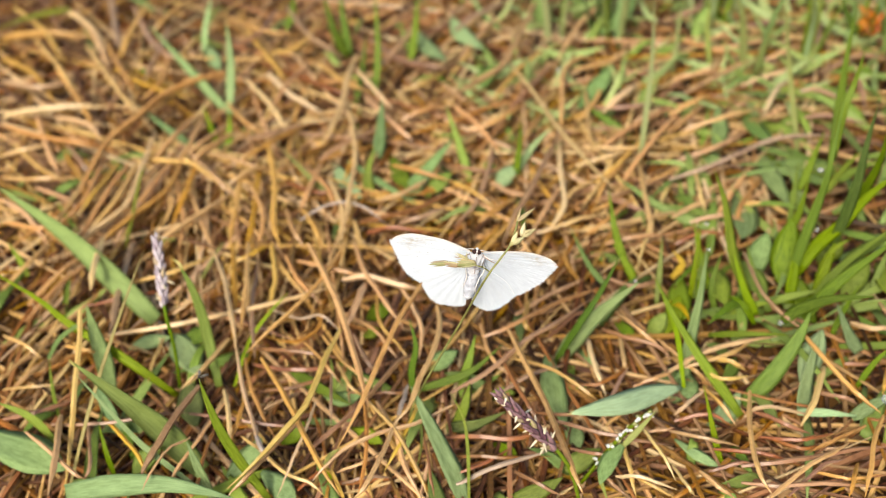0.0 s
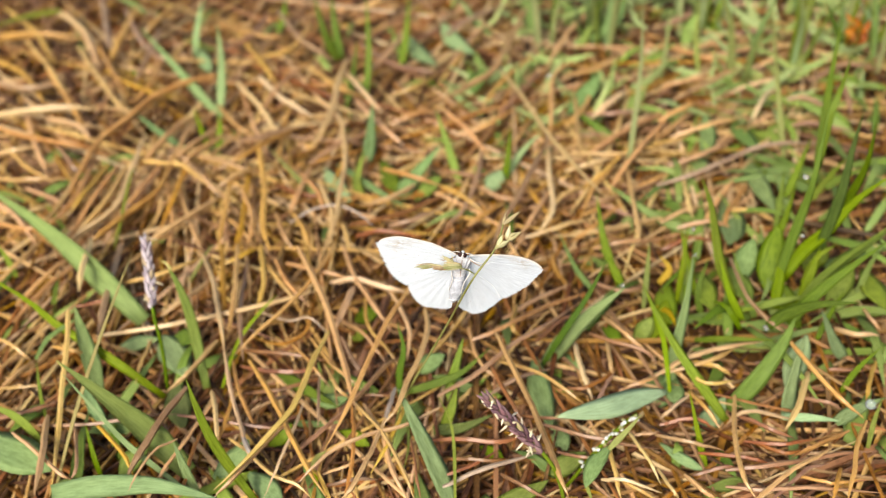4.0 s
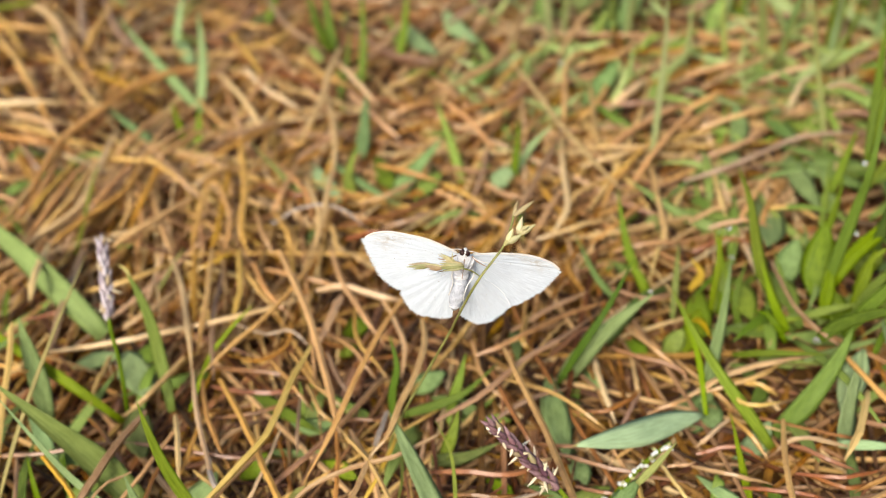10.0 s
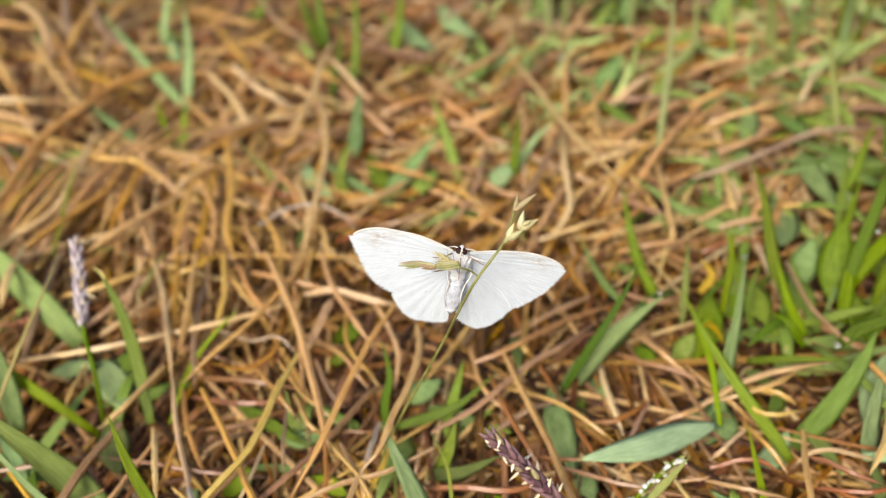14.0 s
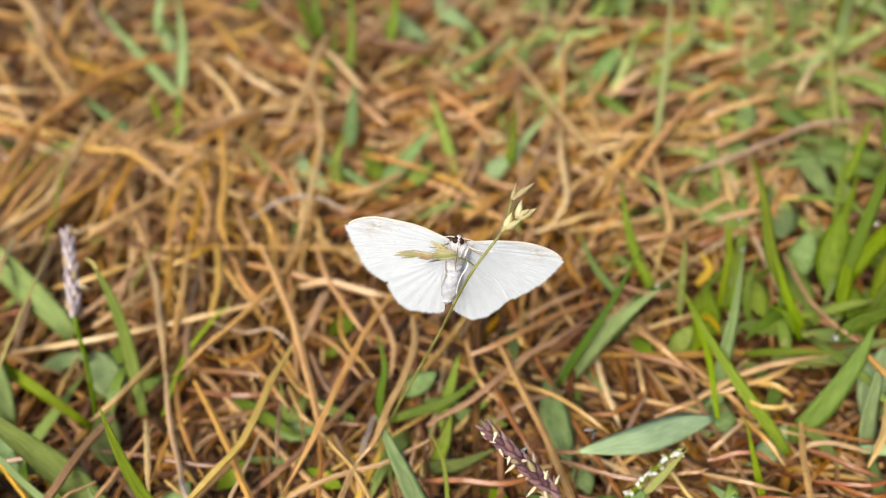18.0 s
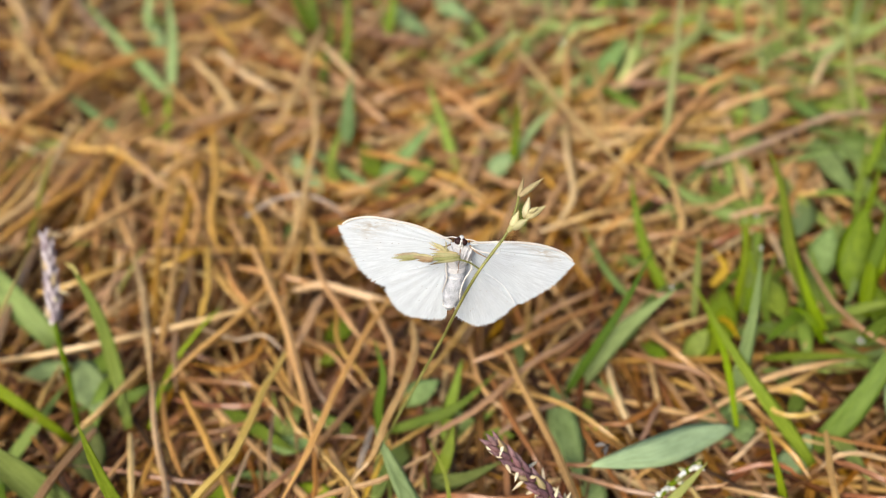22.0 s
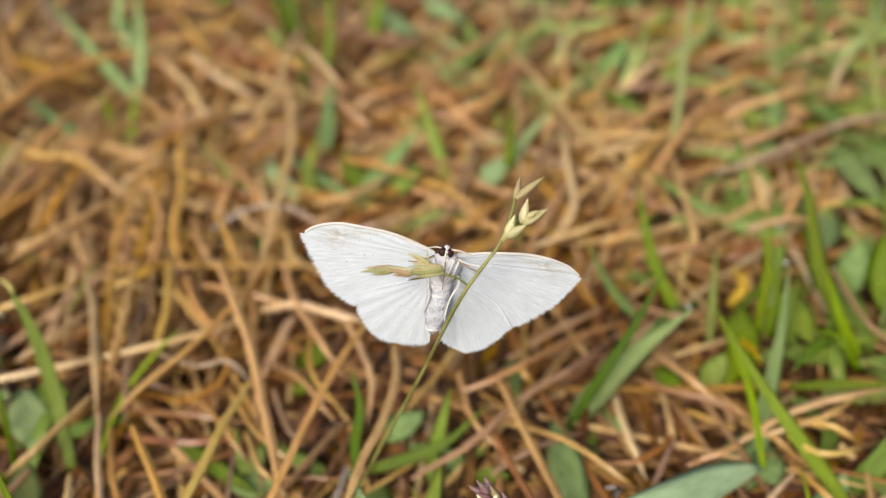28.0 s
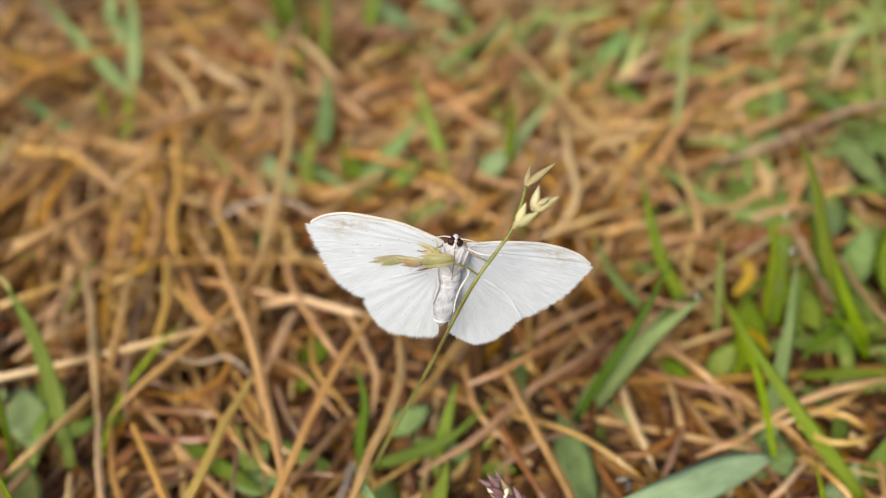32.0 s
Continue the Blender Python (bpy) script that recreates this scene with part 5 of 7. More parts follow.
# ---- three gnats ----
GNAT_BODY = material("dark gnat body", (0.012, 0.010, 0.008), (0.05, 0.04, 0.03), 0.4, grain=3000.0, fine=9000.0)
GNAT_WING = material("smoky gnat wing", (0.20, 0.18, 0.16), (0.38, 0.35, 0.31), 0.3, grain=3000.0, fine=9000.0, transmit=0.5)


def gnat(label):
    ob = tagged(new("gnat"), label, "gnat", "gnats")
    body_of("abdomen", GNAT_BODY, [(-0.1, -0.75, 0.45, 0.04, 0.04), (0, -0.5, 0.5, 0.16, 0.15), (0, -0.15, 0.55, 0.17, 0.16), (0, 0.05, 0.58, 0.1, 0.1)], ob, sides=8)
    body_of("thorax", GNAT_BODY, [(0, 0, 0.58, 0.1, 0.1), (0, 0.15, 0.64, 0.22, 0.24), (0, 0.35, 0.62, 0.2, 0.2), (0, 0.45, 0.58, 0.06, 0.06)], ob, sides=8)
    body_of("head", GNAT_BODY, [(0, 0.42, 0.56, 0.04, 0.04), (0, 0.5, 0.55, 0.13, 0.12), (0, 0.6, 0.53, 0.12, 0.11), (0, 0.67, 0.5, 0.03, 0.03)], ob, sides=8)
    for side in (-1, 1):
        for out, back in ((0.75, 0.7), (0.9, 0.0), (0.8, -0.75)):
            line = spine([(0.12 * side, 0.2, 0.55), (out * 0.6 * side, 0.2 + back * 0.5, 0.85), (out * side, 0.2 + back, 0.0)], 8) * MM
            part("leg", tube_mesh("leg", GNAT_BODY, line, [0.035 * MM] * 9, 5), ob)
        part("wing", blade_mesh(GNAT_WING, 0.5, [(0.01 * side, 0.015, 0.075), (0.045 * side, -0.03, 0.09), (0.085 * side, -0.09, 0.095)], lens=True, count=8), ob)
    return ob


leaf_gnat = gnat("tiny dark gnat resting by the leaf tip")
tip_gnat = gnat("tiny dark gnat perched on a grass tip with its wings spread")
passing_gnat = gnat("tiny dark gnat flying low over the needles")

# ---- low leaves and grass further back ----
def low_leaves(name, label, mat, count, x0, x1, y0, y1, z, seed, long=2.0, wide=2.6):
    rng = random.Random(seed)
    verts, faces, uvs = [], [], []
    for n in range(count):
        at = np.array((rng.uniform(x0, x1), rng.uniform(y0, y1), rng.uniform(0, z)))
        turn, size = rng.uniform(0, 6.3), rng.uniform(0.5, 1.2) * long
        if -0.5 < at[0] < 4.6 and -3.2 < at[1] < 1.6:
            at[2], size = -0.1, 0.5 * size
        way = np.array((math.cos(turn), math.sin(turn), 0))
        pts = [at, at + way * size * 0.5 + np.array((0, 0, rng.uniform(0, 0.35))), at + way * size + np.array((0, 0, rng.uniform(-0.1, 0.5) + (0.3 if mat is BACK_LEAF else 0)))]
        data = blade_mesh(mat, rng.uniform(0.5, 1.1) * wide, pts, roll=rng.uniform(-0.5, 0.5), count=7)
        b = len(verts)
        verts += [tuple(v.co) for v in data.vertices]
        faces += [tuple(b + i for i in p.vertices) for p in data.polygons]
        uvs += [((k % 8) / 8, (k // 8) * 0.5 + n) for k in range(64)]
        bpy.data.meshes.remove(data)
    tagged(new(name, mesh_of(name, verts, faces, mat, uvs)), label, "leaves", kind="stuff")


low_leaves("low_leaves", "small green leaves between the needles", LOW_LEAF, 90, -16, 16, -8, 13, 0.0, 3, 1.4, 2.4)
low_leaves("low_leaves", "dull green leaves under the nearest needles", LOW_LEAF, 70, -8, 7, -7, 2.5, 0.0, 23, 1.6, 3.0)
low_leaves("low_leaves", "pale green leaves in the litter further back", BACK_LEAF, 560, 2, 22, 13, 34, 0.6, 4, 1.8, 3.0)
low_leaves("low_leaves", "small pale green leaves thick between the needles", BACK_LEAF, 260, 1.0, 15, 8.0, 17, 0.3, 44, 1.3, 2.8)
low_leaves("low_leaves", "green leaves scattered in the litter behind", LOW_LEAF, 50, -14, 9, 5, 16, 0.1, 33, 1.4, 2.4)
low_leaves("low_leaves", "pale green leaves in the litter far back", BACK_LEAF, 60, -22, 2, 19, 36, 0.2, 14, 1.8, 2.4)
low_leaves("low_leaves", "green leaves low beside the tuft", LOW_LEAF, 130, 4.6, 14, 0.5, 9, 0.3, 6, 1.8, 2.6)

protos = []
for k in range(4):
    rng = random.Random(40 + k)
    tuft = grass_tuft("small grass tuft further back in the litter", (0, 0))
    tagged(tuft, group="grass tufts further back")
    for n in range(6):
        dx, dy = rng.uniform(-0.8, 0.8), rng.uniform(-0.5, 0.8)
        tall = rng.uniform(1.6, 4.2)
        blade(tuft, rng.choice((LEAF_BRIGHT, LEAF_REED, LEAF_MEADOW, LEAF_TEAL)), rng.uniform(0.9, 2.2), (dx * 0.3, dy * 0.3, -0.2),
              (dx * 0.7, dy * 0.7, tall * 0.55), (dx * 1.7, dy * 1.7, tall))
    protos.append(tuft)
rng = random.Random(12)
spots = [(rng.uniform(3, 15), rng.uniform(9.5, 17)) for _ in range(26)] + [(rng.uniform(1, 19), rng.uniform(17, 32)) for _ in range(30)] + [(rng.uniform(-20, 0), rng.uniform(17, 32)) for _ in range(6)]
for n, (x, y) in enumerate(spots):
    if n < 4:
        protos[n].location = (x * CM, y * CM, 0)
    else:
        copy_thing(protos[n % 4], pose(x * CM, y * CM, 0, 0, 0, rng.uniform(-60, 60)))


# ---- single needles on top of the litter ----
needle(BLEACHED, 1.03, (-6.81, 2.25, 0.58), (-5.55, 2.22, 0.72), (-4.56, 2.39, 0.74), (-3.47, 2.63, 0.72), (-2.59, 3.06, 0.58))
needle(STRAW, 0.94, (-6.85, 1.86, 1.70), (-6.82, 1.43, 1.50), (-6.86, 0.76, 1.10), (-6.89, -0.16, 0.60), (-6.98, -0.88, 0.20))
needle(ORANGE, 0.77, (-7.35, 1.70, 0.98), (-6.90, 1.38, 1.14), (-6.69, 1.39, 0.98))
needle(TAN, 0.72, (-8.97, 2.67, 0.38), (-8.41, 2.25, 0.54), (-8.09, 2.01, 0.38))
needle(PINKISH, 1.17, (-7.18, 0.39, 0.68), (-6.99, -0.43, 0.84), (-6.99, -1.18, 0.68))
needle(TAN, 0.71, (-7.77, 0.17, 0.58), (-7.19, -0.34, 0.73), (-6.65, -0.83, 0.73), (-6.47, -0.87, 0.58))
needle(PINKISH, 0.65, (-7.36, 0.29, 0.58), (-6.74, 0.13, 0.72), (-6.16, 0.09, 0.74), (-5.51, 0.17, 0.72), (-4.98, 0.26, 0.58))
needle(PINKISH, 0.64, (-5.02, 0.34, 0.48), (-4.26, 0.06, 0.63), (-3.58, -0.12, 0.63), (-2.74, -0.17, 0.48))
needle(PINKISH, 1.23, (-4.81, 0.59, 0.88), (-5.08, -0.15, 1.03), (-5.31, -0.74, 1.03), (-5.53, -1.21, 0.88))
needle(TAN, 0.43, (-4.76, -0.54, 0.98), (-5.04, -0.83, 1.13), (-5.28, -1.23, 1.13), (-5.42, -1.44, 0.98))
needle(TAN, 0.61, (-4.30, 0.47, 0.68), (-4.63, -0.39, 0.83), (-4.92, -0.96, 0.83), (-5.16, -1.38, 0.68))
needle(RUST, 0.69, (-4.50, -0.05, 0.58), (-4.54, -0.61, 0.73), (-4.59, -1.24, 0.73), (-4.67, -1.38, 0.58))
needle(RUST, 0.75, (-5.85, 0.89, 0.48), (-5.55, 0.55, 0.63), (-5.24, 0.16, 0.63), (-4.91, -0.40, 0.48))
needle(TAN, 0.97, (-4.51, 1.90, 0.58), (-4.86, 1.11, 0.74), (-5.27, 0.85, 0.58))
needle(ORANGE, 0.70, (-5.76, 2.15, 0.48), (-5.77, 1.53, 0.64), (-5.86, 1.12, 0.48))
needle(STRAW, 1.27, (-7.29, 4.55, 0.98), (-7.16, 3.54, 1.14), (-7.21, 3.06, 0.98))
needle(PINKISH, 1.37, (-6.90, 4.94, 0.48), (-6.80, 3.70, 0.63), (-6.76, 2.85, 0.63), (-6.80, 2.31, 0.48))
needle(TAN, 0.87, (-8.50, 2.80, 0.58), (-7.91, 3.73, 0.74), (-7.12, 4.83, 0.58))
needle(TAN, 0.90, (-9.28, 3.83, 0.48), (-8.81, 4.43, 0.64), (-8.62, 5.27, 0.48))
needle(TAN, 0.89, (-8.64, 3.36, 0.48), (-8.06, 4.17, 0.64), (-7.78, 4.72, 0.48))
needle(ORANGE, 0.72, (-6.45, 0.33, 0.58), (-6.01, -0.18, 0.73), (-5.69, -0.60, 0.73), (-5.48, -0.97, 0.58))
needle(PINKISH, 0.63, (-6.76, 0.26, 0.48), (-6.47, -0.68, 0.64), (-6.58, -0.90, 0.48))
needle(RUST, 0.64, (-7.59, 3.26, 0.38), (-6.54, 3.29, 0.54), (-5.84, 3.52, 0.38))
needle(TAN, 0.97, (-6.59, 3.62, 0.58), (-5.77, 3.63, 0.74), (-5.04, 4.23, 0.58))
needle(TAN, 0.85, (-5.70, 2.76, 0.48), (-5.16, 3.07, 0.64), (-4.76, 3.64, 0.48))
needle(RUST, 0.86, (-8.37, 0.65, 0.38), (-7.70, 0.60, 0.54), (-7.15, 0.96, 0.38))
needle(TAN, 0.58, (-8.51, 1.24, 0.48), (-7.80, 1.10, 0.64), (-7.28, 1.28, 0.48))
needle(TAN, 0.69, (-8.33, 1.16, 0.48), (-8.06, 1.39, 0.64), (-7.83, 1.95, 0.48))
needle(STRAW, 0.94, (-5.07, 4.22, 0.68), (-4.77, 3.42, 0.82), (-4.59, 2.77, 0.84), (-4.40, 2.04, 0.82), (-4.26, 1.33, 0.68))
needle(BLEACHED, 0.74, (-4.33, 1.62, 0.58), (-4.08, 0.64, 0.72), (-3.85, -0.06, 0.74), (-3.69, -0.58, 0.72), (-3.57, -0.84, 0.58))
needle(TAN, 0.91, (-2.39, 4.03, 0.78), (-2.70, 3.07, 0.92), (-3.19, 2.24, 0.94), (-3.67, 1.70, 0.92), (-4.12, 1.27, 0.78))
needle(ORANGE, 1.17, (-3.10, 4.00, 0.88), (-2.74, 3.00, 0.99), (-2.44, 2.11, 1.03), (-2.27, 1.46, 1.04), (-2.11, 0.79, 1.03), (-1.97, 0.19, 0.99), (-1.87, -0.14, 0.88))
needle(STRAW, 1.07, (-2.39, 1.53, 0.98), (-2.59, 0.80, 1.09), (-2.71, 0.28, 1.13), (-2.87, -0.24, 1.14), (-3.21, -0.70, 1.13), (-3.58, -1.16, 1.09), (-4.02, -1.57, 0.98))
needle(TAN, 0.77, (-3.03, -0.19, 0.78), (-3.46, -0.91, 0.93), (-3.77, -1.35, 0.93), (-4.05, -1.57, 0.78))
needle(TAN, 0.91, (-0.89, 2.52, 0.98), (-1.30, 1.56, 1.11), (-1.61, 0.77, 1.14), (-1.85, 0.06, 1.14), (-2.08, -0.46, 1.11), (-2.36, -0.97, 0.98))
needle(PINKISH, 0.86, (-2.04, 0.14, 0.58), (-1.46, 0.77, 0.74), (-1.18, 1.15, 0.58))
needle(PINKISH, 0.82, (-2.89, -0.67, 0.58), (-2.41, -0.33, 0.74), (-2.03, 0.22, 0.58))
needle(ORANGE, 0.98, (-3.84, 1.28, 0.68), (-3.51, 0.63, 0.81), (-3.21, -0.03, 0.84), (-2.95, -0.63, 0.84), (-2.65, -1.27, 0.81), (-2.37, -1.69, 0.68))
needle(ORANGE, 0.75, (-4.20, 1.49, 0.48), (-3.99, 0.70, 0.63), (-3.80, 0.19, 0.63), (-3.47, -0.36, 0.48))
needle(TAN, 1.01, (-0.65, 1.91, 0.98), (-0.63, 1.28, 1.11), (-0.79, 0.68, 1.14), (-1.00, 0.21, 1.14), (-1.21, -0.33, 1.11), (-1.46, -0.55, 0.98))
needle(TAN, 0.83, (-1.41, -0.39, 0.88), (-1.68, -1.21, 1.03), (-1.90, -1.70, 1.03), (-2.11, -1.84, 0.88))
needle(BLEACHED, 0.70, (-0.52, -0.18, 0.78), (-1.10, -0.59, 0.91), (-1.65, -0.72, 0.94), (-2.19, -0.94, 0.94), (-2.50, -1.20, 0.91), (-2.77, -1.42, 0.78))
needle(BLEACHED, 0.52, (-2.80, 0.19, 0.68), (-2.95, -0.51, 0.83), (-3.10, -1.04, 0.83), (-3.33, -1.59, 0.68))
needle(YELLOW_STRAW, 0.70, (-1.04, 0.06, 0.68), (-1.24, -0.46, 0.83), (-1.48, -0.99, 0.83), (-1.70, -1.31, 0.68))
needle(TAN, 0.86, (-1.78, 0.10, 0.68), (-1.47, -0.66, 0.83), (-1.31, -1.32, 0.83), (-1.09, -1.81, 0.68))
needle(STRAW, 0.68, (-1.94, 0.09, 0.78), (-1.46, -0.74, 0.93), (-1.13, -1.51, 0.93), (-1.00, -1.89, 0.78))
needle(TAN, 0.69, (-2.01, 0.18, 0.58), (-1.94, -0.65, 0.73), (-1.99, -1.29, 0.73), (-2.09, -1.65, 0.58))
needle(TAN, 1.03, (-2.22, 4.21, 0.58), (-1.96, 3.17, 0.73), (-1.59, 2.37, 0.73), (-1.26, 1.84, 0.58))
needle(BLEACHED, 1.26, (-2.45, 3.21, 0.58), (-1.96, 3.09, 0.73), (-1.31, 2.78, 0.73), (-0.91, 2.76, 0.58))
needle(TAN, 0.96, (-3.37, 3.85, 0.58), (-2.63, 3.39, 0.74), (-1.93, 3.21, 0.58))
needle(ORANGE, 0.70, (-2.86, 2.58, 0.48), (-2.82, 2.11, 0.62), (-2.96, 1.83, 0.64), (-3.31, 1.68, 0.62), (-3.89, 2.00, 0.48))
needle(UMBER, 0.51, (-3.98, 2.77, 0.48), (-3.24, 2.22, 0.63), (-2.82, 2.24, 0.63), (-2.49, 1.96, 0.48))
needle(BLEACHED, 1.43, (-1.99, 2.92, 0.68), (-2.16, 2.26, 0.84), (-2.36, 1.86, 0.68))
needle(PINKISH, 0.56, (-2.57, 0.86, 0.58), (-2.54, 0.09, 0.74), (-2.58, -0.22, 0.58))
needle(RUST, 0.89, (-4.09, 1.51, 0.28), (-3.21, 1.15, 0.44), (-2.40, 1.27, 0.28))
needle(RUST, 0.80, (-4.24, 1.94, 0.28), (-3.23, 1.55, 0.44), (-2.40, 1.45, 0.28))
needle(RUST, 0.77, (-3.93, 0.84, 0.28), (-3.19, 0.76, 0.44), (-2.60, 1.11, 0.28))
needle(ORANGE, 1.05, (-4.73, 4.56, 0.58), (-4.47, 3.00, 0.74), (-4.45, 1.92, 0.58))
needle(TAN, 1.04, (-4.38, 4.41, 0.68), (-4.24, 2.88, 0.84), (-4.30, 1.82, 0.68))
needle(PINKISH, 0.93, (-4.18, 4.02, 0.48), (-4.11, 2.46, 0.64), (-3.98, 1.41, 0.48))
needle(ORANGE, 0.96, (-3.91, 4.46, 0.58), (-3.72, 3.22, 0.74), (-3.82, 2.42, 0.58))
needle(TAN, 0.96, (-3.61, 4.05, 0.58), (-3.28, 3.17, 0.74), (-2.82, 2.60, 0.58))
needle(ORANGE, 0.97, (-3.99, 4.47, 0.48), (-3.54, 3.46, 0.64), (-3.06, 2.83, 0.48))
needle(ORANGE, 0.88, (-4.82, 3.80, 0.58), (-4.24, 4.01, 0.74), (-3.96, 4.40, 0.58))
needle(TAN, 0.69, (-1.77, 2.93, 0.48), (-1.71, 1.90, 0.63), (-1.35, 1.31, 0.63), (-1.15, 0.99, 0.48))
needle(PINKISH, 0.78, (-2.22, 1.84, 0.48), (-1.96, 1.11, 0.64), (-1.76, 0.91, 0.48))
needle(TAN, 0.76, (-2.51, 1.20, 0.48), (-2.21, 0.50, 0.64), (-2.01, 0.38, 0.48))
needle(GREY_STRAW, 0.83, (-1.26, 0.47, 0.58), (-1.38, -0.03, 0.74), (-1.51, -0.29, 0.58))
needle(GREY_STRAW, 0.81, (-3.85, -0.03, 0.58), (-3.66, -0.59, 0.74), (-3.53, -0.82, 0.58))
needle(RUST, 0.53, (-1.04, -0.47, 0.38), (-0.97, -1.16, 0.54), (-0.91, -1.63, 0.38))
needle(STRAW, 0.82, (-4.42, 0.64, 0.68), (-4.21, -0.04, 0.84), (-4.12, -0.66, 0.68))
needle(TAN, 0.74, (-4.04, 0.77, 0.58), (-4.09, 0.02, 0.74), (-4.24, -0.47, 0.58))
needle(TAN, 0.70, (-4.07, -0.23, 0.48), (-3.73, -0.61, 0.62), (-3.32, -1.10, 0.64), (-2.85, -1.34, 0.62), (-2.65, -1.52, 0.48))
needle(RUST, 0.61, (-3.07, -1.36, 0.48), (-2.77, -1.17, 0.64), (-2.57, -0.96, 0.48))
needle(ORANGE, 0.70, (-2.33, -1.57, 0.48), (-2.49, -1.29, 0.64), (-2.75, -0.90, 0.48))
needle(BLEACHED, 0.53, (-2.45, -1.10, 0.48), (-2.05, -1.07, 0.64), (-1.75, -0.75, 0.48))
needle(PINKISH, 0.61, (-2.35, -1.32, 0.48), (-1.95, -1.34, 0.64), (-1.57, -1.27, 0.48))
needle(PINKISH, 0.66, (-3.15, 0.55, 0.48), (-3.42, 0.32, 0.64), (-3.84, 0.16, 0.48))
needle(RUST, 0.57, (-2.31, 0.59, 0.38), (-1.58, 0.36, 0.54), (-1.18, 0.44, 0.38))
needle(RUST, 0.70, (-1.82, 1.67, 0.28), (-1.47, 1.63, 0.44), (-0.70, 1.83, 0.28))
needle(ORANGE, 0.71, (-2.43, 2.50, 0.38), (-1.87, 1.86, 0.54), (-1.48, 1.27, 0.38))
needle(TAN, 0.80, (-1.44, 3.21, 0.48), (-1.12, 2.33, 0.63), (-0.93, 1.67, 0.63), (-1.02, 1.14, 0.48))
needle(TAN, 0.69, (-2.85, 1.98, 0.38), (-2.38, 1.11, 0.54), (-1.89, 0.67, 0.38))
needle(ORANGE, 0.69, (-3.27, 2.02, 0.38), (-2.79, 1.28, 0.54), (-2.39, 0.72, 0.38))
needle(RUST, 0.73, (-4.75, 2.87, 0.28), (-4.14, 2.35, 0.44), (-3.51, 2.14, 0.28))
needle(ORANGE, 1.05, (0.59, 1.36, 0.78), (0.75, 0.59, 0.89), (0.97, -0.31, 0.93), (1.07, -0.89, 0.94), (1.17, -1.43, 0.93), (1.26, -1.92, 0.89), (1.34, -2.11, 0.78))
needle(RUST, 0.83, (0.36, 1.36, 0.38), (0.58, 0.40, 0.53), (0.76, -0.10, 0.53), (0.92, -0.40, 0.38))
needle(PINKISH, 0.88, (-0.53, 0.29, 0.48), (0.21, 0.63, 0.62), (0.87, 1.19, 0.64), (1.55, 1.61, 0.62), (2.25, 2.33, 0.33))
needle(TAN, 0.93, (0.17, 1.52, 0.48), (0.83, 1.68, 0.63), (1.64, 2.22, 0.48), (2.51, 2.60, 0.33))
needle(TAN, 0.84, (0.77, 2.07, 0.38), (1.47, 2.48, 0.39), (2.23, 2.95, 0.23))
needle(TAN, 0.66, (0.63, 1.04, 0.38), (1.20, 0.65, 0.53), (1.72, 0.16, 0.53), (2.02, -0.02, 0.38))
needle(BLEACHED, 0.97, (2.06, 1.71, 0.08), (2.03, 1.01, 0.23), (2.06, 0.61, 0.23), (2.12, 0.31, 0.08))
needle(RUST, 0.79, (2.35, 1.72, 0.18), (2.75, 1.31, 0.33), (3.21, 1.06, 0.33), (3.42, 0.84, 0.18))
needle(TAN, 0.80, (2.70, 2.17, 0.13), (2.96, 1.40, 0.44), (3.35, 1.05, 0.28))
needle(PINKISH, 0.67, (2.62, 0.77, 0.18), (2.33, 0.24, 0.34), (2.12, -0.03, 0.18))
needle(BLEACHED, 0.78, (2.64, 1.49, 0.18), (2.57, 0.86, 0.34), (2.59, 0.67, 0.18))
needle(RUST, 0.90, (-0.67, -0.54, 0.38), (-0.02, -0.73, 0.53), (0.44, -0.81, 0.53), (0.96, -0.58, 0.38))
needle(RUST, 0.71, (-0.69, -0.85, 0.28), (0.13, -1.06, 0.44), (1.01, -1.02, 0.28))
needle(UMBER, 0.78, (-0.56, -1.50, 0.48), (0.11, -1.34, 0.64), (0.91, -1.02, 0.48))
needle(PINKISH, 0.71, (1.14, -0.37, 0.38), (1.66, -0.72, 0.53), (2.27, -0.95, 0.53), (3.00, -1.04, 0.38))
needle(RUST, 0.64, (0.79, -0.09, 0.28), (1.45, -0.34, 0.44), (2.09, -0.22, 0.28))
needle(RUST, 0.62, (1.34, -0.89, 0.28), (1.77, -1.16, 0.44), (2.28, -1.17, 0.28))
needle(BLEACHED, 0.68, (1.94, -1.61, 0.48), (2.27, -1.76, 0.64), (2.81, -1.93, 0.48))
needle(TAN, 0.59, (2.20, -1.63, 0.48), (2.41, -1.92, 0.64), (2.74, -2.05, 0.48))
needle(ORANGE, 0.77, (2.17, -0.99, 0.48), (2.14, -1.54, 0.64), (2.19, -2.01, 0.48))
needle(STRAW, 0.60, (2.47, -0.76, 0.58), (2.62, -1.34, 0.74), (2.78, -1.83, 0.58))
needle(TAN, 0.54, (2.55, -0.84, 0.48), (3.04, -0.81, 0.48))
needle(PINKISH, 0.59, (1.76, -1.59, 0.48), (2.01, -1.94, 0.48))
needle(TAN, 1.00, (1.09, 2.44, 0.33), (0.93, 1.66, 0.64), (1.03, 1.50, 0.48))
needle(ORANGE, 0.87, (2.12, 3.00, 0.23), (1.93, 3.37, 0.39), (1.97, 4.07, 0.23))
needle(PINKISH, 0.84, (2.63, 2.98, 0.23), (3.10, 2.52, 0.39), (3.66, 2.78, 0.23))
needle(TAN, 0.76, (2.61, 0.24, 0.28), (3.02, 0.28, 0.44), (3.39, 0.52, 0.28))
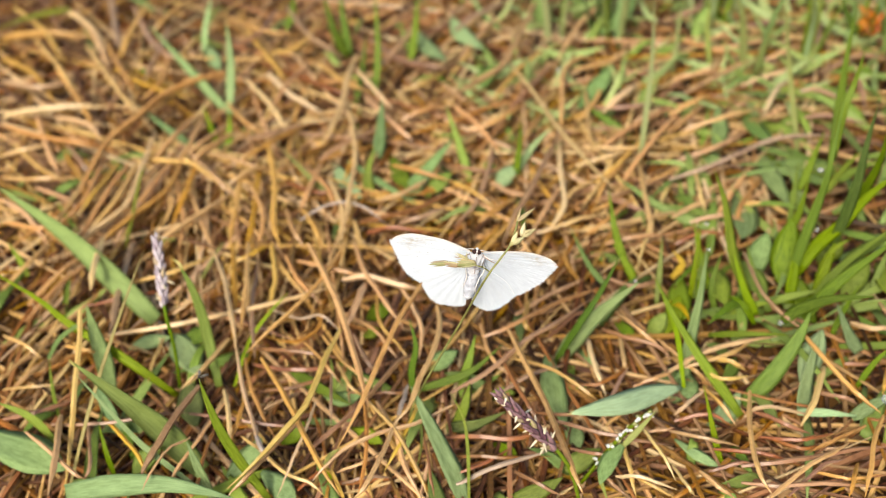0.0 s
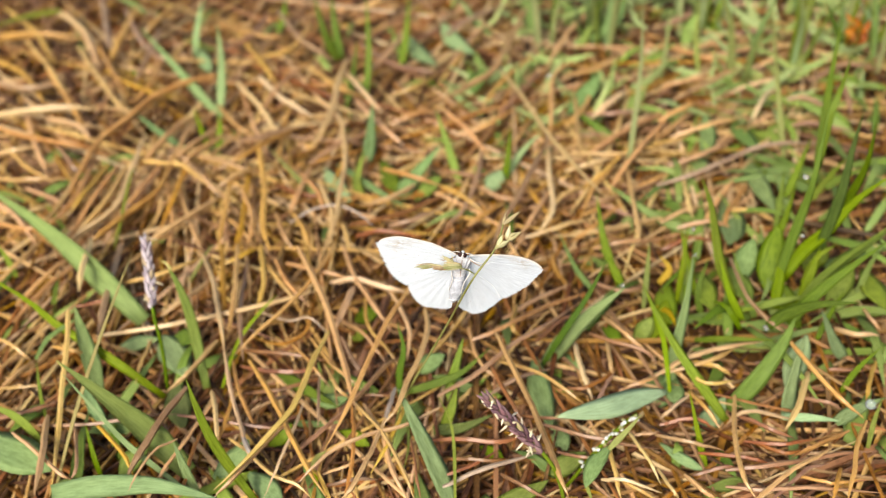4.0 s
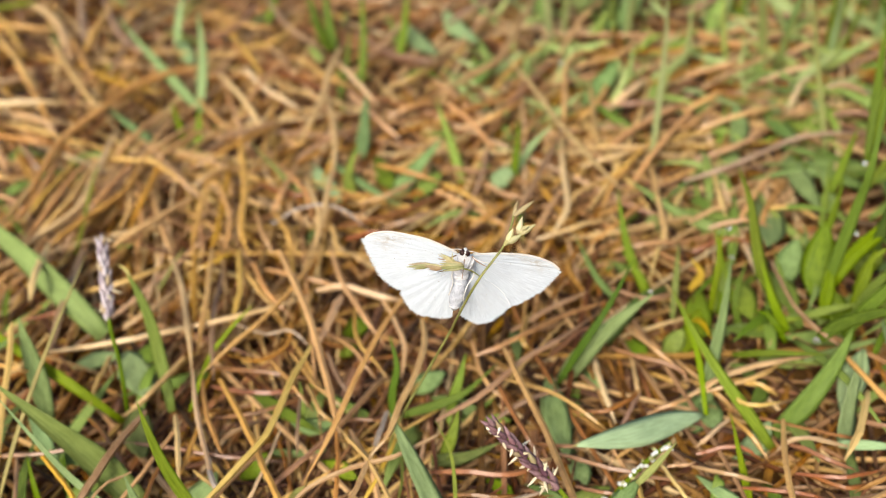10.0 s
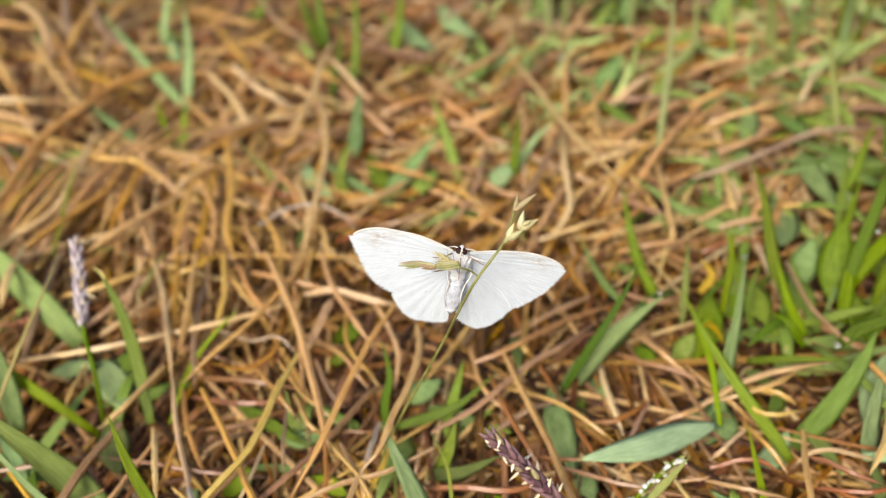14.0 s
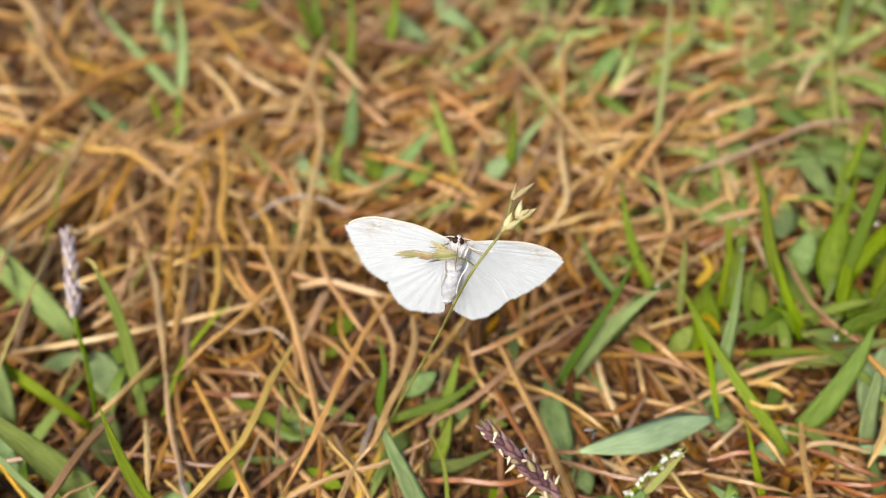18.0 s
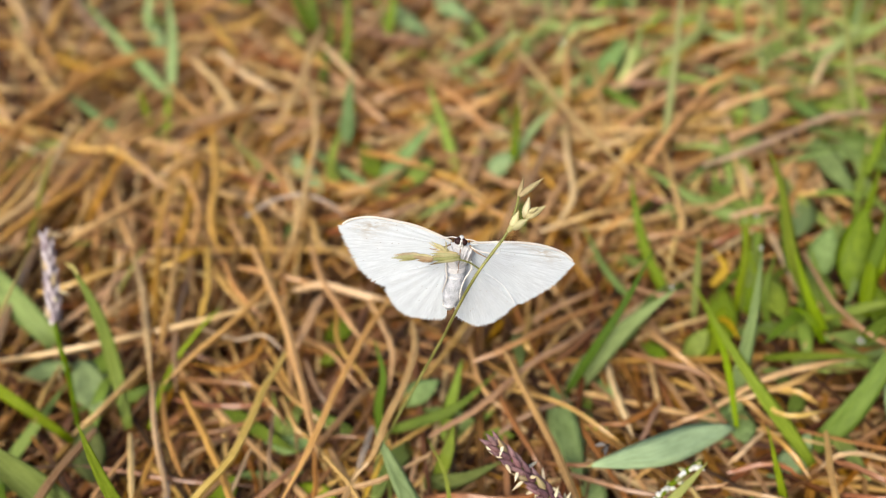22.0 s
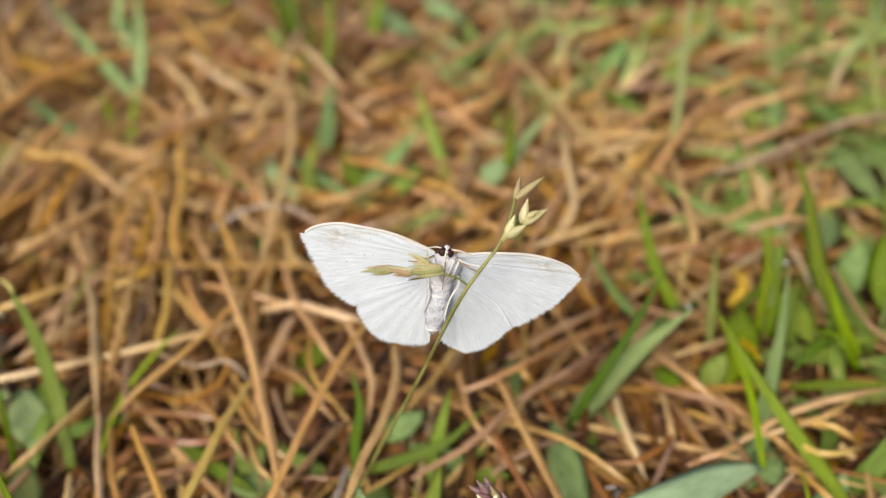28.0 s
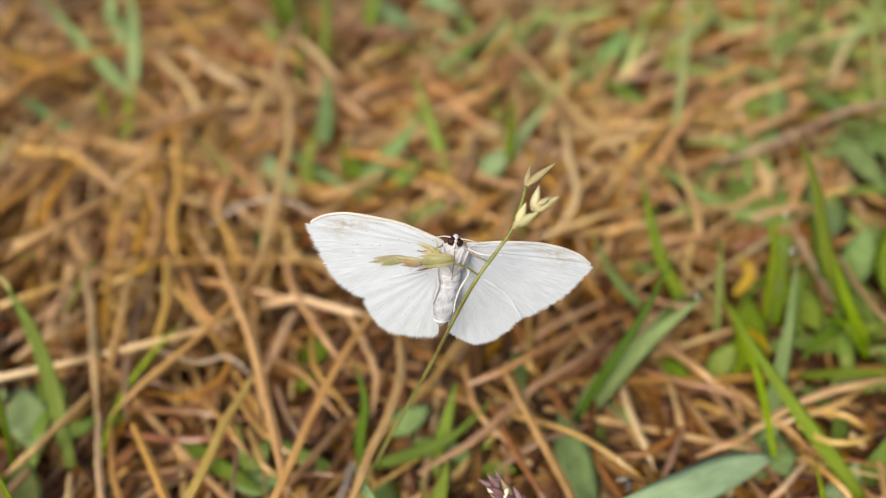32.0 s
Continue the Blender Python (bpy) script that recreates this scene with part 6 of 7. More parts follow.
needle(RUST, 0.81, (1.33, 1.51, 0.28), (1.91, 1.87, 0.44), (2.37, 2.04, 0.28))
needle(PINKISH, 0.76, (0.37, 0.30, 0.38), (0.88, 0.49, 0.54), (1.53, 0.81, 0.38))
needle(TAN, 0.65, (1.99, -0.51, 0.28), (2.52, -0.22, 0.44), (2.99, 0.10, 0.28))
needle(RUST, 0.77, (1.58, 0.45, 0.18), (2.16, 0.39, 0.34), (2.79, 0.97, 0.18))
needle(ORANGE, 0.78, (0.12, 2.01, 0.28), (0.24, 1.03, 0.44), (0.60, 0.61, 0.28))
needle(RUST, 0.69, (0.39, -1.23, 0.28), (0.71, -1.58, 0.44), (1.13, -1.76, 0.28))
needle(RUST, 0.62, (-0.71, -1.23, 0.28), (-0.16, -1.23, 0.44), (0.44, -0.80, 0.28))
needle(TAN, 0.90, (5.63, 0.88, 0.68), (5.74, 0.16, 0.82), (5.90, -0.42, 0.84), (6.05, -0.77, 0.82), (6.33, -1.03, 0.68))
needle(PINKISH, 0.77, (5.28, 2.94, 0.63), (5.20, 1.78, 0.78), (5.33, 0.95, 0.93), (5.59, 0.74, 0.78))
needle(BLEACHED, 0.97, (3.28, 0.46, 0.38), (3.90, 0.67, 0.53), (4.65, 0.85, 0.53), (5.39, 1.05, 0.38))
needle(STRAW, 0.86, (3.55, 0.49, 0.38), (4.26, 0.56, 0.54), (4.84, 0.93, 0.38))
needle(YELLOW_STRAW, 0.85, (4.00, 0.69, 0.38), (4.31, 0.39, 0.54), (4.59, 0.30, 0.38))
needle(YELLOW_STRAW, 0.75, (3.84, 0.45, 0.38), (4.12, 0.07, 0.54), (4.61, 0.19, 0.38))
needle(ORANGE, 0.86, (4.46, -0.19, 0.48), (4.21, -0.88, 0.62), (4.08, -1.53, 0.64), (4.07, -1.93, 0.62), (4.19, -2.21, 0.48))
needle(BLEACHED, 0.73, (3.73, -0.04, 0.38), (3.32, -0.44, 0.54), (3.16, -0.49, 0.38))
needle(PINKISH, 0.71, (2.99, -0.78, 0.38), (3.43, -1.07, 0.54), (4.00, -1.20, 0.38))
needle(RUST, 0.80, (4.43, -0.54, 0.38), (4.76, -0.93, 0.54), (5.16, -1.05, 0.38))
needle(RUST, 0.71, (4.40, -0.99, 0.28), (4.96, -1.21, 0.44), (5.56, -1.04, 0.28))
needle(PINKISH, 0.85, (3.90, -1.63, 0.48), (4.40, -1.70, 0.62), (5.03, -1.68, 0.64), (5.69, -1.57, 0.62), (6.41, -1.48, 0.48))
needle(PINKISH, 0.76, (3.85, -1.85, 0.38), (4.39, -2.05, 0.53), (5.08, -2.07, 0.53), (6.16, -2.14, 0.38))
needle(TAN, 0.68, (4.12, -2.26, 0.58), (4.65, -1.96, 0.73), (5.17, -1.70, 0.73), (5.63, -1.39, 0.58))
needle(RUST, 0.70, (4.50, -0.98, 0.28), (4.91, -1.37, 0.44), (5.36, -1.22, 0.28))
needle(ORANGE, 0.75, (6.35, -0.99, 0.58), (5.93, -1.57, 0.73), (5.69, -2.06, 0.73), (5.49, -2.40, 0.58))
needle(ORANGE, 0.67, (5.72, -1.69, 0.38), (5.46, -2.11, 0.54), (5.38, -2.26, 0.38))
needle(BLEACHED, 0.97, (6.70, 1.18, 0.38), (6.96, 0.85, 0.54), (7.45, 0.91, 0.38))
needle(TAN, 0.75, (3.24, -1.63, 0.48), (3.38, -2.02, 0.64), (3.62, -2.15, 0.48))
needle(STRAW, 0.59, (2.86, -1.49, 0.48), (2.95, -2.03, 0.64), (3.05, -2.10, 0.48))
needle(STRAW, 1.08, (5.89, 0.25, 0.38), (5.60, -0.26, 0.53), (5.31, -0.70, 0.53), (5.08, -0.95, 0.38))
needle(TAN, 0.70, (6.11, -0.99, 0.38), (5.46, -1.28, 0.54), (5.08, -1.37, 0.38))
needle(PINKISH, 0.73, (5.62, -0.19, 0.28), (5.98, -0.47, 0.44), (6.23, -0.51, 0.28))
needle(ORANGE, 0.73, (7.06, 0.29, 0.48), (6.64, -0.34, 0.64), (6.57, -0.49, 0.48))
needle(RUST, 0.78, (5.15, 0.70, 0.18), (5.89, 0.62, 0.18))
needle(RUST, 0.77, (6.37, 0.44, 0.18), (6.99, 0.36, 0.18))
needle(TAN, 0.69, (7.48, 1.93, 0.23), (7.32, 1.22, 0.54), (7.52, 1.07, 0.38))
needle(ORANGE, 0.87, (3.45, 0.89, 0.18), (3.67, 0.48, 0.34), (3.92, 0.20, 0.18))
needle(RUST, 0.69, (3.43, -1.54, 0.28), (3.95, -1.55, 0.44), (4.31, -1.63, 0.28))
needle(RUST, 0.70, (3.63, -1.13, 0.28), (4.26, -1.41, 0.44), (4.87, -1.58, 0.28))
needle(TAN, 0.59, (4.97, -1.76, 0.38), (5.37, -2.00, 0.54), (6.00, -1.86, 0.38))
needle(PINKISH, 0.60, (4.48, -2.14, 0.38), (5.10, -1.77, 0.54), (5.56, -1.61, 0.38))
needle(RUST, 0.73, (3.14, -0.52, 0.28), (3.67, -0.57, 0.44), (4.03, -0.72, 0.28))
needle(TAN, 0.74, (3.79, 0.13, 0.28), (3.92, -0.37, 0.44), (4.08, -0.73, 0.28))
needle(BLEACHED, 1.87, (-11.08, 10.03, 0.58), (-10.16, 9.97, 0.73), (-9.17, 9.97, 0.73), (-8.47, 10.02, 0.58))
needle(TAN, 1.58, (-5.63, 11.04, 0.68), (-6.31, 10.68, 0.79), (-7.06, 10.08, 0.83), (-7.52, 9.20, 0.84), (-8.07, 8.25, 0.83), (-8.23, 7.15, 0.79), (-8.37, 6.15, 0.68))
needle(TAN, 1.32, (-11.05, 9.80, 0.48), (-9.92, 8.95, 0.63), (-8.88, 8.57, 0.63), (-8.37, 8.48, 0.48))
needle(TAN, 1.34, (-9.67, 9.77, 0.58), (-8.71, 9.16, 0.74), (-8.32, 8.66, 0.58))
needle(ORANGE, 1.37, (-9.73, 13.27, 0.58), (-8.69, 11.33, 0.73), (-8.02, 10.17, 0.73), (-7.66, 9.75, 0.58))
needle(ORANGE, 1.43, (-9.37, 13.66, 0.48), (-8.43, 11.71, 0.64), (-7.74, 10.41, 0.48))
needle(ORANGE, 1.36, (-10.39, 12.36, 0.48), (-9.48, 10.80, 0.63), (-8.86, 9.70, 0.63), (-8.49, 8.91, 0.48))
needle(PINKISH, 1.78, (-9.81, 16.47, 0.48), (-9.02, 13.88, 0.64), (-8.67, 12.76, 0.48))
needle(TAN, 1.66, (-7.25, 15.60, 0.48), (-7.69, 14.46, 0.64), (-8.08, 13.88, 0.48))
needle(TAN, 1.36, (-7.01, 8.47, 0.68), (-7.00, 6.74, 0.82), (-7.11, 5.76, 0.84), (-7.72, 4.95, 0.82), (-8.07, 4.73, 0.68))
needle(TAN, 1.37, (-7.27, 7.50, 0.58), (-7.48, 5.93, 0.74), (-7.97, 5.18, 0.58))
needle(ORANGE, 1.26, (-7.73, 7.63, 0.58), (-7.95, 6.37, 0.74), (-8.28, 5.77, 0.58))
needle(ORANGE, 1.24, (-6.15, 7.70, 0.68), (-6.29, 6.25, 0.82), (-6.76, 5.53, 0.84), (-7.24, 4.89, 0.82), (-7.52, 4.63, 0.68))
needle(TAN, 1.26, (-8.09, 8.11, 0.58), (-8.15, 6.21, 0.74), (-8.58, 5.62, 0.58))
needle(TAN, 1.14, (-7.17, 7.70, 0.58), (-6.10, 7.28, 0.73), (-5.67, 6.98, 0.73), (-5.01, 6.29, 0.58))
needle(TAN, 1.23, (-4.98, 5.99, 0.68), (-5.41, 5.27, 0.83), (-5.93, 4.80, 0.83), (-6.27, 4.61, 0.68))
needle(TAN, 1.15, (-6.33, 8.22, 0.48), (-5.41, 6.75, 0.64), (-4.95, 6.21, 0.48))
needle(TAN, 1.03, (-6.03, 8.02, 0.48), (-5.21, 7.46, 0.63), (-4.55, 7.05, 0.63), (-4.14, 6.97, 0.48))
needle(TAN, 1.17, (-10.41, 7.63, 0.48), (-9.45, 7.20, 0.64), (-8.45, 7.33, 0.48))
needle(TAN, 1.16, (-9.51, 7.14, 0.48), (-8.60, 6.39, 0.64), (-8.16, 6.05, 0.48))
needle(TAN, 1.20, (-10.35, 10.24, 0.48), (-9.50, 8.38, 0.64), (-8.93, 7.33, 0.48))
needle(PINKISH, 1.18, (-9.30, 8.86, 0.48), (-8.63, 7.82, 0.64), (-8.37, 7.48, 0.48))
needle(ORANGE, 2.06, (-12.40, 14.34, 0.48), (-10.97, 14.05, 0.64), (-9.66, 13.92, 0.48))
needle(PINKISH, 1.81, (-11.68, 11.92, 0.48), (-10.53, 11.22, 0.64), (-9.59, 11.62, 0.48))
needle(ORANGE, 1.14, (-6.56, 7.17, 0.48), (-6.18, 6.07, 0.64), (-6.26, 5.44, 0.48))
needle(ORANGE, 1.13, (-6.26, 6.93, 0.48), (-5.82, 5.27, 0.64), (-5.89, 4.64, 0.48))
needle(TAN, 1.13, (-5.97, 6.68, 0.48), (-5.45, 5.22, 0.64), (-5.12, 4.55, 0.48))
needle(ORANGE, 1.66, (-12.58, 16.10, 0.48), (-11.18, 14.24, 0.64), (-10.17, 12.53, 0.48))
needle(TAN, 1.66, (-11.16, 15.86, 0.48), (-9.92, 14.35, 0.64), (-8.81, 12.60, 0.48))
needle(ORANGE, 1.59, (-12.13, 13.30, 0.38), (-10.96, 12.13, 0.54), (-10.06, 10.75, 0.38))
needle(TAN, 1.25, (-9.15, 5.88, 0.48), (-8.23, 4.87, 0.64), (-7.84, 4.47, 0.48))
needle(TAN, 1.15, (-9.92, 5.98, 0.48), (-8.99, 5.50, 0.64), (-8.51, 5.80, 0.48))
needle(PINKISH, 1.33, (-8.90, 15.47, 0.48), (-7.71, 12.75, 0.64), (-6.72, 11.98, 0.48))
needle(ORANGE, 1.41, (-7.28, 12.65, 0.48), (-7.26, 10.98, 0.64), (-7.76, 10.26, 0.48))
needle(TAN, 1.30, (-6.17, 9.38, 0.58), (-6.51, 8.27, 0.74), (-6.94, 7.45, 0.58))
needle(TAN, 1.17, (-5.11, 8.52, 0.58), (-5.64, 7.70, 0.74), (-6.01, 7.33, 0.58))
needle(BLEACHED, 1.53, (-2.23, 10.83, 0.98), (-2.42, 9.48, 1.12), (-2.47, 8.73, 1.14), (-2.71, 7.64, 1.12), (-2.99, 7.05, 0.98))
needle(TAN, 1.10, (-2.51, 9.32, 0.78), (-2.29, 7.88, 0.91), (-2.20, 6.54, 0.94), (-2.30, 5.38, 0.94), (-2.31, 4.87, 0.91), (-2.48, 3.89, 0.78))
needle(BLEACHED, 1.20, (-2.29, 10.44, 0.88), (-1.75, 9.13, 1.04), (-1.33, 8.40, 0.88))
needle(TAN, 1.20, (-5.46, 9.97, 0.48), (-4.85, 8.75, 0.64), (-4.40, 8.51, 0.48))
needle(ORANGE, 1.34, (-4.29, 8.04, 0.58), (-3.96, 6.24, 0.73), (-3.88, 4.91, 0.73), (-3.69, 4.26, 0.58))
needle(ORANGE, 1.24, (-4.45, 7.30, 0.48), (-4.36, 5.08, 0.64), (-4.48, 4.47, 0.48))
needle(GREY_STRAW, 0.55, (-3.36, 4.96, 0.68), (-2.91, 5.14, 0.82), (-2.43, 5.24, 0.84), (-1.96, 5.02, 0.82), (-1.59, 4.63, 0.68))
needle(BLEACHED, 1.49, (-4.56, 11.14, 0.48), (-3.83, 9.81, 0.64), (-3.07, 9.14, 0.48))
needle(RUST, 1.25, (-4.80, 11.90, 0.38), (-3.77, 10.88, 0.53), (-2.87, 10.08, 0.53), (-2.26, 9.79, 0.38))
needle(PINKISH, 1.26, (-1.91, 12.41, 0.48), (-1.13, 11.12, 0.63), (-0.28, 10.58, 0.63), (0.15, 10.60, 0.48))
needle(ORANGE, 1.24, (-1.20, 9.73, 0.48), (-0.59, 9.83, 0.64), (0.16, 10.71, 0.48))
needle(ORANGE, 1.18, (-5.15, 7.29, 0.48), (-4.59, 7.48, 0.63), (-4.11, 7.96, 0.63), (-3.33, 8.82, 0.48))
needle(PINKISH, 1.07, (-3.60, 8.72, 0.48), (-4.40, 8.22, 0.64), (-5.01, 8.39, 0.48))
needle(PINKISH, 1.06, (-3.07, 7.22, 0.48), (-2.51, 7.52, 0.63), (-1.86, 7.98, 0.63), (-1.42, 8.66, 0.48))
needle(ORANGE, 1.00, (-3.71, 5.47, 0.58), (-3.49, 4.68, 0.74), (-3.22, 4.20, 0.58))
needle(TAN, 1.00, (-2.25, 4.95, 0.58), (-2.08, 4.06, 0.58))
needle(TAN, 1.02, (-4.85, 6.12, 0.48), (-4.56, 4.48, 0.48))
needle(PINKISH, 1.00, (-1.31, 4.84, 0.48), (-0.80, 4.80, 0.64), (-0.19, 5.33, 0.48))
needle(RUST, 1.01, (-0.16, 5.81, 0.38), (-1.04, 5.14, 0.53), (-1.76, 4.96, 0.53), (-2.51, 4.94, 0.38))
needle(TAN, 1.25, (-3.52, 11.48, 0.48), (-4.00, 10.22, 0.64), (-4.38, 9.26, 0.48))
needle(ORANGE, 1.30, (-5.37, 13.56, 0.48), (-4.55, 11.66, 0.64), (-4.06, 10.74, 0.48))
needle(TAN, 1.31, (-3.32, 13.85, 0.48), (-3.83, 12.12, 0.64), (-5.06, 12.01, 0.48))
needle(PINKISH, 1.32, (-4.33, 14.68, 0.48), (-3.55, 12.67, 0.64), (-2.63, 11.62, 0.48))
needle(TAN, 1.02, (-3.43, 7.10, 0.48), (-2.85, 6.01, 0.64), (-2.60, 5.22, 0.48))
needle(RUST, 1.02, (-3.80, 6.66, 0.38), (-2.99, 5.96, 0.54), (-2.27, 6.25, 0.38))
needle(ORANGE, 1.13, (-5.04, 5.72, 0.48), (-4.48, 5.10, 0.64), (-3.99, 4.49, 0.48))
needle(TAN, 1.00, (-3.21, 5.30, 0.48), (-2.91, 4.54, 0.64), (-2.92, 4.03, 0.48))
needle(RUST, 1.01, (-2.01, 4.72, 0.38), (-1.40, 4.64, 0.54), (-0.60, 4.54, 0.38))
needle(ORANGE, 1.03, (-2.02, 8.44, 0.48), (-2.25, 7.15, 0.64), (-2.51, 6.36, 0.48))
needle(PINKISH, 1.60, (2.76, 13.64, 0.63), (1.90, 11.25, 0.77), (1.38, 10.06, 0.79), (0.65, 9.43, 0.77), (-0.09, 8.72, 0.78))
needle(TAN, 1.54, (4.75, 13.61, 0.43), (3.78, 12.31, 0.58), (3.34, 11.48, 0.58), (2.72, 10.49, 0.43))
needle(STRAW, 1.03, (1.64, 10.53, 0.53), (2.00, 9.17, 0.64), (2.25, 7.99, 0.68), (2.45, 7.17, 0.69), (2.71, 6.40, 0.68), (3.00, 5.61, 0.64), (3.25, 5.18, 0.53))
needle(TAN, 1.19, (3.52, 10.78, 0.43), (2.91, 9.89, 0.58), (2.63, 8.32, 0.58), (2.48, 7.55, 0.43))
needle(TAN, 1.04, (3.36, 9.50, 0.43), (3.10, 7.55, 0.59), (3.02, 6.59, 0.43))
needle(PINKISH, 1.32, (2.40, 7.38, 0.53), (1.86, 6.13, 0.67), (1.43, 5.19, 0.69), (1.05, 4.53, 0.67), (0.71, 3.76, 0.53))
needle(BLEACHED, 1.10, (2.38, 7.28, 0.43), (2.21, 6.01, 0.57), (2.14, 4.93, 0.59), (1.92, 4.44, 0.57), (1.74, 4.31, 0.43))
needle(TAN, 1.22, (5.24, 7.92, 0.43), (4.35, 6.72, 0.58), (3.81, 5.97, 0.58), (3.30, 5.29, 0.43))
needle(TAN, 1.38, (5.45, 8.46, 0.33), (4.46, 7.73, 0.48), (3.69, 7.17, 0.48), (3.05, 6.76, 0.33))
needle(ORANGE, 1.06, (2.23, 8.58, 0.33), (1.82, 7.76, 0.49), (1.63, 7.50, 0.33))
needle(PINKISH, 1.10, (2.64, 10.53, 0.33), (1.88, 9.30, 0.49), (1.21, 8.49, 0.33))
needle(BLEACHED, 1.90, (4.55, 9.19, 0.43), (4.00, 8.46, 0.59), (3.57, 8.10, 0.43))
needle(BLEACHED, 1.10, (4.01, 6.25, 0.33), (3.88, 5.11, 0.48), (3.80, 4.21, 0.48), (3.78, 3.87, 0.33))
needle(PINKISH, 1.01, (4.71, 5.94, 0.23), (3.84, 5.43, 0.38), (3.05, 5.15, 0.38), (2.30, 5.23, 0.23))
needle(TAN, 1.10, (4.38, 4.60, 0.33), (3.35, 4.27, 0.48), (2.75, 4.17, 0.48), (1.91, 4.26, 0.33))
needle(TAN, 1.00, (2.96, 5.85, 0.33), (2.35, 5.31, 0.49), (1.93, 4.74, 0.33))
needle(ORANGE, 1.04, (0.82, 8.22, 0.23), (0.54, 6.79, 0.23))
needle(PINKISH, 1.01, (0.88, 7.40, 0.33), (0.69, 6.32, 0.48), (0.29, 5.21, 0.48), (-0.15, 4.65, 0.48))
needle(ORANGE, 1.01, (-0.14, 6.04, 0.48), (0.32, 5.58, 0.49), (0.76, 5.14, 0.33))
needle(RUST, 1.03, (-0.10, 6.77, 0.38), (0.64, 6.45, 0.39), (1.31, 6.77, 0.23))
needle(TAN, 1.02, (2.64, 7.09, 0.33), (3.58, 6.64, 0.49), (4.66, 6.81, 0.33))
needle(PINKISH, 1.07, (3.43, 8.57, 0.33), (4.03, 8.25, 0.49), (4.94, 8.59, 0.33))
needle(TAN, 0.98, (2.81, 3.82, 0.33), (3.35, 3.75, 0.49), (4.09, 3.91, 0.33))
needle(ORANGE, 1.01, (1.69, 6.72, 0.23), (1.89, 5.49, 0.39), (2.26, 4.70, 0.23))
needle(RUST, 1.04, (1.42, 7.75, 0.13), (2.08, 6.80, 0.29), (3.09, 6.65, 0.13))
needle(TAN, 1.30, (1.58, 13.30, 0.33), (0.84, 11.91, 0.49), (0.31, 10.87, 0.48))
needle(TAN, 1.00, (3.66, 6.32, 0.33), (3.13, 5.59, 0.49), (2.77, 4.88, 0.33))
needle(PINKISH, 1.00, (2.89, 5.55, 0.23), (3.49, 4.90, 0.39), (4.16, 4.64, 0.23))
needle(TAN, 1.00, (1.50, 4.33, 0.33), (2.21, 4.41, 0.49), (2.98, 4.76, 0.33))
needle(UMBER, 1.11, (4.46, 5.42, 0.53), (5.31, 5.57, 0.66), (6.13, 5.91, 0.69), (7.00, 6.31, 0.69), (7.79, 6.39, 0.66), (8.73, 6.34, 0.53))
needle(TAN, 1.29, (5.07, 7.92, 0.43), (5.66, 8.09, 0.59), (6.25, 8.51, 0.43))
needle(TAN, 1.20, (4.94, 7.36, 0.33), (5.99, 8.34, 0.33))
needle(PINKISH, 1.58, (7.66, 13.29, 0.33), (6.91, 12.57, 0.49), (6.16, 12.46, 0.33))
needle(STRAW, 0.87, (5.18, 6.24, 0.43), (4.99, 5.02, 0.59), (4.99, 4.40, 0.43))
needle(TAN, 1.10, (4.32, 4.48, 0.33), (4.97, 4.68, 0.49), (5.35, 4.93, 0.33))
needle(ORANGE, 1.09, (5.80, 4.69, 0.33), (6.30, 4.41, 0.49), (6.73, 4.06, 0.33))
needle(BLEACHED, 1.34, (6.17, 5.78, 0.23), (5.94, 4.88, 0.23))
needle(TAN, 1.24, (7.78, 9.91, 0.33), (8.42, 10.11, 0.49), (9.11, 10.61, 0.33))
needle(PINKISH, 1.23, (6.47, 9.30, 0.33), (7.31, 9.75, 0.49), (8.18, 10.15, 0.33))
needle(BLEACHED, 1.19, (7.23, 7.71, 0.33), (7.72, 8.41, 0.49), (8.31, 9.15, 0.33))
needle(PINKISH, 1.50, (10.27, 12.26, 0.33), (9.32, 10.13, 0.33))
needle(PINKISH, 1.40, (10.06, 9.42, 0.33), (9.55, 7.57, 0.33))
needle(PINKISH, 1.36, (11.03, 10.87, 0.33), (11.13, 9.84, 0.33))
needle(TAN, 1.22, (5.57, 9.49, 0.33), (6.09, 9.42, 0.49), (7.20, 9.76, 0.33))
needle(TAN, 1.16, (5.31, 7.37, 0.33), (6.11, 7.48, 0.49), (7.22, 8.01, 0.33))
needle(RUST, 1.00, (4.22, 3.86, 0.13), (4.80, 3.95, 0.29), (5.50, 3.87, 0.13))
needle(TAN, 1.00, (5.14, 4.33, 0.23), (5.66, 4.99, 0.39), (6.50, 6.06, 0.23))
needle(PINKISH, 1.18, (8.01, 8.37, 0.33), (8.63, 8.28, 0.49), (9.21, 7.95, 0.33))
needle(PINKISH, 1.29, (7.81, 11.81, 0.23), (8.66, 11.69, 0.39), (9.54, 11.52, 0.23))
needle(TAN, 1.17, (-10.45, 8.82, 0.58), (-9.52, 7.60, 0.74), (-8.76, 7.04, 0.58))
needle(TAN, 1.19, (-10.59, 8.39, 0.58), (-9.98, 8.31, 0.74), (-9.42, 8.63, 0.58))
needle(ORANGE, 1.16, (-9.14, 8.32, 0.48), (-8.36, 6.95, 0.64), (-7.93, 6.02, 0.48))
needle(TAN, 1.25, (-6.81, 6.88, 0.58), (-6.99, 5.31, 0.74), (-7.18, 4.70, 0.58))
needle(TAN, 1.25, (-6.53, 7.46, 0.58), (-6.80, 6.22, 0.74), (-7.33, 5.46, 0.58))
needle(ORANGE, 1.14, (-5.86, 7.37, 0.58), (-5.92, 6.10, 0.74), (-6.10, 5.30, 0.58))
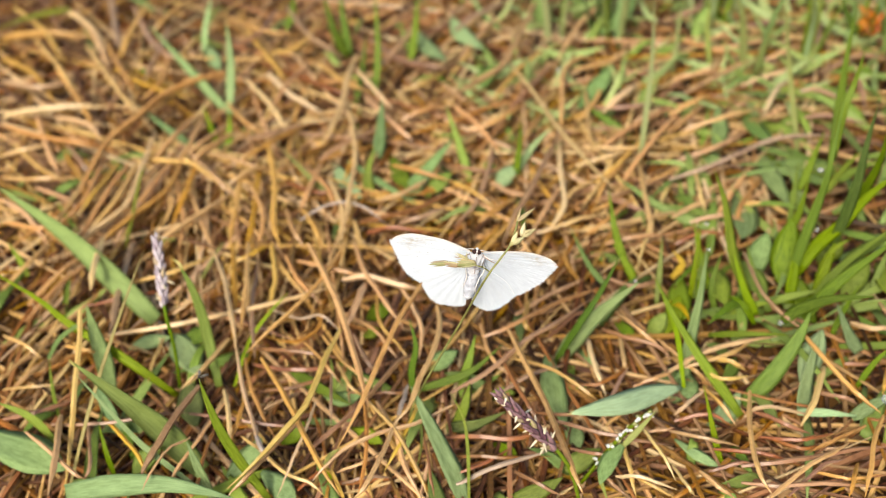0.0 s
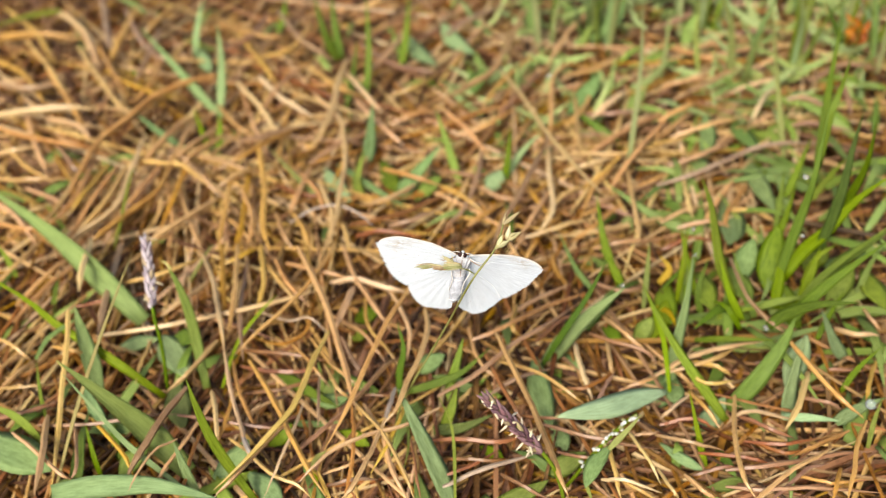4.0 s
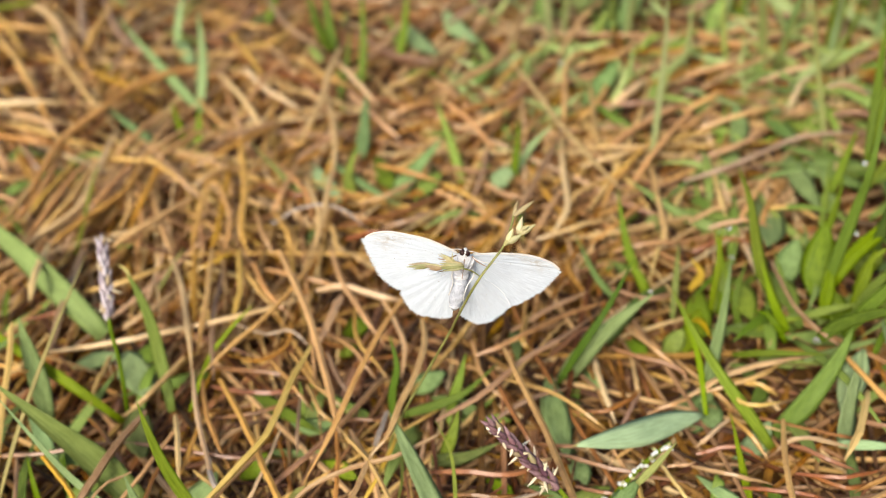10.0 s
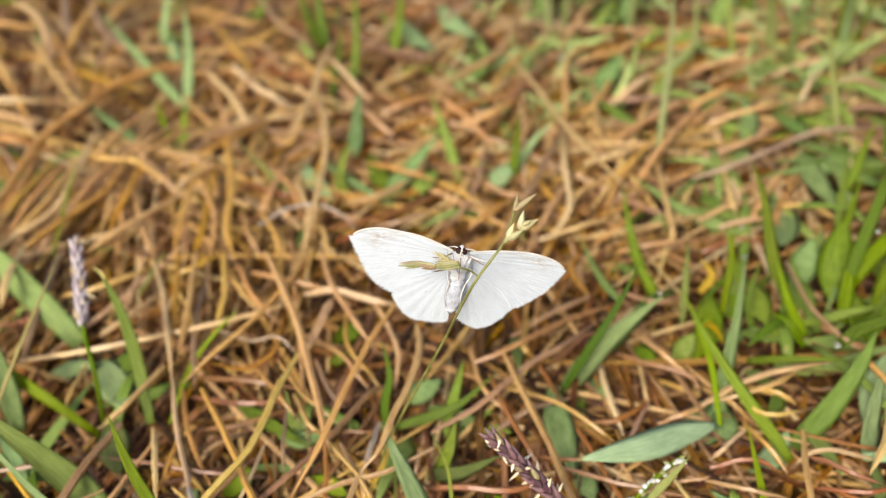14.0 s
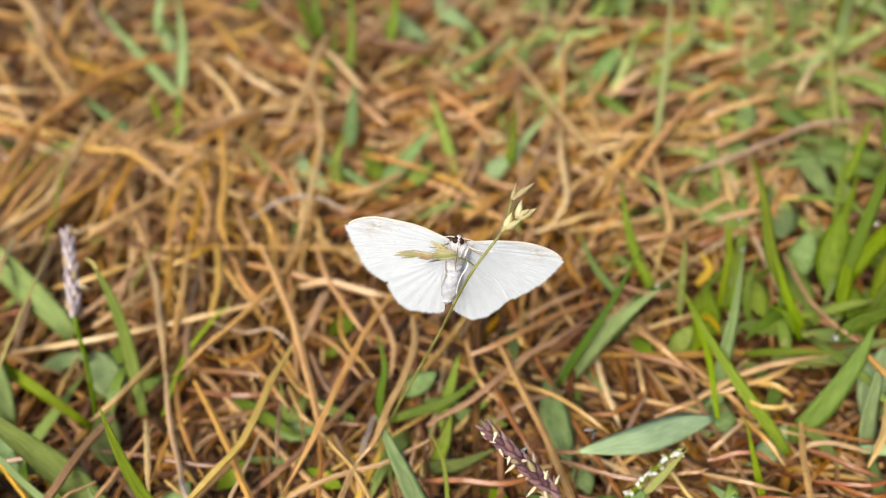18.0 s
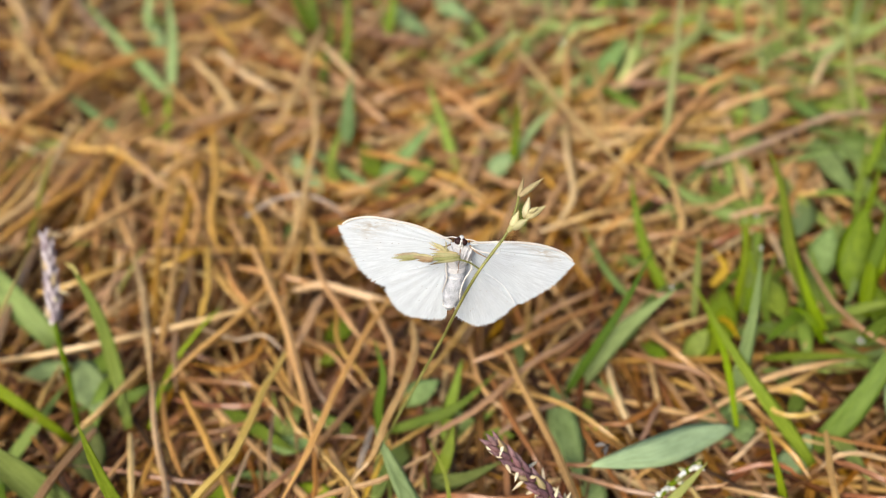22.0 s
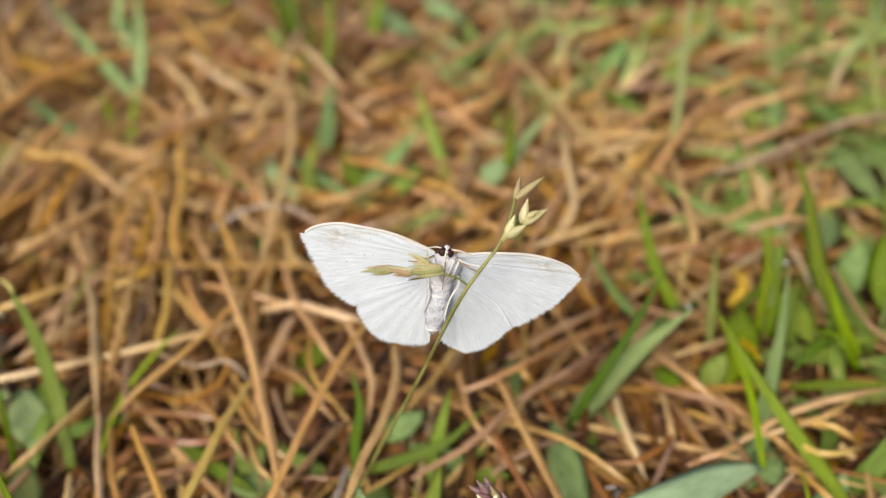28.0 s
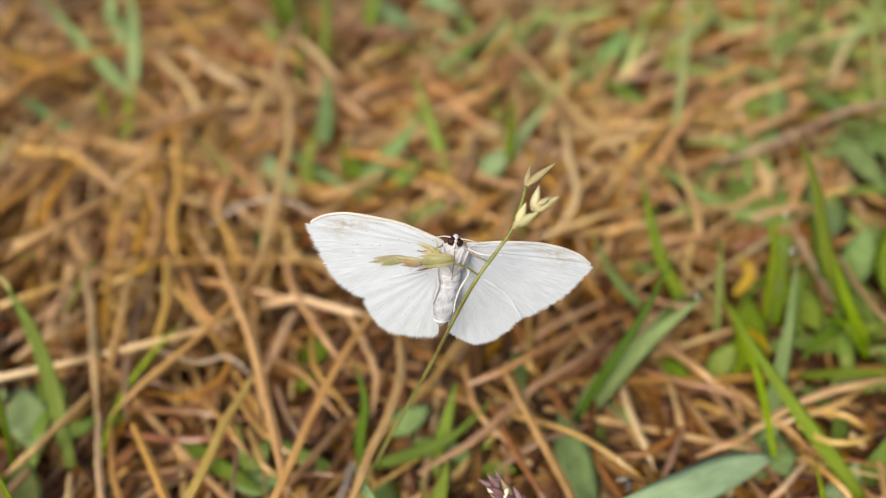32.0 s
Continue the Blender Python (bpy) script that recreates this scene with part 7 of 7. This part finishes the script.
needle(TAN, 1.15, (-7.46, 7.59, 0.58), (-7.69, 6.34, 0.74), (-8.02, 4.80, 0.58))
needle(TAN, 1.14, (-8.27, 7.70, 0.58), (-8.36, 6.04, 0.74), (-8.73, 5.28, 0.58))
needle(TAN, 1.16, (-10.15, 6.78, 0.48), (-9.34, 5.91, 0.64), (-8.63, 4.98, 0.48))
needle(ORANGE, 1.40, (-8.73, 12.07, 0.48), (-7.51, 10.76, 0.64), (-6.41, 10.26, 0.48))
needle(TAN, 1.62, (-10.61, 15.52, 0.48), (-9.38, 13.32, 0.64), (-8.73, 11.63, 0.48))
needle(TAN, 1.43, (-11.37, 14.01, 0.48), (-9.91, 11.66, 0.64), (-9.12, 10.11, 0.48))
needle(TAN, 1.63, (-8.55, 15.55, 0.48), (-8.63, 13.50, 0.64), (-8.75, 12.19, 0.48))
needle(PINKISH, 1.45, (-7.63, 14.03, 0.48), (-7.61, 12.15, 0.64), (-7.82, 11.21, 0.48))
needle(TAN, 1.19, (-6.03, 9.34, 0.48), (-6.11, 8.13, 0.64), (-6.47, 7.43, 0.48))
needle(TAN, 1.18, (-5.41, 8.98, 0.48), (-5.84, 8.09, 0.64), (-6.37, 7.65, 0.48))
needle(TAN, 1.14, (-5.04, 6.52, 0.58), (-4.62, 6.72, 0.74), (-4.13, 7.09, 0.58))
needle(TAN, 1.12, (-4.52, 6.37, 0.58), (-4.11, 5.12, 0.74), (-4.19, 4.32, 0.58))
needle(ORANGE, 1.12, (-4.79, 7.01, 0.58), (-4.73, 5.38, 0.74), (-4.78, 4.40, 0.58))
needle(TAN, 1.11, (-3.35, 5.44, 0.58), (-3.02, 4.62, 0.74), (-2.88, 4.16, 0.58))
needle(TAN, 1.13, (-3.02, 7.11, 0.48), (-3.22, 6.06, 0.64), (-3.48, 5.45, 0.48))
needle(BLEACHED, 1.23, (-5.14, 10.99, 0.48), (-4.37, 9.52, 0.64), (-3.86, 8.39, 0.48))
needle(TAN, 1.18, (-2.05, 9.71, 0.48), (-1.33, 8.12, 0.64), (-0.91, 7.56, 0.48))
needle(TAN, 1.28, (-0.73, 12.88, 0.48), (-1.42, 11.16, 0.64), (-2.05, 10.35, 0.48))
needle(ORANGE, 1.25, (-3.25, 11.49, 0.48), (-2.58, 10.26, 0.64), (-1.82, 9.83, 0.48))
needle(TAN, 1.20, (-1.23, 8.52, 0.48), (-0.64, 8.72, 0.64), (0.06, 9.14, 0.48))
needle(TAN, 1.12, (-0.71, 6.16, 0.48), (-1.26, 5.60, 0.64), (-1.91, 5.67, 0.48))
needle(TAN, 1.12, (-1.39, 6.69, 0.58), (-0.86, 6.21, 0.74), (-0.15, 5.88, 0.58))
needle(PINKISH, 1.33, (-4.62, 14.50, 0.48), (-4.96, 12.90, 0.64), (-5.77, 12.64, 0.48))
needle(ORANGE, 1.34, (-5.97, 14.36, 0.48), (-4.99, 13.21, 0.64), (-3.84, 12.96, 0.48))
needle(TAN, 1.11, (-2.77, 6.33, 0.58), (-2.44, 5.08, 0.74), (-2.58, 4.33, 0.58))
needle(TAN, 1.19, (0.35, 8.06, 0.33), (1.07, 8.21, 0.49), (1.91, 9.09, 0.33))
needle(TAN, 1.18, (0.15, 8.89, 0.48), (0.65, 8.04, 0.49), (1.11, 7.00, 0.33))
needle(TAN, 1.20, (3.96, 9.82, 0.33), (3.42, 8.58, 0.49), (2.75, 7.90, 0.33))
needle(BLEACHED, 1.01, (2.64, 6.44, 0.33), (3.15, 6.39, 0.49), (4.08, 6.91, 0.33))
needle(TAN, 1.10, (2.34, 5.83, 0.43), (1.81, 4.89, 0.59), (1.33, 4.17, 0.43))
needle(TAN, 1.12, (0.71, 6.13, 0.33), (1.16, 5.47, 0.49), (1.83, 5.55, 0.33))
needle(TAN, 1.12, (4.41, 7.34, 0.33), (3.48, 6.14, 0.49), (2.90, 5.76, 0.33))
needle(TAN, 1.25, (2.62, 11.40, 0.33), (1.69, 10.10, 0.49), (0.99, 9.10, 0.33))
needle(TAN, 1.25, (4.81, 11.02, 0.33), (4.01, 10.27, 0.49), (3.14, 10.37, 0.33))
needle(PINKISH, 1.35, (0.40, 12.54, 0.48), (1.28, 13.37, 0.49), (2.23, 14.24, 0.33))
needle(TAN, 1.10, (3.69, 5.19, 0.33), (2.89, 4.32, 0.49), (2.35, 4.00, 0.33))
needle(TAN, 1.01, (0.34, 4.81, 0.33), (0.74, 4.96, 0.49), (1.21, 5.50, 0.33))
needle(TAN, 1.25, (6.83, 10.61, 0.33), (7.54, 10.53, 0.49), (8.64, 10.94, 0.33))
needle(BLEACHED, 1.21, (7.08, 8.98, 0.33), (7.96, 9.13, 0.49), (9.01, 9.51, 0.33))
needle(TAN, 1.13, (4.90, 6.33, 0.33), (5.69, 6.45, 0.49), (6.75, 7.19, 0.33))
needle(PINKISH, 1.15, (7.93, 7.42, 0.33), (8.51, 7.24, 0.49), (9.41, 6.98, 0.33))
needle(TAN, 1.09, (4.62, 4.26, 0.33), (5.19, 4.20, 0.49), (5.70, 4.12, 0.33))
needle(TAN, 1.10, (6.48, 5.52, 0.23), (5.79, 4.60, 0.39), (5.47, 3.87, 0.23))
needle(TAN, 1.26, (5.99, 11.37, 0.33), (6.57, 10.69, 0.49), (7.40, 10.24, 0.33))
needle(PINKISH, 1.22, (9.10, 9.18, 0.33), (10.08, 9.58, 0.49), (10.95, 9.41, 0.33))
needle(BLEACHED, 0.64, (5.26, -0.63, 0.33), (4.71, -0.55, 0.48), (4.43, -0.55, 0.48), (4.23, -0.61, 0.33))


def lower_needles(name, label, mat, each, seed, drop, stray, near):
    """Needles bedded under the topmost ones, lying roughly along with those above them."""
    rng = np.random.default_rng(seed)
    sides, rows = 5, 7
    angle = np.arange(sides) * 2 * math.pi / sides
    taper = np.array([0.45, 0.8, 1, 1, 1, 0.85, 0.25])
    quad = np.array(ring_faces(rows, sides)[:-2])
    verts, faces = [], []
    for line, width in NEEDLE_LINES:
        mid, span = line.mean(0), line[-1] - line[0]
        if line[:, 2].max() > 1.3 or (mid[1] < 5) != near:
            continue
        thin = near and mid[0] > 1.8 and mid[1] < 1.2
        for _ in range(max(1, each - 2) if thin else each):
            turn = math.atan2(span[1], span[0]) + rng.normal(0, 0.28)
            size = rng.uniform(3.0, 7.5)
            way = np.array((math.cos(turn), math.sin(turn), 0))
            side = np.array((-way[1], way[0], 0))
            at = mid + rng.normal(0, stray, 3) * (1, 1, 0)
            at[2] = rng.uniform(*drop)
            s = np.linspace(-0.5, 0.5, rows)[:, None]
            path = at + way * s * size + side * ((0.25 - s ** 2) * rng.normal(0, 0.12) * size)
            path[:, 2] += s[:, 0] * rng.normal(0, 0.12)
            r = rng.uniform(0.028, 0.046) * taper
            ring = side * np.cos(angle)[:, None] + np.array((0, 0, 1.0)) * np.sin(angle)[:, None]
            faces.append(quad + len(verts) * rows * sides)
            verts.append(path[:, None] + ring[None] * r[:, None, None])
    data = mesh_of(name, np.concatenate(verts).reshape(-1, 3) * CM, np.concatenate(faces).tolist(), mat, smooth=False)
    return tagged(new(name, data), label, "litter", kind="stuff")


lower_needles("pine_litter", "brown needles bedded deep between the topmost ones", SHADED_OLD_LITTER, 3, 70, (-0.45, -0.05), 0.9, True)
lower_needles("pine_litter", "golden brown needles bedded under the topmost ones", LITTER, 1, 71, (-0.4, 0.0), 0.8, True)
lower_needles("pine_litter", "golden brown needles bedded under the topmost ones", LITTER, 4, 72, (-0.2, 0.3), 0.9, False)
lower_needles("pine_litter", "pale tan needles bedded under the topmost ones", PALE_LITTER, 1, 73, (-0.1, 0.3), 1.0, False)


# ---- what moves: the stalk and the moth sway together in the breeze ----
def motions():
    SWAY = [
        (0, -0.00, -0.23, 0.00),
        (0.5, 0.04, -0.37, -0.02),
        (1, 0.01, -0.38, -0.00),
        (1.5, 0.01, -0.29, -0.00),
        (2, -0.01, -0.17, 0.00),
        (2.5, -0.02, -0.43, 0.01),
        (3, 0.05, -0.24, -0.02),
        (3.5, 0.03, -0.59, -0.01),
        (5.5, -0.02, -0.32, 0.01),
        (6, 0.03, -0.53, -0.01),
        (6.5, 0.03, -0.30, -0.01),
        (7, -0.04, -0.18, 0.01),
        (7.5, 0.08, -0.09, -0.03),
        (8, 0.05, -0.08, -0.02),
        (8.5, 0.07, -0.10, -0.02),
        (9, 0.06, -0.07, -0.02),
        (9.5, 0.01, -0.09, -0.00),
        (10, 0.01, -0.17, -0.01),
        (10.5, 0.08, -0.11, -0.03),
        (11, 0.08, -0.08, -0.03),
        (11.5, 0.02, -0.12, -0.01),
        (12, 0.05, -0.05, -0.02),
        (12.5, 0.01, -0.15, -0.00),
        (13, 0.07, -0.04, -0.02),
        (13.5, 0.01, 0.43, -0.00),
        (14, -0.03, -0.16, 0.01),
        (14.5, -0.01, -0.20, 0.00),
        (16.5, 0.02, -0.11, -0.01),
        (17, 0.04, -0.07, -0.01),
        (17.5, 0.01, -0.13, -0.00),
        (18, -0.03, -0.06, 0.01),
        (18.5, 0.00, -0.08, -0.00),
        (19, -0.05, -0.01, 0.02),
        (19.5, -0.10, -0.02, 0.03),
        (20, 0.00, -0.05, -0.00),
        (20.5, -0.06, 0.10, 0.02),
        (21, -0.00, 0.06, 0.00),
        (21.5, -0.01, 0.02, 0.00),
        (22, 0.01, -0.01, -0.00),
        (22.5, 0.05, -0.13, -0.02),
        (23, 0.01, 0.05, -0.00),
        (23.5, 0.07, 0.17, -0.02),
        (24, 0.09, 0.36, -0.03),
        (24.5, 0.05, -0.10, -0.02),
        (25, 0.01, 0.02, -0.00),
        (25.5, 0.04, 0.13, -0.01),
        (27.5, 0.12, 0.04, -0.04),
        (28, -0.00, -0.00, 0.00),
        (28.5, 0.02, 0.18, -0.01),
        (29, 0.09, 0.23, -0.03),
        (29.5, 0.02, -0.00, -0.01),
        (30, 0.04, 0.12, -0.01),
        (30.5, 0.04, -0.04, -0.01),
        (31, 0.16, 0.14, -0.05),
        (31.5, 0.09, 0.02, -0.03),
        (32, 0.08, 0.02, -0.03)]

    def lean(rx, ry, rz, rest):
        root = Matrix.Translation(STALK_BASE)
        return root @ Euler((radians(rx), radians(ry), radians(rz))).to_matrix().to_4x4() @ root.inverted() @ rest

    walk(stalk, [(t, lean(rx, ry, rz, Matrix.Translation(STALK_BASE))) for t, rx, ry, rz in SWAY])
    walk(moth, [(t, lean(rx, ry, rz, MOTH_POSE)) for t, rx, ry, rz in SWAY])

    perch = [(0, (8.903, 0.022, 0.500)), (14.4, (8.903, 0.022, 0.500)), (15.2, (6.406, -1.485, 2.600)), (15.9, (2.015, -1.629, 2.600)), (16.5, (1.493, -0.764, 1.200)), (16.9, (1.574, -0.605, 1.200)),
             (20, (1.527, -0.690, 1.200)), (24, (1.559, -0.634, 1.200)), (32, (1.559, -0.634, 1.200))]
    walk(leaf_gnat, [(t, pose(x * CM, y * CM, z * CM, 10, 0, -60)) for t, (x, y, z) in perch])
    rest = (-4.254, -0.540, 2.390)
    start = [(0, rest), (1.5, rest), (1.6, rest), (1.85, (-9.5, -1.0, 5.0)), (2.3, (-15.0, 3.0, 4.0)), (2.9, (-17.0, 4.0, 0.4)), (32, (-17.0, 4.0, 0.4))]
    walk(tip_gnat, [(t, pose(x * CM, y * CM, z * CM, 25, 0, 150)) for t, (x, y, z) in start])
    flight = [(0, (-10.557, 0.140, 0.500)), (18.6, (-10.557, 0.140, 0.500)), (19.3, (-7.345, -2.459, 1.600)), (19.8, (-3.773, -1.580, 1.600)), (20.0, (-3.322, -0.509, 1.200)), (20.2, (-3.436, -1.684, 1.600)),
              (20.8, (-6.862, -2.738, 1.400)), (21.6, (-10.855, -0.056, 0.500)), (32, (-10.855, -0.056, 0.500))]
    walk(passing_gnat, [(t, pose(x * CM, y * CM, z * CM, 10, 0, -40)) for t, (x, y, z) in flight])


motions()
